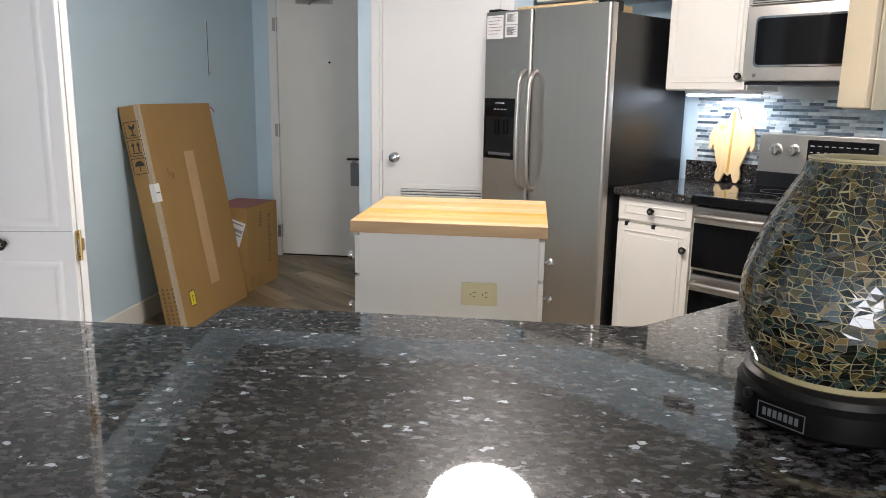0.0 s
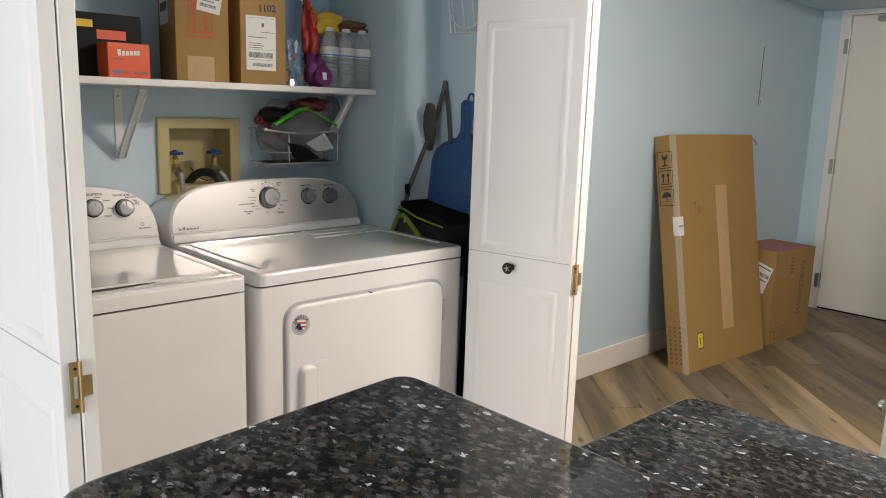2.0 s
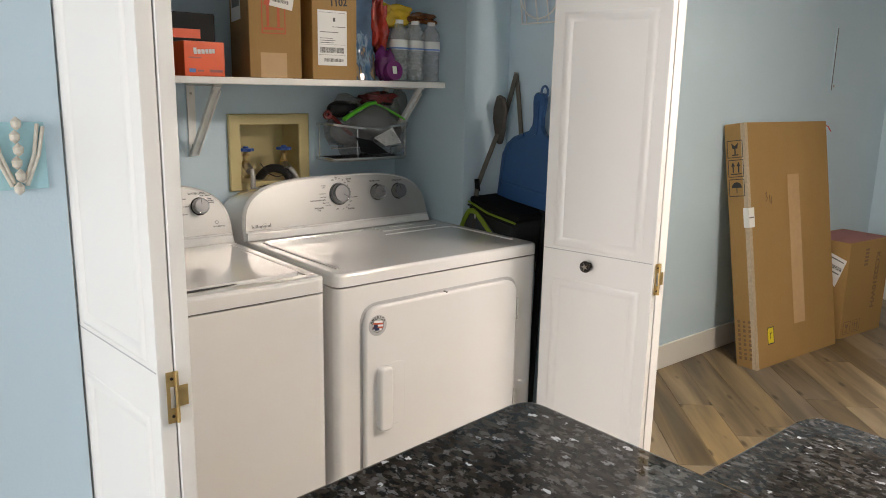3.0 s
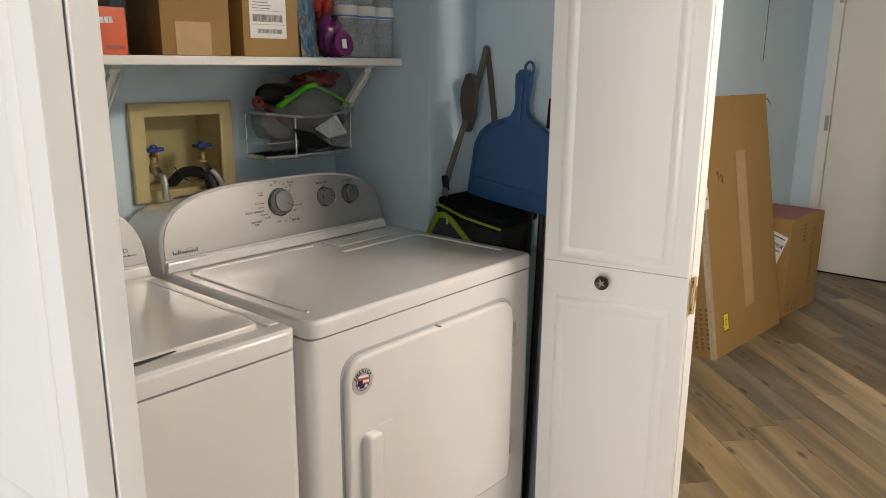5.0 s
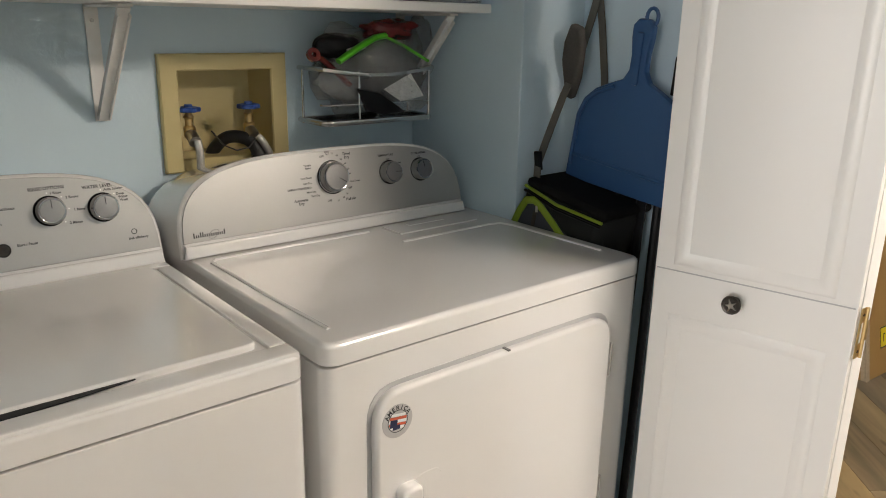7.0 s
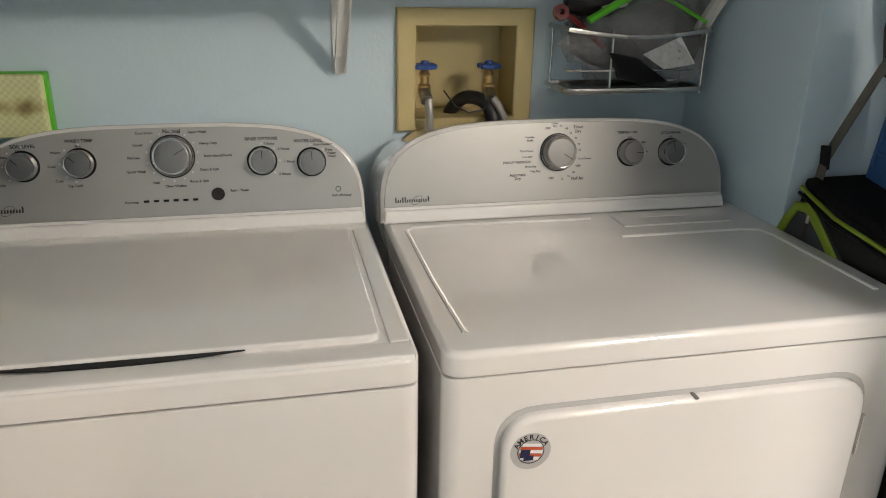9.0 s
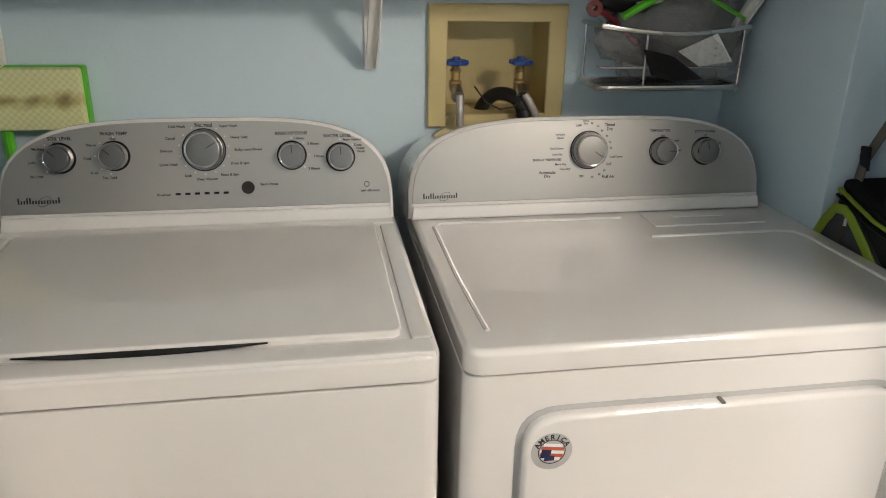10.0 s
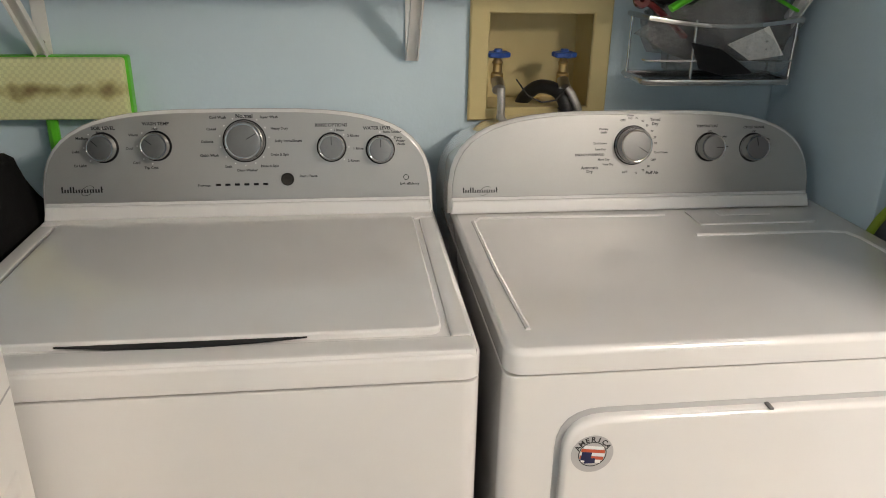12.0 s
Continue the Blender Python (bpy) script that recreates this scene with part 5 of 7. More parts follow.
# ---- green sponge mop behind the washer ----
def mop():
    r = tagged(root("sponge_mop", -1.404, 0.474, 0), "green sponge mop standing head up behind the washer", "mop")
    m = bpy.data.materials.new("stained_sponge")
    m.use_nodes = True
    nt = m.node_tree
    tc = nt.nodes.new("ShaderNodeTexCoord")
    mp = nt.nodes.new("ShaderNodeMapping")
    mp.inputs["Location"].default_value = (0, 0, -23.3)
    mp.inputs["Scale"].default_value = (1, 2.6, 21)
    nt.links.new(tc.outputs["Object"], mp.inputs[0])
    ln = nt.nodes.new("ShaderNodeVectorMath"); ln.operation = 'LENGTH'
    nt.links.new(mp.outputs[0], ln.inputs[0])
    n = nt.nodes.new("ShaderNodeTexNoise"); n.inputs["Scale"].default_value = 18
    nt.links.new(tc.outputs["Object"], n.inputs[0])
    ad = nt.nodes.new("ShaderNodeMath"); ad.operation = 'ADD'
    nt.links.new(ln.outputs["Value"], ad.inputs[0]); nt.links.new(n.outputs[0], ad.inputs[1])
    c = ramp(nt, ad.outputs[0], [(0.58, (0.22, 0.15, 0.06)), (0.80, (0.60, 0.57, 0.26)), (0.95, (0.76, 0.77, 0.42))])
    ch = nt.nodes.new("ShaderNodeTexChecker"); ch.inputs["Scale"].default_value = 150
    nt.links.new(tc.outputs["Object"], ch.inputs[0])
    mx = nt.nodes.new("ShaderNodeMix"); mx.data_type, mx.blend_type = 'RGBA', 'MULTIPLY'; mx.inputs[0].default_value = 0.18
    nt.links.new(c, mx.inputs[6]); nt.links.new(ch.outputs[0], mx.inputs[7])
    b = nt.nodes["Principled BSDF"]; b.inputs["Roughness"].default_value = 0.9
    nt.links.new(mx.outputs[2], b.inputs["Base Color"])
    bp = nt.nodes.new("ShaderNodeBump"); bp.inputs["Strength"].default_value = 0.6; bp.inputs["Distance"].default_value = 0.003
    nt.links.new(ch.outputs[1], bp.inputs["Height"]); nt.links.new(bp.outputs[0], b.inputs["Normal"])
    bm = nb(); box(bm, 0.004, 0.030, -0.135, 0.126, 1.052, 1.168, 0.006, 2); part("sponge", bm, m, r, "yellow-green waffle sponge with brown stains")
    bm = nb(); box(bm, -0.016, 0.008, -0.138, 0.131, 1.050, 1.170, 0.004, 2); part("backing", bm, "green", r)
    part("stick", tube(nb(), [(0.01, -0.024, 1.06), (0.008, -0.024, 0.6), (0.006, -0.024, 0.0)], 0.011, 10), "green", r)


mop()
crumpled("black_bag", "black fabric bag hanging beside the washer", "bag", (-1.20, 0.385, 0.80), (0.15, 0.10, 0.22), "fabricblack", 14, 0.2)
bpy.data.objects["black_bag"].location = (0, 0, 0)

# ---- things hanging on the closet's right wall ----
def lunch_bag():
    r = tagged(root("cooler_bag", -0.915, 2.042, 0.905, 0, 0, 10), "grey and lime insulated bag hanging by its strap", "bag")
    bm = nb(); box(bm, -0.118, 0.125, -0.088, 0.085, -0.13, 0.085, 0.026, 4)
    for v in bm.verts:
        v.co += 0.006 * noise.noise_vector(v.co * 12)
    part("body", bm, "fabric", r)
    bm = nb(); box(bm, -0.112, 0.128, -0.086, 0.086, 0.074, 0.100, 0.012, 3)
    for v in bm.verts:
        v.co.z += 0.010 * noise.noise(v.co * 14)
    part("lid", bm, "fabricblack", r, "black zipped lid")
    part("piping", tube(nb(), [(-0.108, -0.088, 0.078), (0.0, -0.095, 0.070), (0.126, -0.090, 0.074)], 0.0045, 8, 0.8), "lime", r, "lime piping")
    part("zip", tube(nb(), [(-0.106, -0.091, 0.068), (0.0, -0.098, 0.060), (0.126, -0.093, 0.064)], 0.003, 6), "black", r)
    # front pocket framed by a broad lime band
    pk = [(-0.112, -0.012), (-0.084, 0.056), (-0.040, 0.056), (0.052, 0.004), (0.060, -0.10), (-0.112, -0.10)]
    pmx = Matrix(((1, 0, 0, 0), (0, 0, -1, 0), (0, 1, 0, 0), (0, 0, 0, 1)))
    part("front_pocket", prism(nb(), rounded(pk, 0.012, 4), 0.080, 0.100, pmx, 0.008, 3), "pocket", r, "dark grey nylon pocket")
    part("pocket_trim", tube(nb(), [(-0.110, -0.102, -0.085), (-0.110, -0.103, -0.012), (-0.100, -0.104, 0.018), (-0.084, -0.104, 0.052), (-0.060, -0.104, 0.060), (-0.040, -0.104, 0.054), (0.005, -0.104, 0.030), (0.050, -0.103, 0.002), (0.058, -0.102, -0.09)], 0.0095, 8, 0.55), "lime", r, "broad lime band")
    bm = nb(); box(bm, -0.058, -0.048, -0.1035, -0.1005, -0.030, 0.036, 0.001); part("pull_tab", bm, "padgrey", r)
    part("zip_pull", tube(nb(), [(-0.046, -0.108, 0.052), (-0.040, -0.112, 0.040)], 0.003, 6), "nickel", r)
    part("grab_handle", tube(nb(), [(-0.03, 0.04, 0.09), (-0.040, 0.05, 0.14), (-0.036, 0.055, 0.18), (-0.018, 0.058, 0.205), (0.008, 0.058, 0.210), (0.03, 0.055, 0.19), (0.06, 0.045, 0.09)], 0.011, 8, 0.5), "fabricblack", r)
    # shoulder strap up to its nail
    def web(pts, w, name, mt):
        bm = nb()
        prev = None
        for p in pts:
            p = Vector(p)
            a, b2 = bm.verts.new(p + Vector((-w / 2, -0.0015, 0))), bm.verts.new(p + Vector((w / 2, -0.0015, 0)))
            c2, d2 = bm.verts.new(p + Vector((w / 2, 0.0015, 0))), bm.verts.new(p + Vector((-w / 2, 0.0015, 0)))
            cur = (a, b2, c2, d2)
            if prev:
                for k in range(4):
                    bm.faces.new((prev[k], prev[(k + 1) % 4], cur[(k + 1) % 4], cur[k]))
            else:
                bm.faces.new(cur)
            prev = cur
        bm.faces.new(prev)
        return part(name, bm, mt, r, "olive webbing strap")
    back = r.matrix_world.inverted()
    at = lambda *ps: [tuple(back @ Vector(p)) for p in ps]
    web(at((-0.975, 2.130, 1.435), (-0.986, 2.120, 1.370), (-1.000, 2.100, 1.275), (-1.012, 2.070, 1.200), (-1.012, 2.030, 1.120), (-1.006, 1.990, 1.050), (-0.995, 1.975, 1.000)), 0.020, "strap", "strap")
    web(at((-0.975, 2.130, 1.435), (-0.962, 2.132, 1.36), (-0.945, 2.132, 1.25), (-0.925, 2.125, 1.12), (-0.90, 2.10, 0.99)), 0.020, "strap", "strap")
    pad = rounded([(-0.018, -0.088), (0.018, -0.088), (0.030, -0.03), (0.029, 0.04), (0.016, 0.088), (-0.016, 0.088), (-0.029, 0.04), (-0.030, -0.03)], 0.010, 3)
    part("shoulder_pad", prism(nb(), pad, -0.010, 0.010, back @ pose(-0.996, 2.078, 1.278, 14, 18, 0) @ pose(0, 0, 0, 90, 0, 0), 0.007, 3), "padgrey", r, "grey padded shoulder rest")
    bm = nb(); box(bm, -0.010, 0.010, -0.004, 0.004, -0.022, 0.022, 0.002, 2, m=back @ pose(-1.006, 1.990, 1.055, 0, -8, 0)); part("buckle", bm, "black", r)
    part("nail", cyl(nb(), back @ Vector((-0.975, 2.140, 1.437)), back @ Vector((-0.975, 2.120, 1.439)), 0.003, seg=8), "nickel", r)


lunch_bag()


def dustpan():
    r = tagged(root("dustpan", -0.812, 2.085, 1.18, 0, 3, 6), "blue plastic dustpan hanging on the closet wall", "dustpan")
    half = [(0.166, -0.185), (0.152, -0.03), (0.134, 0.010), (0.105, 0.036), (0.065, 0.055), (0.034, 0.068), (0.021, 0.090), (0.020, 0.12), (0.025, 0.16), (0.025, 0.182), (0.013, 0.196)]
    prof = half + [(-a, z) for a, z in reversed(half)]
    pm = Matrix(((1, 0, 0, 0), (0, 0, -1, 0), (0, 1, 0, 0), (0, 0, 0, 1)))
    part("pan", prism(nb(), rounded(prof, 0.008, 3), 0.0, 0.022, pm, 0.006, 2), "dustblue", r)
    part("rim", tube(nb(), [(-0.150, -0.024, -0.15), (-0.140, -0.025, -0.03), (-0.122, -0.025, 0.008), (-0.095, -0.025, 0.030), (-0.05, -0.024, 0.050)], 0.005, 8), "dustblue", r)
    part("step_edge", tube(nb(), [(-0.150, -0.023, -0.125), (0.150, -0.023, -0.130)], 0.004, 8), "dustblue", r)
    part("hang_loop", tube(nb(), [(0.012 + 0.014 * math.cos(t * math.pi / 8), 0.004 - 0.012, 0.200 + 0.018 * math.sin(t * math.pi / 8)) for t in range(17)], 0.004, 8), "dustblue", r)
    bm = nb(); box(bm, -0.008, 0.008, -0.027, -0.018, 0.06, 0.17, 0.004, 2); part("grip_ridge", bm, "dustblue", r)
    bm = nb(); box(bm, 0.075, 0.11, 0.0, 0.02, 0.05, 0.13, 0.003, 2); box(bm, 0.092, 0.104, 0.0, 0.012, 0.10, 0.19, 0.002, 1); part("clip", bm, "black", r)


dustpan()
r = tagged(root("broom_and_pan_poles", -0.83, 2.06, 0.0), "dark broom handles standing behind the dryer", "broom")
for k, (x, rad) in enumerate(((-0.03, 0.011), (0.03, 0.012), (0.075, 0.010))):
    part("pole", cyl(nb(), (x, 0.01 * k, 0.0), (x + 0.02, 0.03, 1.02 + 0.04 * k), rad, seg=10), "black", r)

# wire drying rack hanging high on the right wall
r = tagged(root("wire_rack", -0.83, 2.135, 1.60), "white coated wire rack hanging on the closet wall", "wire rack")
for k in range(5):
    part("wire", tube(nb(), [(-0.10 + 0.05 * k, -0.01, 0.0 + 0.004 * k), (-0.10 + 0.05 * k, -0.03, 0.10), (-0.08 + 0.045 * k, -0.01, 0.24)], 0.0025, 6), "white", r)
part("frame_wire", tube(nb(), [(-0.13, -0.01, 0.22), (-0.125, -0.02, 0.10), (-0.12, -0.01, 0.0), (0.12, -0.01, 0.0), (0.13, -0.01, 0.24)], 0.0035, 6), "white", r)
part("frame_wire", tube(nb(), [(-0.02 + 0.09 * math.cos(a / 10 * math.pi), -0.035, 0.10 + 0.09 * math.sin(a / 10 * math.pi)) for a in range(21)], 0.003, 6), "white", r)
part("cross_wire", tube(nb(), [(-0.12, -0.025, 0.13), (0.0, -0.035, 0.135), (0.12, -0.025, 0.13)], 0.0025, 6), "white", r)

# hook card on the west wall
r = tagged(root("shell_wall_hanging", -0.60, 0.505, 1.251), "turquoise tile wall hanging with shells and driftwood", "wall decoration")
bm = nb(); box(bm, 0.0, 0.006, -0.048, 0.048, -0.062, 0.058, 0.002); part("tile", bm, "turquoise", r)
for y0, y1, z0, z1 in ((-0.045, -0.012, 0.05, -0.055), (0.045, 0.012, 0.05, -0.055), (-0.036, -0.008, 0.055, -0.05), (0.036, 0.008, 0.055, -0.05)):
    part("strand", tube(nb(), [(0.009, y0, z0), (0.012, (y0 + y1) / 2 + (y0 * 0.12), 0.0), (0.009, y1, z1)], 0.0035, 8), "shell", r)
for k in range(6):
    part("bead", lathe(nb(), [(0.001, -0.012), (0.008, -0.006), (0.009, 0.004), (0.001, 0.012)], pose(0.013, 0.002 * (-1) ** k, 0.056 - k * 0.023), 12), "shell", r)

# ---- hall: entry door, access panel, leaning boxes ----
def entry_door():
    r = tagged(root("door_3", -1.003, 5.86, 0), "grey-white steel entry door, shut, with a lever", "door", "", "structure")
    bm = nb()
    box(bm, -0.034, 0.028, -0.012, 0.10, 0, 2.070, 0.002); box(bm, 0.868, 0.93, -0.012, 0.10, 0, 2.070, 0.002); box(bm, 0.028, 0.868, -0.012, 0.10, 2.037, 2.070, 0.002)
    part("door_frame", bm, "white", r)
    bm = nb(); box(bm, 0.031, 0.865, 0.012, 0.055, 0.012, 2.034, 0.002); leaf = part("leaf", bm, "cabinet", r, "plain grey-white leaf")
    bm = nb(); box(bm, 0.028, 0.868, 0.02, 0.05, 0.0, 0.010); part("sill", bm, "black", r)
    for z in (0.205, 1.02, 1.832):
        h = part("hinge", cyl(nb(), (0.026, 0.004, z - 0.055), (0.026, 0.004, z + 0.055), 0.009, seg=12), "nickel", r, "nickel butt hinge")
        bm = nb(); box(bm, 0.0, 0.026, -0.0135, -0.011, z - 0.05, z + 0.05); part("plate", bm, "nickel", h)
    part("peephole", lathe(nb(), [(0.009, 0.0), (0.009, 0.004), (0.005, 0.005), (0.0005, 0.003)], pose(0.446, 0.012, 1.550, 90, 0, 0), 16), "black", leaf)
    hd = part("door_handle", lathe(nb(), [(0.027, 0.0), (0.027, 0.006), (0.012, 0.010), (0.010, 0.045)], pose(0.80, 0.012, 0.805, 90, 0, 0), 20), "pewter", leaf, "dark lever handle")
    part("lever", tube(nb(), [(0.80, -0.036, 0.805), (0.74, -0.040, 0.806), (0.645, -0.038, 0.807), (0.590, -0.034, 0.805)], 0.009, 10), "pewter", hd)
    bm = nb(); box(bm, 0.20, 0.48, -0.045, 0.012, 1.985, 2.022, 0.006); part("door_closer", bm, "nickel", leaf, "grey door closer")
    part("closer_arm", tube(nb(), [(0.30, -0.03, 1.985), (0.32, -0.10, 1.97), (0.40, -0.03, 2.037)], 0.008, 8), "nickel", leaf)
    return r


entry_door()
r = tagged(root("door_hanger", -0.355, 5.815, 0.795), "dark knitted cloth hanging on the lever", "cloth")
bm = nb()
box(bm, -0.03, 0.05, -0.012, 0.006, -0.20, -0.02, 0.008, 3)
for v in bm.verts:
    v.co += 0.010 * noise.noise_vector(v.co * 18)
part("cloth", bm, "cloth", r)
part("loop", tube(nb(), [(-0.02, 0.0, -0.04), (0.0, -0.02, 0.012), (0.02, 0.0, -0.04)], 0.005, 8), "cloth", r)

r = tagged(root("access_panel", -1.165, 5.130, 1.60), "flush painted access panel in the hall wall", "access panel")
bm = nb(); box(bm, 0.0, 0.006, -0.15, 0.15, -0.20, 0.19, 0.002); pn = part("frame", bm, "wall", r)
bm = nb(); box(bm, 0.0045, 0.0085, -0.135, 0.135, -0.185, 0.175, 0.001); part("lid", bm, "wall", r)
bm = nb(); box(bm, 0.004, 0.0092, -0.139, -0.1352, -0.185, 0.175); part("gap", bm, "greyink", r)
part("latch", lathe(nb(), [(0.008, 0.0), (0.008, 0.003), (0.0005, 0.004)], pose(0.0085, -0.115, -0.16, 0, 90, 0), 12), "nickel", r)


def pictogram(bm, m, u, v, s, kind):
    """Handling marks in a square outline."""
    for f in ((-1, 1, 0.92, 1.0), (-1, 1, -1.0, -0.92), (-1, -0.92, -1, 1), (0.92, 1, -1, 1)):
        box(bm, u + f[0] * s, u + f[1] * s, v + f[2] * s, v + f[3] * s, 0.0, 0.0007, m=m)
    if kind == 0:
        box(bm, u - 0.08 * s, u + 0.08 * s, v - 0.65 * s, v + 0.1 * s, 0, 0.0007, m=m)
        box(bm, u - 0.4 * s, u + 0.4 * s, v - 0.75 * s, v - 0.62 * s, 0, 0.0007, m=m)
        prism(bm, [(u - 0.45 * s, v + 0.7 * s), (u - 0.3 * s, v + 0.05 * s), (u + 0.3 * s, v + 0.05 * s), (u + 0.45 * s, v + 0.7 * s), (u, v + 0.35 * s)], 0, 0.0007, m)
    elif kind == 1:
        for q in (-0.35, 0.35):
            box(bm, u + (q - 0.08) * s, u + (q + 0.08) * s, v - 0.5 * s, v + 0.3 * s, 0, 0.0007, m=m)
            prism(bm, [(u + (q - 0.25) * s, v + 0.25 * s), (u + (q + 0.25) * s, v + 0.25 * s), (u + q * s, v + 0.75 * s)], 0, 0.0007, m)
        box(bm, u - 0.7 * s, u + 0.7 * s, v - 0.7 * s, v - 0.58 * s, 0, 0.0007, m=m)
    else:
        prism(bm, [(u + 0.65 * s * math.cos(math.pi * k / 8), v + 0.65 * s * math.sin(math.pi * k / 8)) for k in range(9)], 0, 0.0007, m)
        box(bm, u - 0.05 * s, u + 0.05 * s, v - 0.6 * s, v + 0.05 * s, 0, 0.0007, m=m)


def big_box():
    """Tall flat carton leaning on the hall wall. Local x out from the wall, y along it, z up the box."""
    H, T, W = 1.262, 0.115, 0.785
    lean = 9.7
    r = root("cardboard_box", -0.834, 3.80, 0.0)
    r.matrix_world = pose(-0.834, 3.80, 0.0, 0, 0, -4.0) @ pose(0, 0, 0, 0, -lean, 0)
    tagged(r, "tall flat brown cardboard box leaning against the wall", "box")
    bm = nb(); box(bm, -T, 0.0, 0, W, 0.0, H, 0.004, 2)
    bd = part("body", bm, "card", r)
    fm = Matrix.Translation((0.0005, 0, 0)) @ YZ_X
    bm = nb(); box(bm, 0.365, 0.475, 0.185, 0.985, 0.0, 0.0008, m=fm); part("tape_strip", bm, "tape", bd, "tan packing tape")
    bm = nb(); box(bm, -0.004, 0.022, 0.0, H, 0.0, 0.0008, m=fm); part("clear_tape", bm, "cleartape", bd, "clear edge tape")
    bm = nb(); box(bm, 0.110, 0.168, 0.115, 0.205, 0.0, 0.0010, m=fm); st = part("warning_sticker", bm, "yellow", bd, "yellow warning sticker")
    bm = nb()
    for f in ((0.110, 0.168, 0.200, 0.205), (0.110, 0.168, 0.115, 0.120), (0.110, 0.114, 0.12, 0.2), (0.164, 0.168, 0.12, 0.2), (0.135, 0.140, 0.14, 0.175), (0.135, 0.148, 0.170, 0.175)):
        box(bm, *f, 0.0010, 0.0016, m=fm)
    part("sticker_print", bm, "ink", st)
    bm = nb(); box(bm, -0.005, 0.045, 0.735, 0.835, 0.0009, 0.0016, m=fm); lb = part("white_label", bm, "paper", bd, "white label folded round the edge")
    bm = nb(); box(bm, 0.0, 0.04, 0.782, 0.788, 0.0016, 0.002, m=fm); part("print_line", bm, "greyink", lb)
    # hand-written scrawl
    part("scrawl", tube(nb(), [fm @ Vector(p) for p in ((0.150, 0.895, 0.0006), (0.165, 0.905, 0.0006), (0.158, 0.885, 0.0006), (0.172, 0.872, 0.0006), (0.155, 0.858, 0.0006))], 0.0018, 5), "brownink", bd)
    part("scrawl", tube(nb(), [fm @ Vector(p) for p in ((0.190, 0.890, 0.0006), (0.192, 0.850, 0.0006), (0.205, 0.840, 0.0006), (0.208, 0.880, 0.0006))], 0.0018, 5), "brownink", bd)
    # narrow side towards the walker
    sm = Matrix.Translation((-T, -0.0002, 0)) @ Matrix(((1, 0, 0, 0), (0, 0, -1, 0), (0, 1, 0, 0), (0, 0, 0, 1)))
    bm = nb()
    for k in range(3):
        pictogram(bm, sm, 0.056, 1.135 - 0.098 * k, 0.044, k)
    part("handling_mark", bm, "ink", bd)
    bm = nb()
    for k in range(3):
        for j in range(9):
            box(bm, 0.02 + 0.03 * k, 0.034 + 0.03 * k, 0.05 + j * 0.024, 0.066 + j * 0.024 - 0.003 * ((j * k) % 3), 0.0, 0.0007, m=sm)
    part("print", bm, "brownink", bd)
    bm = nb(); box(bm, 0.085, 0.118, 0.735, 0.835, 0.0003, 0.0009, m=sm); part("white_label", bm, "paper", bd)
    bm = nb(); box(bm, 0.092, T + 0.002, 0.0, H, 0.0, 0.0006, m=sm); part("clear_tape", bm, "cleartape", bd)
    bm = nb(); box(bm, -T + 0.004, -0.004, 0.004, W - 0.004, H, H + 0.0012); part("top_flap", bm, "cleartape", bd)
    part("red_tie", tube(nb(), [(-0.02, W + 0.002, H - 0.015), (0.0, W + 0.018, H - 0.03), (0.012, W + 0.022, H - 0.06)], 0.003, 6), "red", bd)


big_box()


def small_box():
    r = root("cardboard_box", -0.80, 4.672, 0.0, -6.0)
    tagged(r, "squat brown cardboard box with a faded red top", "box")
    W, D, H = 0.450, 0.30, 0.567
    bm = nb(); box(bm, -D, 0.0, 0, W, 0, H, 0.004, 2); bd = part("body", bm, "card", r)
    bm = nb(); box(bm, -D + 0.02, -0.015, 0.01, W - 0.02, H - 0.001, H + 0.0016); part("top_sheet", bm, "redbox", bd, "faded red printed top")
    sm = Matrix.Translation((-D, -0.0003, 0)) @ Matrix(((1, 0, 0, 0), (0, 0, -1, 0), (0, 1, 0, 0), (0, 0, 0, 1)))
    label_sheet(bd, sm @ Matrix.Translation((0.21, 0.40, 0)) @ pose(0, 0, 0, 0, 0, -18), -0.055, 0.055, -0.085, 0.085, [(0.1, 0.9, 0.86, 0.9), (0.05, 0.2, 0.55, 0.66), (0.3, 0.9, 0.42, 0.46), (0.1, 0.5, 0.2, 0.23)] + barcode(0.28, 0.95, 0.55, 0.68, 12))
    fm = Matrix.Translation((0.0004, 0, 0)) @ YZ_X
    # serial number down the side
    words("KCS2S10WH", 0.062, fm @ Matrix.Translation((0.315, 0.32, 0.0006)) @ pose(0, 0, 0, 0, 0, -90), "brownink", bd)
    bm = nb()
    for k in range(2):
        pictogram(bm, fm, 0.065 + 0.10 * k, 0.06, 0.038, k)
    part("handling_mark", bm, "brownink", bd)
    bm = nb()
    for j in range(5):
        box(bm, 0.17, 0.21, 0.42 + j * 0.022, 0.434 + j * 0.022, 0.0, 0.0006, m=fm)
    part("print", bm, "brownink", bd)


small_box()


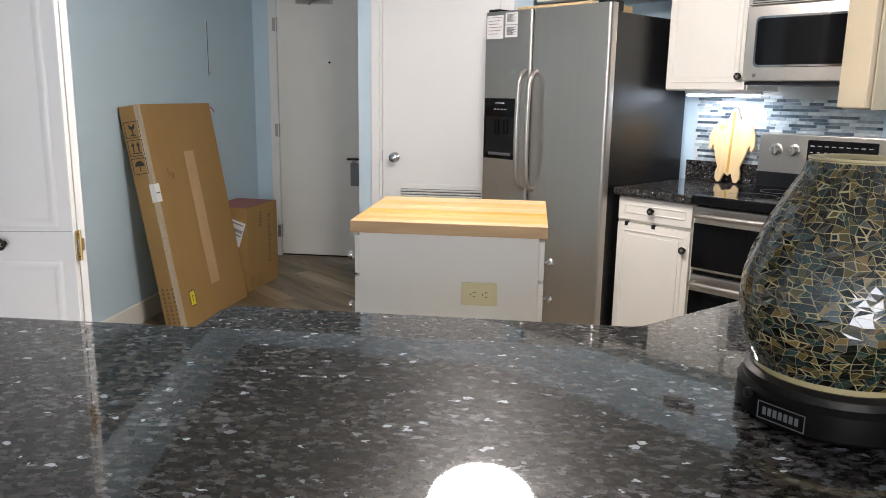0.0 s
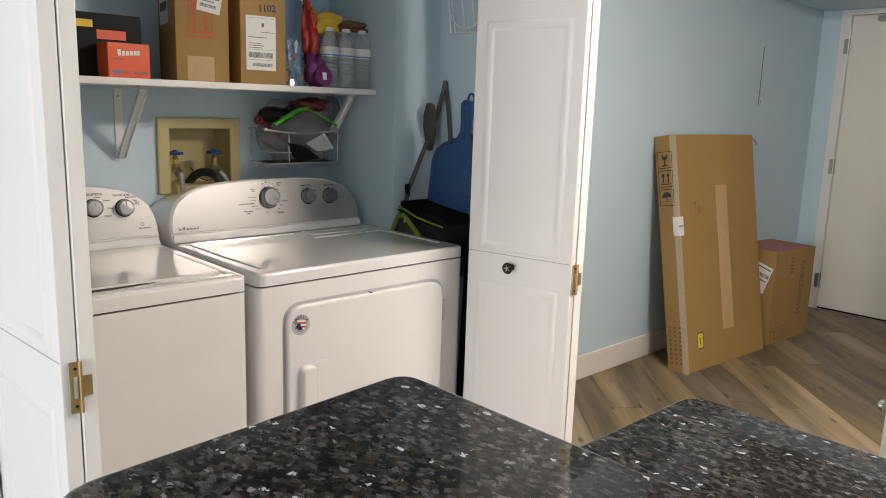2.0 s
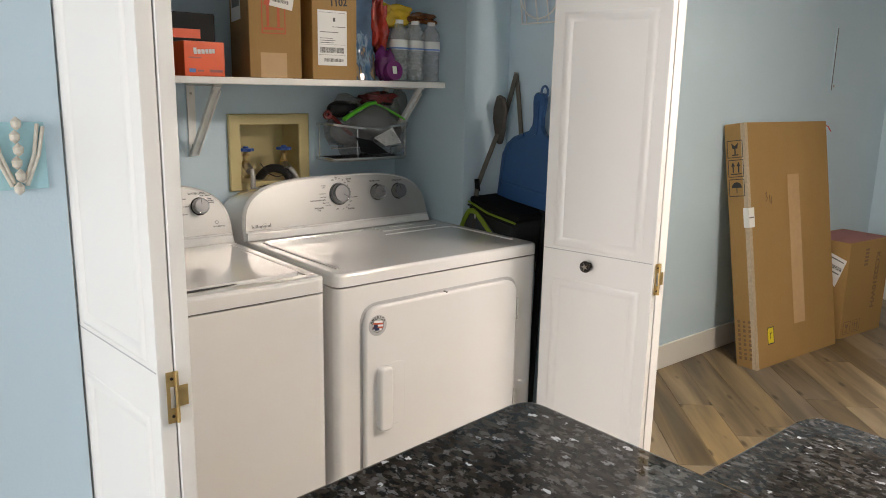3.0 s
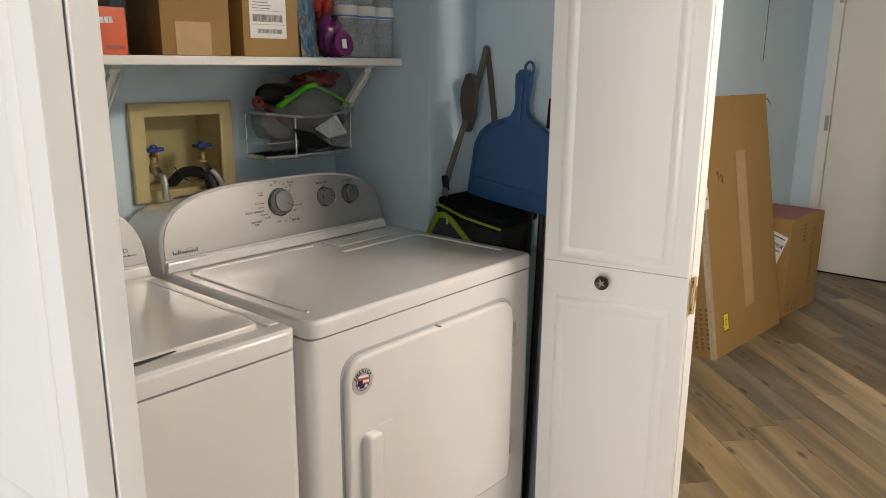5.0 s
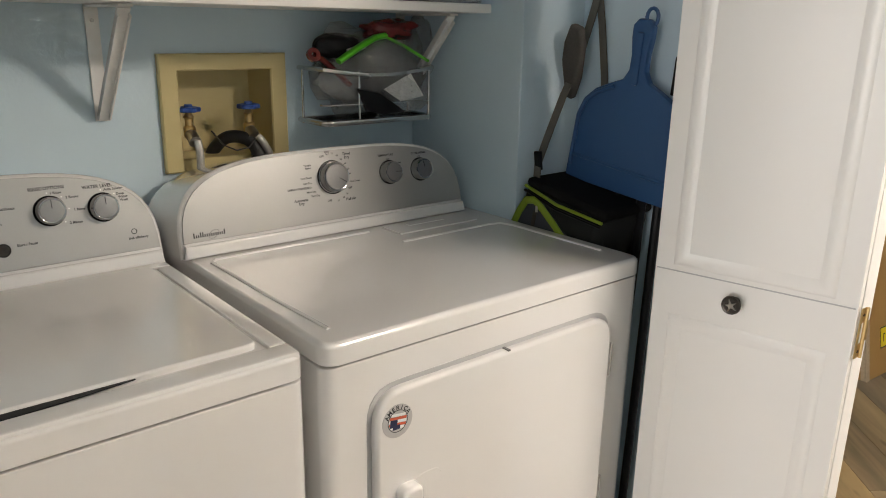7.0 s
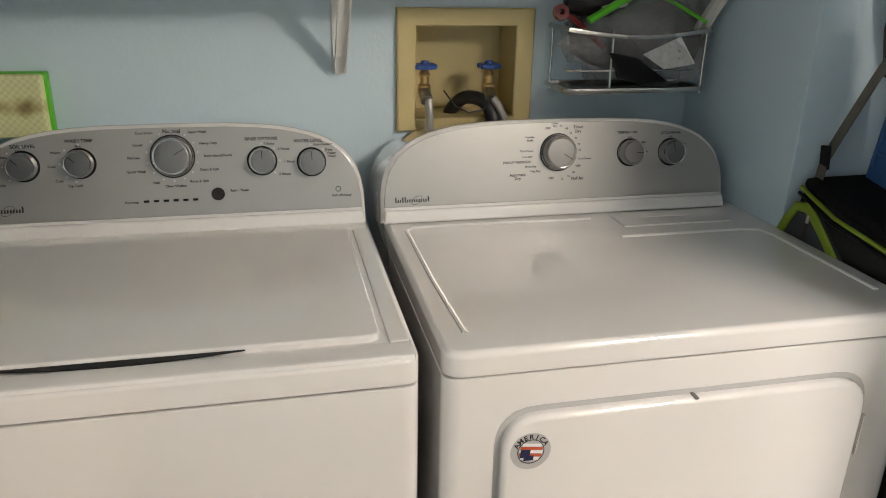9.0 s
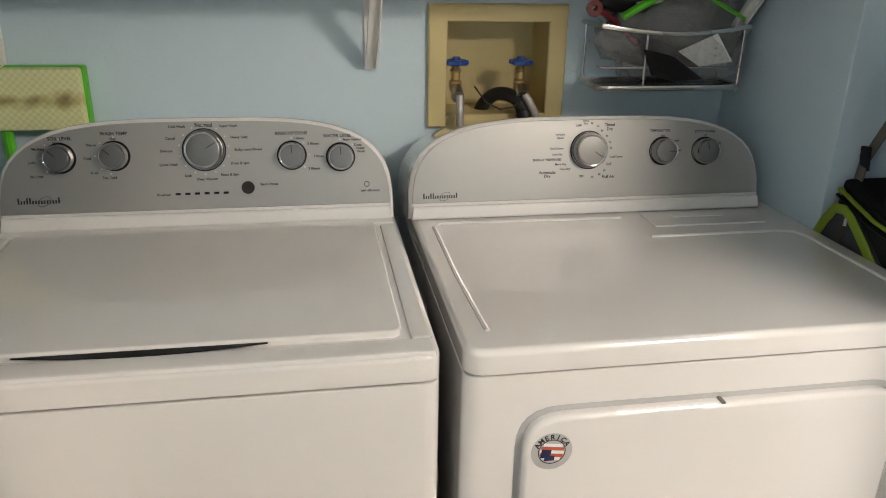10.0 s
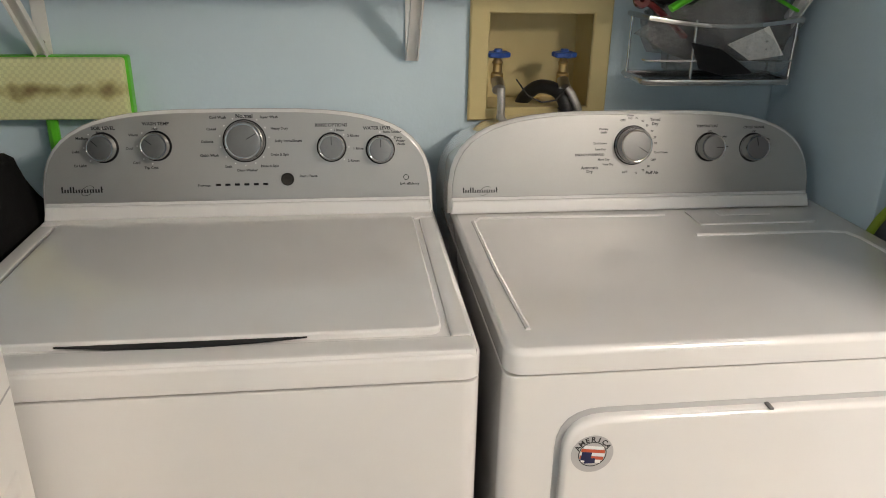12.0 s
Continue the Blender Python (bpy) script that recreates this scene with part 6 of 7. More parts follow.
# ---- pantry door ----
def pantry_door():
    r = tagged(root("door_4", 0.111, 4.57, 0), "white flush pantry door with a louvred vent", "door", "", "structure")
    bm = nb(); box(bm, -0.052, 0.0, -0.016, 0.0, 0, 2.125, 0.004); box(bm, 0.73, 0.80, -0.016, 0.0, 0, 2.125, 0.004); box(bm, 0.0, 0.73, -0.016, 0.0, 2.05, 2.125, 0.004)
    box(bm, 0.0, 0.012, 0.0, 0.1, 0, 2.05); box(bm, 0.718, 0.73, 0.0, 0.1, 0, 2.05)
    part("casing", bm, "white", r)
    bm = nb(); box(bm, 0.014, 0.716, 0.004, 0.040, 0.01, 2.045, 0.002); leaf = part("leaf", bm, "white", r)
    k = part("door_knob", lathe(nb(), [(0.031, 0.0), (0.031, 0.006), (0.014, 0.010), (0.012, 0.03), (0.024, 0.042), (0.029, 0.055), (0.024, 0.068), (0.001, 0.072)], pose(0.091, 0.004, 0.936, 90, 0, 0), 28), "chrome", leaf, "satin chrome knob")
    part("lock_button", lathe(nb(), [(0.007, 0.072), (0.007, 0.075), (0.0005, 0.076)], pose(0.091, 0.004, 0.936, 90, 0, 0), 12), "nickel", k)
    bm = nb(); box(bm, 0.0125, 0.0165, -0.004, 0.006, 0.91, 0.98); part("strike", bm, "nickel", leaf)
    v = nb()
    for f in ((0.10, 0.66, 0.745, 0.775), (0.10, 0.66, 0.42, 0.45), (0.10, 0.13, 0.45, 0.745), (0.63, 0.66, 0.45, 0.745)):
        box(v, f[0], f[1], -0.008, 0.004, f[2], f[3], 0.002)
    vent = part("vent", v, "white", leaf, "white louvred vent grille")
    bm = nb(); box(bm, 0.13, 0.63, 0.001, 0.0035, 0.45, 0.745); part("vent_back", bm, "greyink", vent)
    for j in range(17):
        bm = nb(); box(bm, 0.13, 0.63, -0.008, 0.0, -0.0040, 0.0040, m=pose(0, 0, 0.458 + j * 0.0175) @ pose(0, 0, 0, 38, 0, 0)); part("slat", bm, "white", vent)


pantry_door()

# ---- kitchen island on casters ----
def island():
    r = tagged(root("kitchen_island", 0.793, 2.588, 0), "white kitchen island with a butcher-block top", "kitchen island")
    hw, y0, y1 = 0.288, -0.278, 0.278
    bm = nb(); box(bm, -hw, hw, y0, y1, 0.02, 0.886, 0.002); body = part("body", bm, "white", r)
    for j in range(11):
        bm = nb(); box(bm, -0.3125, 0.3125, -0.298 + j * 0.0542, -0.298 + (j + 1) * 0.0542 - 0.0003, 0.886, 0.924, 0.0012, 1); part("board", bm, "butcher", r)
    for fx in (-0.24, 0.24):
        for fy in (-0.24, 0.24):
            part("foot", cyl(nb(), (fx, fy, 0.0), (fx, fy, 0.021), 0.02, seg=12), "black", r)
    # ivory double socket on the end panel
    u0, v0 = 0.104, 0.696
    s = nb(); box(s, u0 - 0.057, u0 + 0.057, y0 - 0.006, y0, v0 - 0.0375, v0 + 0.0375, 0.004, 2); pl = part("socket_plate", s, "ivory", body, "ivory double socket plate")
    for u in (u0 - 0.019, u0 + 0.019):
        so = part("socket", lathe(nb(), [(0.0165, 0.0), (0.0165, 0.0015), (0.0005, 0.002)], pose(u, y0 - 0.006, v0, 90, 0, 0), 20), "ivory", pl)
        bm = nb()
        box(bm, u - 0.001, u + 0.008, y0 - 0.0086, y0 - 0.0078, v0 + 0.006, v0 + 0.008); box(bm, u - 0.001, u + 0.007, y0 - 0.0086, y0 - 0.0078, v0 - 0.0085, v0 - 0.0065); cyl(bm, (u - 0.008, y0 - 0.0086, v0), (u - 0.008, y0 - 0.0078, v0), 0.0025, seg=8)
        part("slot", bm, "ink", so)
    part("screw", cyl(nb(), (u0, y0 - 0.0075, v0), (u0, y0 - 0.006, v0), 0.003, seg=8), "ivory", pl)
    for sgn in (-1, 1):
        for z0, z1 in ((0.745, 0.872), (0.03, 0.735)):
            bm = nb(); box(bm, sgn * hw, sgn * (hw + 0.018), y0 + 0.012, y1 - 0.012, z0, z1, 0.003); d = part("drawer_front" if z0 > 0.5 else "cupboard_door", bm, "white", r)
            for z in ((0.835,) if z0 > 0.5 else (0.665,)) if sgn < 0 else ((0.835,) if z0 > 0.5 else (0.715,)):
                part("knob", lathe(nb(), [(0.007, 0.0), (0.005, 0.010), (0.014, 0.018), (0.015, 0.025), (0.010, 0.030), (0.0005, 0.031)], pose(sgn * (hw + 0.018), y0 + 0.06, z - 0.04, 0, 90 * sgn, 0), 16), "wire", d, "clear round knob")


island()


# ---- kitchen run along the slanted wall ----
def kroot(name, s, d, label, cat, group=""):
    r = new(name)
    r.empty_display_size = 0.1
    r.matrix_world = kitchen_pose(s, d)
    return tagged(r, label, cat, group)


def raised_door(bm, x0, x1, z0, z1, y):
    """Shaker-like front with a raised centre field; front plane at y (towards the room is -y)."""
    box(bm, x0, x1, y, y + 0.019, z0, z1, 0.004, 2)
    e = 0.032
    for f in ((x0 + e, x1 - e, z0 + e, z0 + e + 0.008), (x0 + e, x1 - e, z1 - e - 0.008, z1 - e), (x0 + e, x0 + e + 0.008, z0 + e + 0.008, z1 - e - 0.008), (x1 - e - 0.008, x1 - e, z0 + e + 0.008, z1 - e - 0.008)):
        box(bm, f[0], f[1], y - 0.004, y + 0.003, f[2], f[3], 0.002, 1)
    g = e + 0.022
    if x1 - x0 > 2 * g + 0.02 and z1 - z0 > 2 * g + 0.02:
        box(bm, x0 + g, x1 - g, y - 0.005, y + 0.003, z0 + g, z1 - g, 0.004, 2)


def fridge():
    r = kroot("refrigerator", -0.83, -0.12, "stainless side-by-side refrigerator with black sides", "refrigerator")
    W = 0.81
    bm = nb(); box(bm, 0.004, W - 0.004, 0.065, 0.74, 0.03, 1.735, 0.004); part("cabinet", bm, "fridgeside", r, "black textured cabinet")
    bm = nb(); box(bm, 0.02, W - 0.02, 0.05, 0.075, 0.03, 1.72); part("gasket", bm, "black", r)
    split = 0.335
    for x0, x1 in ((0.0, split - 0.003), (split + 0.003, W)):
        prof = rounded([(x0, 0.058), (x0, 0.004), (x1, 0.004), (x1, 0.058)], [0, 0.020, 0.020, 0], 5)
        d = part("door", prism(nb(), prof, 0.11, 1.775, None, 0.004, 2), "steel", r, "brushed stainless door")
        hx = split - 0.030 if x0 == 0 else split + 0.040
        hm = part("handle", tube(nb(), [(hx, 0.004, 0.855), (hx, -0.030, 0.868), (hx, -0.052, 0.92), (hx, -0.058, 1.05), (hx, -0.060, 1.16), (hx, -0.058, 1.27), (hx, -0.052, 1.40), (hx, -0.030, 1.45), (hx, 0.004, 1.465)], 0.013, 12), "steel", d, "curved stainless handle")
    bm = nb(); box(bm, 0.015, 0.262, -0.003, 0.02, 1.0, 1.325, 0.006, 2); dp = part("dispenser", bm, "blackgloss", r, "black ice and water dispenser")
    bm = nb(); box(bm, 0.035, 0.245, -0.0045, 0.0, 1.03, 1.225, 0.004, 2); part("dispenser_well", bm, "black", dp)
    bm = nb(); box(bm, 0.06, 0.22, -0.012, 0.0, 1.02, 1.035, 0.003); part("drip_tray", bm, "greyink", dp)
    bm = nb(); box(bm, 0.10, 0.135, -0.014, 0.0, 1.13, 1.215, 0.004); box(bm, 0.165, 0.20, -0.014, 0.0, 1.14, 1.215, 0.004); part("paddle", bm, "blackgloss", dp)
    bm = nb()
    for k in range(4):
        box(bm, 0.09 + k * 0.025, 0.105 + k * 0.025, -0.0038, -0.003, 1.265, 1.269)
    box(bm, 0.10, 0.165, -0.0038, -0.003, 1.297, 1.302)
    part("dispenser_print", bm, "lightgrey", dp)
    bm = nb(); box(bm, 0.03, W - 0.03, 0.04, 0.12, 0.0205, 0.10, 0.004); part("kick_grille", bm, "black", r)
    for x in (0.05, W - 0.05):
        bm = nb(); box(bm, x - 0.04, x + 0.04, 0.02, 0.12, 1.737, 1.79, 0.006); part("hinge_cover", bm, "black", r)
    m = Matrix.Translation((0, 0.0036, 0)) @ pose(0, 0, 0, 90, 0, 0)
    for u0, u1, v0, v1, q in ((0.018, 0.135, 1.635, 1.755, 3), (0.150, 0.235, 1.705, 1.765, 4), (0.150, 0.235, 1.640, 1.700, 5)):
        bm = nb(); box(bm, u0, u1, v0, v1, 0.0, 0.001, m=m); nt_ = part("paper_note", bm, "paper", r, "white printed note")
        bm = nb()
        for j in range(q * 2):
            vv = v1 - 0.012 - j * (v1 - v0 - 0.02) / (q * 2)
            box(bm, u0 + 0.01, u1 - 0.01 - 0.012 * (j % 3), vv, vv + 0.003, 0.001, 0.0014, m=m)
        part("print", bm, "redbox" if q == 3 else "greyink", nt_)
    return r


fridge()
bm = nb(); box(bm, -0.66, -0.18, -0.05, 0.30, 1.7365, 1.797, 0.004); bmesh.ops.transform(bm, matrix=kitchen_pose(0, 0) , verts=bm.verts)
tagged(part("cutting_board", bm, "bamboo"), "wooden board lying on top of the refrigerator", "cutting board")


def base_cabinet():
    r = kroot("base_cabinet", 0.0, 0.0, "cream kitchen base cabinet with drawer and door", "cabinet")
    bm = nb(); box(bm, 0.0, 0.412, 0.02, 0.655, 0.10, 0.868, 0.002); box(bm, 0.0, 0.412, 0.08, 0.655, 0.02, 0.10); part("body", bm, "cabinet", r)
    bm = nb(); raised_door(bm, 0.008, 0.404, 0.752, 0.862, 0.0); d = part("drawer_front", bm, "cabinet", r)
    star_knob("knob", d, pose(0.20, 0.0, 0.808, 90, 0, 0))
    bm = nb(); raised_door(bm, 0.008, 0.404, 0.115, 0.736, 0.0); d = part("door", bm, "cabinet", r)
    star_knob("knob", d, pose(0.378, 0.0, 0.648, 90, 0, 0))
    for x in (0.05, 0.20):
        bm = nb(); box(bm, x, x + 0.018, -0.004, 0.012, 0.722, 0.742, 0.002); part("child_latch", bm, "black", r)


base_cabinet()
bm = nb(); box(bm, -0.008, 0.418, -0.03, 0.658, 0.870, 0.908, 0.005, 3); bmesh.ops.transform(bm, matrix=kitchen_pose(0, 0), verts=bm.verts)
tagged(part("stove_side_countertop", bm, "granite"), "dark speckled granite worktop beside the stove", "countertop")
bm = nb(); box(bm, 0.0, 0.436, 0.635, 0.651, 0.909, 1.012, 0.003, 2); bmesh.ops.transform(bm, matrix=kitchen_pose(0, 0), verts=bm.verts)
tagged(part("granite_upstand", bm, "granite"), "dark granite upstand behind the worktop", "upstand")


def stove():
    r = kroot("stove", 0.424, -0.02, "stainless electric double-oven stove with black glass", "stove")
    W = 0.756
    bm = nb(); box(bm, 0.0, W, 0.03, 0.66, 0.021, 0.885, 0.003); part("body", bm, "black", r)
    bm = nb(); box(bm, -0.004, W + 0.004, -0.035, 0.60, 0.872, 0.918, 0.008, 3); part("cooktop", bm, "blackgloss", r, "black glass cooktop")
    for x, y, q in ((0.2, 0.14, 0.11), (0.55, 0.14, 0.09), (0.2, 0.40, 0.08), (0.55, 0.40, 0.11)):
        part("burner_ring", lathe(nb(), [(q, 0.9182), (q, 0.9188), (q - 0.003, 0.9188), (q - 0.003, 0.9182)], pose(x, y, 0), 36, False), "greyink", r)
    bm = nb(); box(bm, 0.0, W, 0.59, 0.658, 0.90, 0.99, 0.004); part("backguard_foot", bm, "black", r)
    bm = nb(); box(bm, 0.0, W, 0.595, 0.655, 0.985, 1.178, 0.006, 2); bg = part("backguard", bm, "steel", r, "stainless control panel")
    for x in (0.088, 0.172, 0.60, 0.68):
        k = part("knob", lathe(nb(), [(0.030, 0.0), (0.030, 0.006), (0.024, 0.008), (0.022, 0.030), (0.019, 0.034), (0.0005, 0.034)], pose(x, 0.595, 1.10, 90, 0, 0), 24), "steel", bg, "stainless knob")
        bm = nb(); box(bm, x - 0.004, x + 0.004, 0.554, 0.564, 1.08, 1.12, 0.002); part("grip", bm, "chrome", k)
    bm = nb(); box(bm, 0.235, 0.545, 0.5905, 0.596, 1.055, 1.155, 0.003); ds = part("display", bm, "blackgloss", bg)
    bm = nb()
    for k in range(9):
        box(bm, 0.25 + k * 0.032, 0.268 + k * 0.032, 0.5900, 0.5906, 1.125, 1.129); box(bm, 0.25 + k * 0.032, 0.262 + k * 0.032, 0.5900, 0.5906, 1.095, 1.099)
    part("display_print", bm, "lightgrey", ds)
    for z0, z1, name in ((0.57, 0.862, "upper_oven_door"), (0.10, 0.548, "lower_oven_door")):
        bm = nb(); box(bm, 0.004, W - 0.004, 0.0, 0.03, z0, z1, 0.005, 2); d = part(name, bm, "steel", r, "stainless oven door with black glass")
        bm = nb(); box(bm, 0.004, W - 0.004, -0.0035, 0.004, z0 + 0.012, z1 - 0.075, 0.003); part("glass", bm, "blackgloss", d)
        part("handle", tube(nb(), [(0.03, 0.002, z1 - 0.035), (0.032, -0.045, z1 - 0.035), (0.06, -0.052, z1 - 0.035), (W - 0.06, -0.052, z1 - 0.035), (W - 0.032, -0.045, z1 - 0.035), (W - 0.03, 0.002, z1 - 0.035)], 0.012, 10), "steel", d)
    return r


stove()


def wall_cabinet(s0, s1, z0, z1, knob_s, depth=0.355, label="cream wall cabinet above the worktop"):
    r = kroot("wall_cabinet", s0, 0.30, label, "cabinet", "kitchen wall cabinets")
    w = s1 - s0
    bm = nb(); box(bm, 0.0, w, 0.02, depth, z0, z1, 0.002); part("body", bm, "cabinet", r)
    bm = nb(); raised_door(bm, 0.005, w - 0.005, z0 + 0.004, z1 - 0.004, 0.0); d = part("door", bm, "cabinet", r)
    star_knob("knob", d, pose(knob_s - s0, 0.0, z0 + 0.065, 90, 0, 0))
    return r


wall_cabinet(0.035, 0.455, 1.378, 2.12, 0.422)
wall_cabinet(-0.83, 0.02, 1.86, 2.12, -0.4, label="cream wall cabinet above the refrigerator")
wall_cabinet(0.470, 1.225, 1.80, 2.12, 0.85, label="cream wall cabinet above the microwave")


def microwave():
    r = kroot("microwave", 0.472, 0.22, "stainless over-range microwave with a dark window", "microwave")
    W, z0, z1 = 0.754, 1.415, 1.795
    bm = nb(); box(bm, 0.0, W, 0.03, 0.43, z0, z1, 0.004); part("body", bm, "steel", r)
    bm = nb(); box(bm, 0.0, 0.585, 0.0, 0.03, z0 + 0.004, z1 - 0.05, 0.006, 2); d = part("door", bm, "steel", r, "stainless door")
    win = rounded([(0.055, z0 + 0.075), (0.50, z0 + 0.075), (0.50, z1 - 0.105), (0.055, z1 - 0.105)], 0.022, 4)
    part("window_rim", prism(nb(), rounded([(0.045, z0 + 0.065), (0.51, z0 + 0.065), (0.51, z1 - 0.095), (0.045, z1 - 0.095)], 0.026, 4), 0.0, 0.004, pose(0, 0, 0, 90, 0, 0), 0.0015, 1), "chrome", d)
    part("window", prism(nb(), win, 0.004, 0.006, pose(0, 0, 0, 90, 0, 0)), "blackgloss", d, "dark glass window")
    part("badge", lathe(nb(), [(0.009, 0.0), (0.009, 0.001), (0.0005, 0.0012)], pose(0.055, 0.0, z0 + 0.03, 90, 0, 0), 16), "greyink", d)
    part("handle", tube(nb(), [(0.555, 0.0, z0 + 0.05), (0.555, -0.035, z0 + 0.06), (0.555, -0.035, z1 - 0.12), (0.555, 0.0, z1 - 0.11)], 0.011, 10), "steel", d)
    bm = nb(); box(bm, 0.59, W, 0.002, 0.03, z0 + 0.004, z1 - 0.05, 0.004); part("control_panel", bm, "blackgloss", r)
    v = nb(); box(v, 0.0, W, 0.004, 0.03, z1 - 0.046, z1, 0.003); vt = part("vent", v, "steel", r)
    for j in range(4):
        bm = nb(); box(bm, 0.02, W - 0.02, 0.0, 0.005, z1 - 0.040 + j * 0.010, z1 - 0.036 + j * 0.010); part("slat", bm, "black", vt)
    bm = nb(); box(bm, 0.01, W - 0.01, 0.01, 0.38, z0 - 0.012, z0); part("underside", bm, "black", r)


microwave()

# light strip under the wall cabinet
r = kroot("under_cabinet_light", 0.06, 0.46, "lit white under-cabinet light strip", "light")
bm = nb(); box(bm, 0.0, 0.37, 0.0, 0.09, 1.362, 1.3775, 0.002); part("housing", bm, "paper", r)
bm = nb(); box(bm, 0.01, 0.36, 0.006, 0.084, 1.3515, 1.3615); part("diffuser", bm, "stripglow", r, "glowing diffuser")
strip_m = kitchen_pose(0.245, 0.505, 1.346)
area_lamp("strip_light", strip_m, 0.34, 0.07, 1.7, (0.92, 0.97, 1.0))

# turtle-shaped board
def turtle():
    r = tagged(new("turtle_board"), "pale bamboo turtle-shaped serving board against the tiles", "cutting board")
    r.matrix_world = kitchen_pose(0.262, 0.600, 0.909) @ pose(0, 0, 0, -6, 0, 0) @ Matrix.Diagonal((1.02, 1, 1.1, 1))
    half = [(0.0, 0.352), (0.016, 0.345), (0.022, 0.318), (0.032, 0.300), (0.070, 0.290), (0.100, 0.268), (0.118, 0.225), (0.122, 0.175), (0.112, 0.150), (0.100, 0.158), (0.098, 0.180), (0.090, 0.165), (0.075, 0.115), (0.058, 0.075), (0.066, 0.050), (0.066, 0.022), (0.052, 0.002), (0.036, 0.004), (0.026, 0.026), (0.018, 0.048), (0.0, 0.034)]
    out = half + [(-x, z) for x, z in half[-2:0:-1]]
    part("board", prism(nb(), rounded(out, 0.005, 2), 0.0, 0.016, pose(0, 0, 0, 90, 0, 0), 0.003, 2), "bamboo", r)
    bm = nb()
    box(bm, -0.006, 0.006, -0.0175, -0.0155, 0.05, 0.335); part("inlay_stripe", bm, "butcher", r, "darker inlaid stripe")
    part("hang_hole", lathe(nb(), [(0.016, 0.0), (0.016, 0.0012), (0.0005, 0.0014)], pose(-0.055, -0.0162, 0.262, 90, 0, 0) @ Matrix.Diagonal((1.2, 0.8, 1, 1)), 18), "butcher", r)


turtle()

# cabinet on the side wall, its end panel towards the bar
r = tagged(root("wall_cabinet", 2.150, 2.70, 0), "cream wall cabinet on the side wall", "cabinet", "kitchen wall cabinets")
# tan stands for pale paint in shade; the shade is in the colour
bm = nb(); box(bm, 0.02, 0.469, 0.0, 0.25, 1.291, 2.12, 0.002); part("body", bm, "shadedcabinet", r, "cabinet side panel with shade in its colour")
bm = nb(); box(bm, 0.0, 0.019, 0.004, 0.246, 1.296, 2.115, 0.004); part("door", bm, "shadedcabinet", r)
bm = nb(); box(bm, 0.021, 0.060, -0.004, 0.0, 1.291, 2.12, 0.001); part("face_frame", bm, "shadedcabinet", r)

# ---- bar and lower worktop ----
bar = rounded([(0.398, 0.418), (2.615, 0.418), (2.615, 0.850), (0.358, 0.832)], [0.045, 0, 0, 0.035], 6)
tagged(part("bar_top", prism(nb(), bar, 1.000, 1.036, None, 0.010, 3), "granite"), "raised bar top of polished dark speckled granite", "countertop")
low = rounded([(0.458, 0.78), (0.458, 1.362), (1.255, 1.352), (1.93, 2.00), (1.93, 2.60), (2.615, 2.60), (2.615, 0.78)], [0, 0.05, 0.06, 0.06, 0, 0, 0], 6)
tagged(part("lower_countertop", prism(nb(), low, 0.868, 0.906, None, 0.008, 3), "granite"), "lower worktop of polished dark speckled granite", "countertop")
bm = nb(); box(bm, 0.49, 2.615, 0.68, 0.78, 0, 0.999); fixed("wall_bar", bm, "wall", "low blue partition under the bar top", "wall")
r = tagged(root("base_cabinet", 0.49, 0.782, 0), "cream base cabinet under the lower worktop", "cabinet")
bm = nb(); prism(bm, [(0.0, 0.0), (2.125, 0.0), (2.125, 1.79), (1.48, 1.79), (1.48, 1.25), (0.75, 0.545), (0.0, 0.550)], 0.0, 0.866); part("body", bm, "cabinet", r)
for k in range(2):
    bm = nb(); raised_door(bm, -0.38 * (k + 1) - 0.004, -0.38 * k - 0.010, 0.11, 0.856, 0.0); bmesh.ops.transform(bm, matrix=pose(0, 0.566, 0, 0, 0, 180), verts=bm.verts); part("door", bm, "cabinet", r)


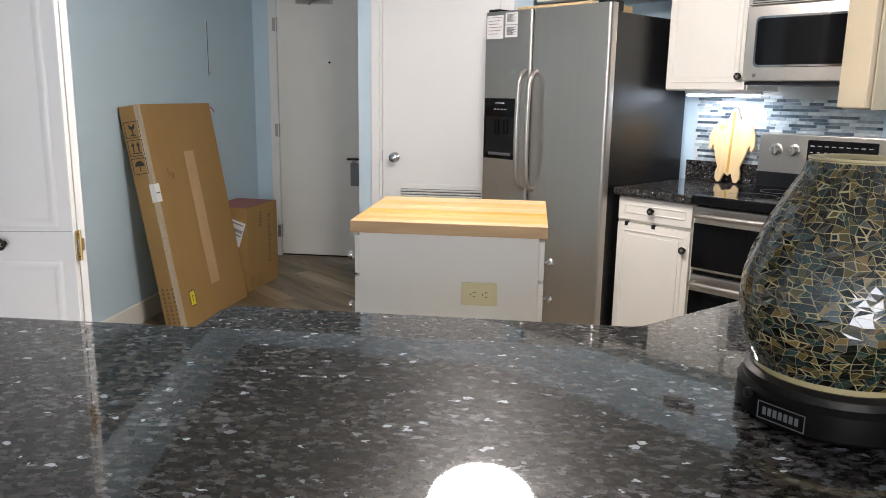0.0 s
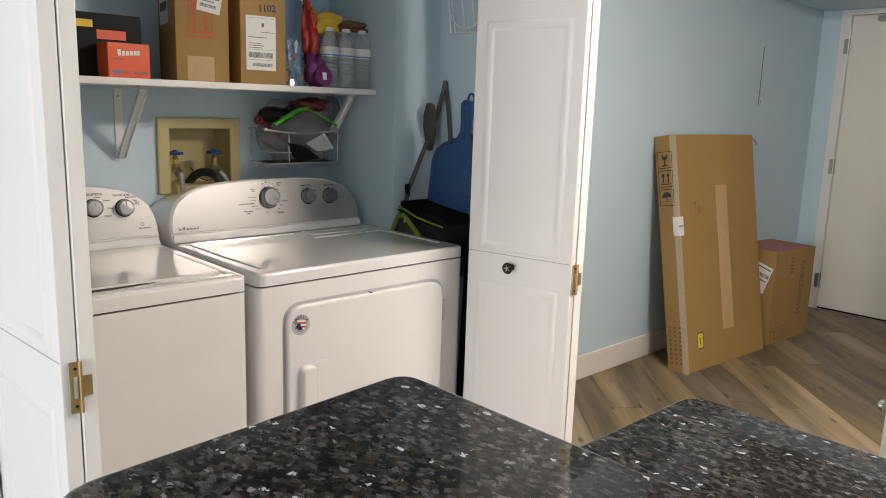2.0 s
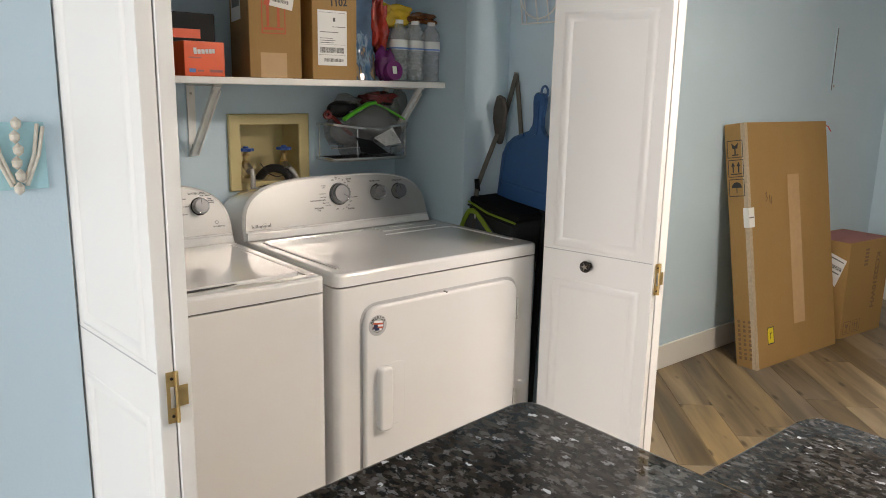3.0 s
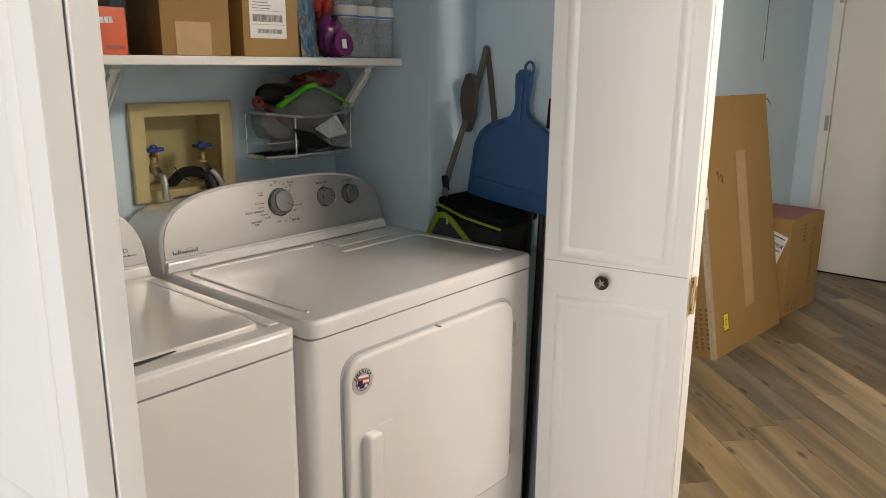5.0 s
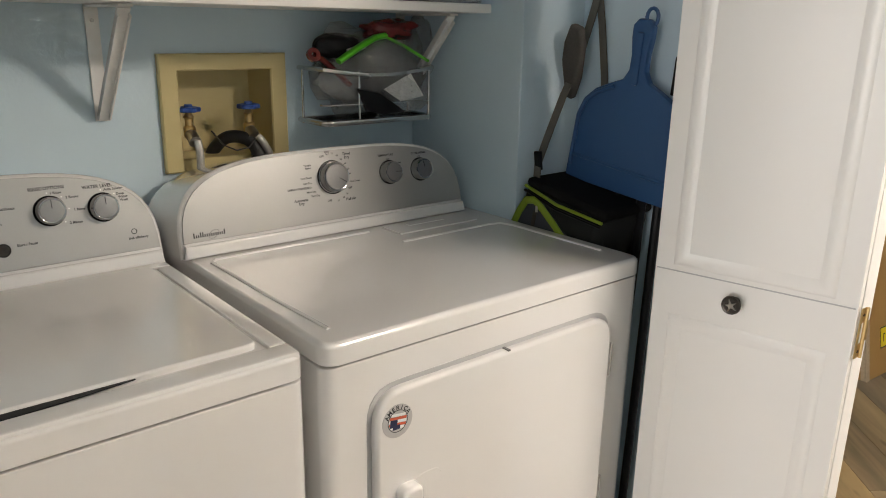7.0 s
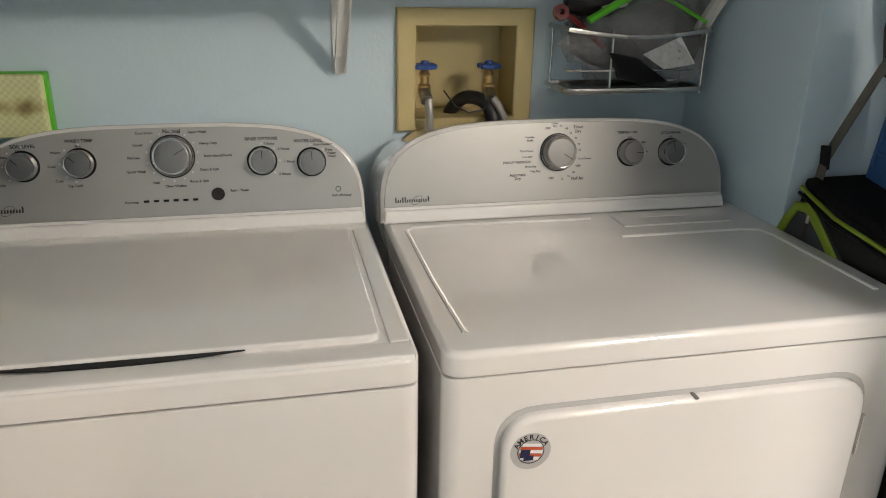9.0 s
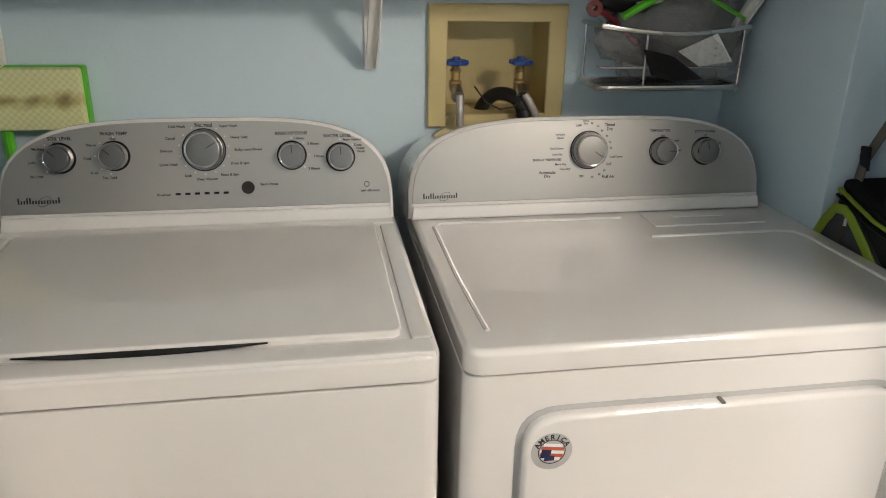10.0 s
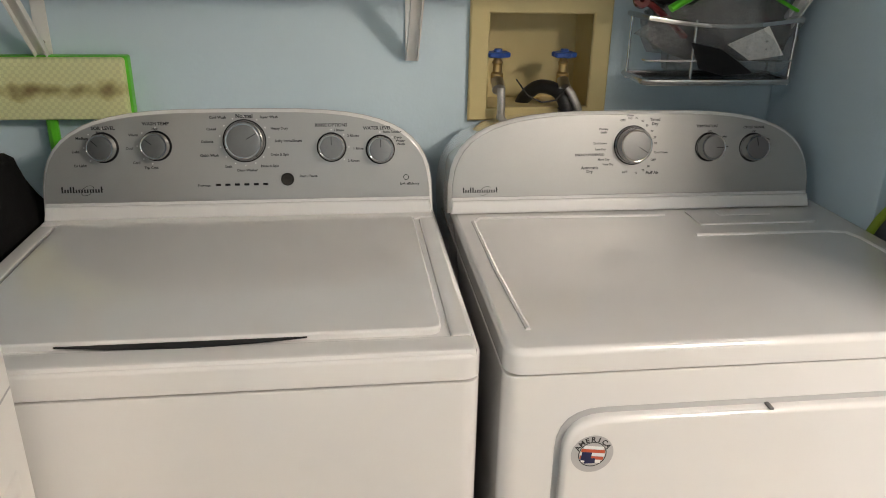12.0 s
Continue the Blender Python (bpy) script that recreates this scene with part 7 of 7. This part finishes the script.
# ---- mosaic wax warmer on the bar ----
def warmer():
    x, y = 1.338, 0.682
    r = tagged(root("wax_warmer", x, y, 1.036), "crackled glass mosaic wax warmer on a dark base", "wax warmer")
    part("base", lathe(nb(), [(0.080, 0.0), (0.084, 0.004), (0.084, 0.026), (0.080, 0.031), (0.0005, 0.031)], None, 48), "lampbase", r, "dark bronze round base")
    part("collar", lathe(nb(), [(0.079, 0.031), (0.079, 0.038), (0.074, 0.042), (0.070, 0.042)], None, 48, False), "pewter", r)
    prof = [(0.071, 0.052), (0.074, 0.062), (0.079, 0.085), (0.0835, 0.108), (0.0845, 0.128), (0.083, 0.150), (0.078, 0.175), (0.069, 0.205), (0.058, 0.232), (0.047, 0.255), (0.042, 0.268), (0.040, 0.276)]
    prof = [(a * 1.05 if z > 0.07 else a, 0.040 + (z - 0.052) * 0.865) for a, z in prof]
    part("shade", lathe(nb(), prof, None, 56, False), "grout", r, "cream glass body")

    def rad(z):
        for (r0, z0), (r1, z1) in zip(prof, prof[1:]):
            if z0 <= z <= z1:
                return r0 + (r1 - r0) * (z - z0) / (z1 - z0)
        return prof[-1][0]

    rnd = random.Random(5)
    rows, cols = 34, 72
    bm = nb()
    grid = [[(2 * math.pi * (c + 0.5 * (i % 2) + rnd.uniform(-0.46, 0.46)) / cols, 0.048 + (0.2330 - 0.048) * (i + (rnd.uniform(-0.36, 0.36) if 0 < i < rows else 0)) / rows) for c in range(cols)] for i in range(rows + 1)]
    at = lambda a, z, e: Vector(((rad(z) + e) * math.cos(a), (rad(z) + e) * math.sin(a), z))
    for i in range(rows):
        for c in range(cols):
            n = (c + 1) % cols
            wrap = 2 * math.pi if n == 0 else 0
            q = [grid[i][c], (grid[i][n][0] + wrap, grid[i][n][1]), (grid[i + 1][n][0] + wrap, grid[i + 1][n][1]), grid[i + 1][c]]
            polys = [q] if rnd.random() < 0.45 else ([[q[0], q[1], q[2]], [q[0], q[2], q[3]]] if rnd.random() < 0.5 else [[q[0], q[1], q[3]], [q[1], q[2], q[3]]])
            for p in polys:
                ca, cz = sum(k[0] for k in p) / len(p), sum(k[1] for k in p) / len(p)
                f = rnd.uniform(0.84, 0.95) if rnd.random() < 0.92 else 0.65
                vs = [bm.verts.new(at(ca + (a - ca) * f, cz + (z - cz) * f, 0.0009)) for a, z in p]
                bm.faces.new(vs)
    sh = part("glass_mosaic", bm, "shard", r, "dark green glass shards with reflections painted as gold tones", False)
    sh["kind"] = "stuff"
    part("rim", lathe(nb(), [(0.040, 0.2330), (0.0430, 0.2345), (0.0425, 0.2365), (0.036, 0.2365), (0.030, 0.2325)], None, 40, False), "grout", r)
    part("dish", lathe(nb(), [(0.034, 0.2335), (0.025, 0.2265), (0.0005, 0.2245)], None, 32, False), "lampbase", r)
    # name plate on the base
    a = math.radians(222)
    pm = pose(0.0842 * math.cos(a), 0.0842 * math.sin(a), 0.0145, 90, 0, 222 + 90)
    bm = nb(); box(bm, -0.022, 0.022, -0.008, 0.008, -0.001, 0.0012, 0.001, 1, m=pm); p = part("name_plate", bm, "lampbase", r)
    bm = nb()
    for f in ((-0.022, 0.022, 0.0072, 0.008), (-0.022, 0.022, -0.008, -0.0072), (-0.022, -0.0212, -0.008, 0.008), (0.0212, 0.022, -0.008, 0.008)):
        box(bm, *f, 0.0012, 0.0018, m=pm)
    for k in range(7):
        box(bm, -0.017 + k * 0.005, -0.0138 + k * 0.005, -0.0035, 0.0035, 0.0012, 0.0018, m=pm)
    part("plate_print", bm, "greyink", p)
    part("switch", lathe(nb(), [(0.005, 0.0), (0.005, 0.004), (0.0005, 0.005)], pose(0.084 * math.cos(math.radians(196)), 0.084 * math.sin(math.radians(196)), 0.022, 0, 90, 196), 12), "black", r)


warmer()

# ---- ceiling lamp over the island ----
r = tagged(root("ceiling_light", 0.912, 2.46, 2.42), "lit frosted glass bowl ceiling light on a short stem", "ceiling light")
part("canopy", lathe(nb(), [(0.075, 0.0), (0.075, -0.012), (0.050, -0.030), (0.012, -0.036)], None, 32, False), "nickel", r)
part("stem", cyl(nb(), (0, 0, -0.03), (0, 0, -0.19), 0.010, seg=12), "nickel", r)
part("rim", lathe(nb(), [(0.210, -0.185), (0.212, -0.200), (0.200, -0.206), (0.196, -0.190)], None, 40, False), "nickel", r)
part("dome", lathe(nb(), [(0.200, -0.190), (0.196, -0.225), (0.180, -0.262), (0.146, -0.296), (0.096, -0.320), (0.042, -0.331), (0.0005, -0.333)], None, 40, False), "domeglow", r, "glowing frosted glass bowl")

# ---- frame of the assumed, unseen window behind the walker ----
r = tagged(root("window_1", 0.1, -4.25, 0.25), "wide living-room window, assumed and unseen behind the walker", "window", "", "structure")
bm = nb(); box(bm, 0, 2.45, -0.04, 0.04, 0, 0.05); box(bm, 0, 2.45, -0.04, 0.04, 1.95, 2.0); box(bm, 0, 0.05, -0.04, 0.04, 0.05, 1.95); box(bm, 2.40, 2.45, -0.04, 0.04, 0.05, 1.95); box(bm, 1.20, 1.25, -0.03, 0.03, 0.05, 1.95)
part("window_frame", bm, "white", r)

# ---- glass mosaic tiles behind the stove ----
bm = nb(); box(bm, 0.03, 1.28, 0.652, 0.6595, 0.91, 1.44); bmesh.ops.transform(bm, matrix=kitchen_pose(0, 0), verts=bm.verts)
backsplash = fixed("backsplash", bm, "tilegrout", "grey and white glass strip mosaic backsplash", "backsplash")
tile_meshes = {}
for wmm in (40, 65, 90, 130):
    bm = nb(); box(bm, 0.0, wmm / 1000, -0.005, 0.0, 0.0, 0.0135, 0.0008, 1)
    me = bpy.data.meshes.new("tile"); bm.to_mesh(me); bm.free(); me.materials.append(M["tile"]); tile_meshes[wmm] = me
rt = random.Random(11)
count = 0
for row in range(27):
    z = 1.014 + row * 0.015
    s = 0.035 + rt.uniform(0, 0.03)
    while s < 1.16 and count < 300:
        wmm = rt.choice((40, 65, 65, 90, 130, 130))
        ob = new("tile", tile_meshes[wmm])
        ob.parent = backsplash
        ob.matrix_world = kitchen_pose(s, 0.652, z)
        s += wmm / 1000 + 0.0015
        count += 1

# ---- floor planks ----
bm = nb(); box(bm, 0.0008, PLANK_L - 0.0008, 0.0006, PLANK_W - 0.0006, -0.012, 0.0, 0.0009, 1)
plank_me = bpy.data.meshes.new("plank"); bm.to_mesh(plank_me); bm.free(); plank_me.materials.append(M["plank"])
X0, X1, Y0, Y1 = -1.60, 2.72, -4.3, 5.98
rp = random.Random(3)
n_planks = 0
turn = pose(0.6, 1.0, 0, 0, 0, -42)
far = nb()
for j in range(44, -45, -1):
    shift = rp.uniform(0, PLANK_L)
    for i in range(-7, 8):
        m = turn @ Matrix.Translation((i * PLANK_L + shift, j * PLANK_W, 0))
        cs = [m @ Vector((a * PLANK_L, b * PLANK_W, 0)) for a in (0, 1) for b in (0, 1)]
        if all(c.x < X0 for c in cs) or all(c.x > X1 for c in cs) or all(c.y < Y0 for c in cs) or all(c.y > Y1 for c in cs):
            continue
        whole = all(X0 < c.x < X1 and Y0 < c.y < Y1 for c in cs)
        near = sum(c.y for c in cs) / 4 > 0.3
        if near and whole:
            me = plank_me
        else:
            bm = nb(); box(bm, 0.0008, PLANK_L - 0.0008, 0.0006, PLANK_W - 0.0006, -0.012, 0.0, 0.0009, 1)
            inv = m.inverted()
            for co, no in (((X0, 0, 0), (-1, 0, 0)), ((X1, 0, 0), (1, 0, 0)), ((0, Y0, 0), (0, -1, 0)), ((0, Y1, 0), (0, 1, 0))):
                bmesh.ops.bisect_plane(bm, geom=bm.verts[:] + bm.edges[:] + bm.faces[:], plane_co=inv @ Vector(co), plane_no=inv.to_3x3() @ Vector(no), clear_outer=True)
            if not bm.faces:
                bm.free()
                continue
            me = bpy.data.meshes.new("plank"); bm.to_mesh(me); bm.free(); me.materials.append(M["plank"])
        if near and n_planks < 300:
            ob = new("plank", me)
            ob.parent = floor
            ob.matrix_world = m
            n_planks += 1
        else:
            me.transform(turn.inverted() @ m)
            far.from_mesh(me)
fo = part("far_planks", far, "plank", floor)
fo.matrix_world = turn
fo["kind"] = "stuff"
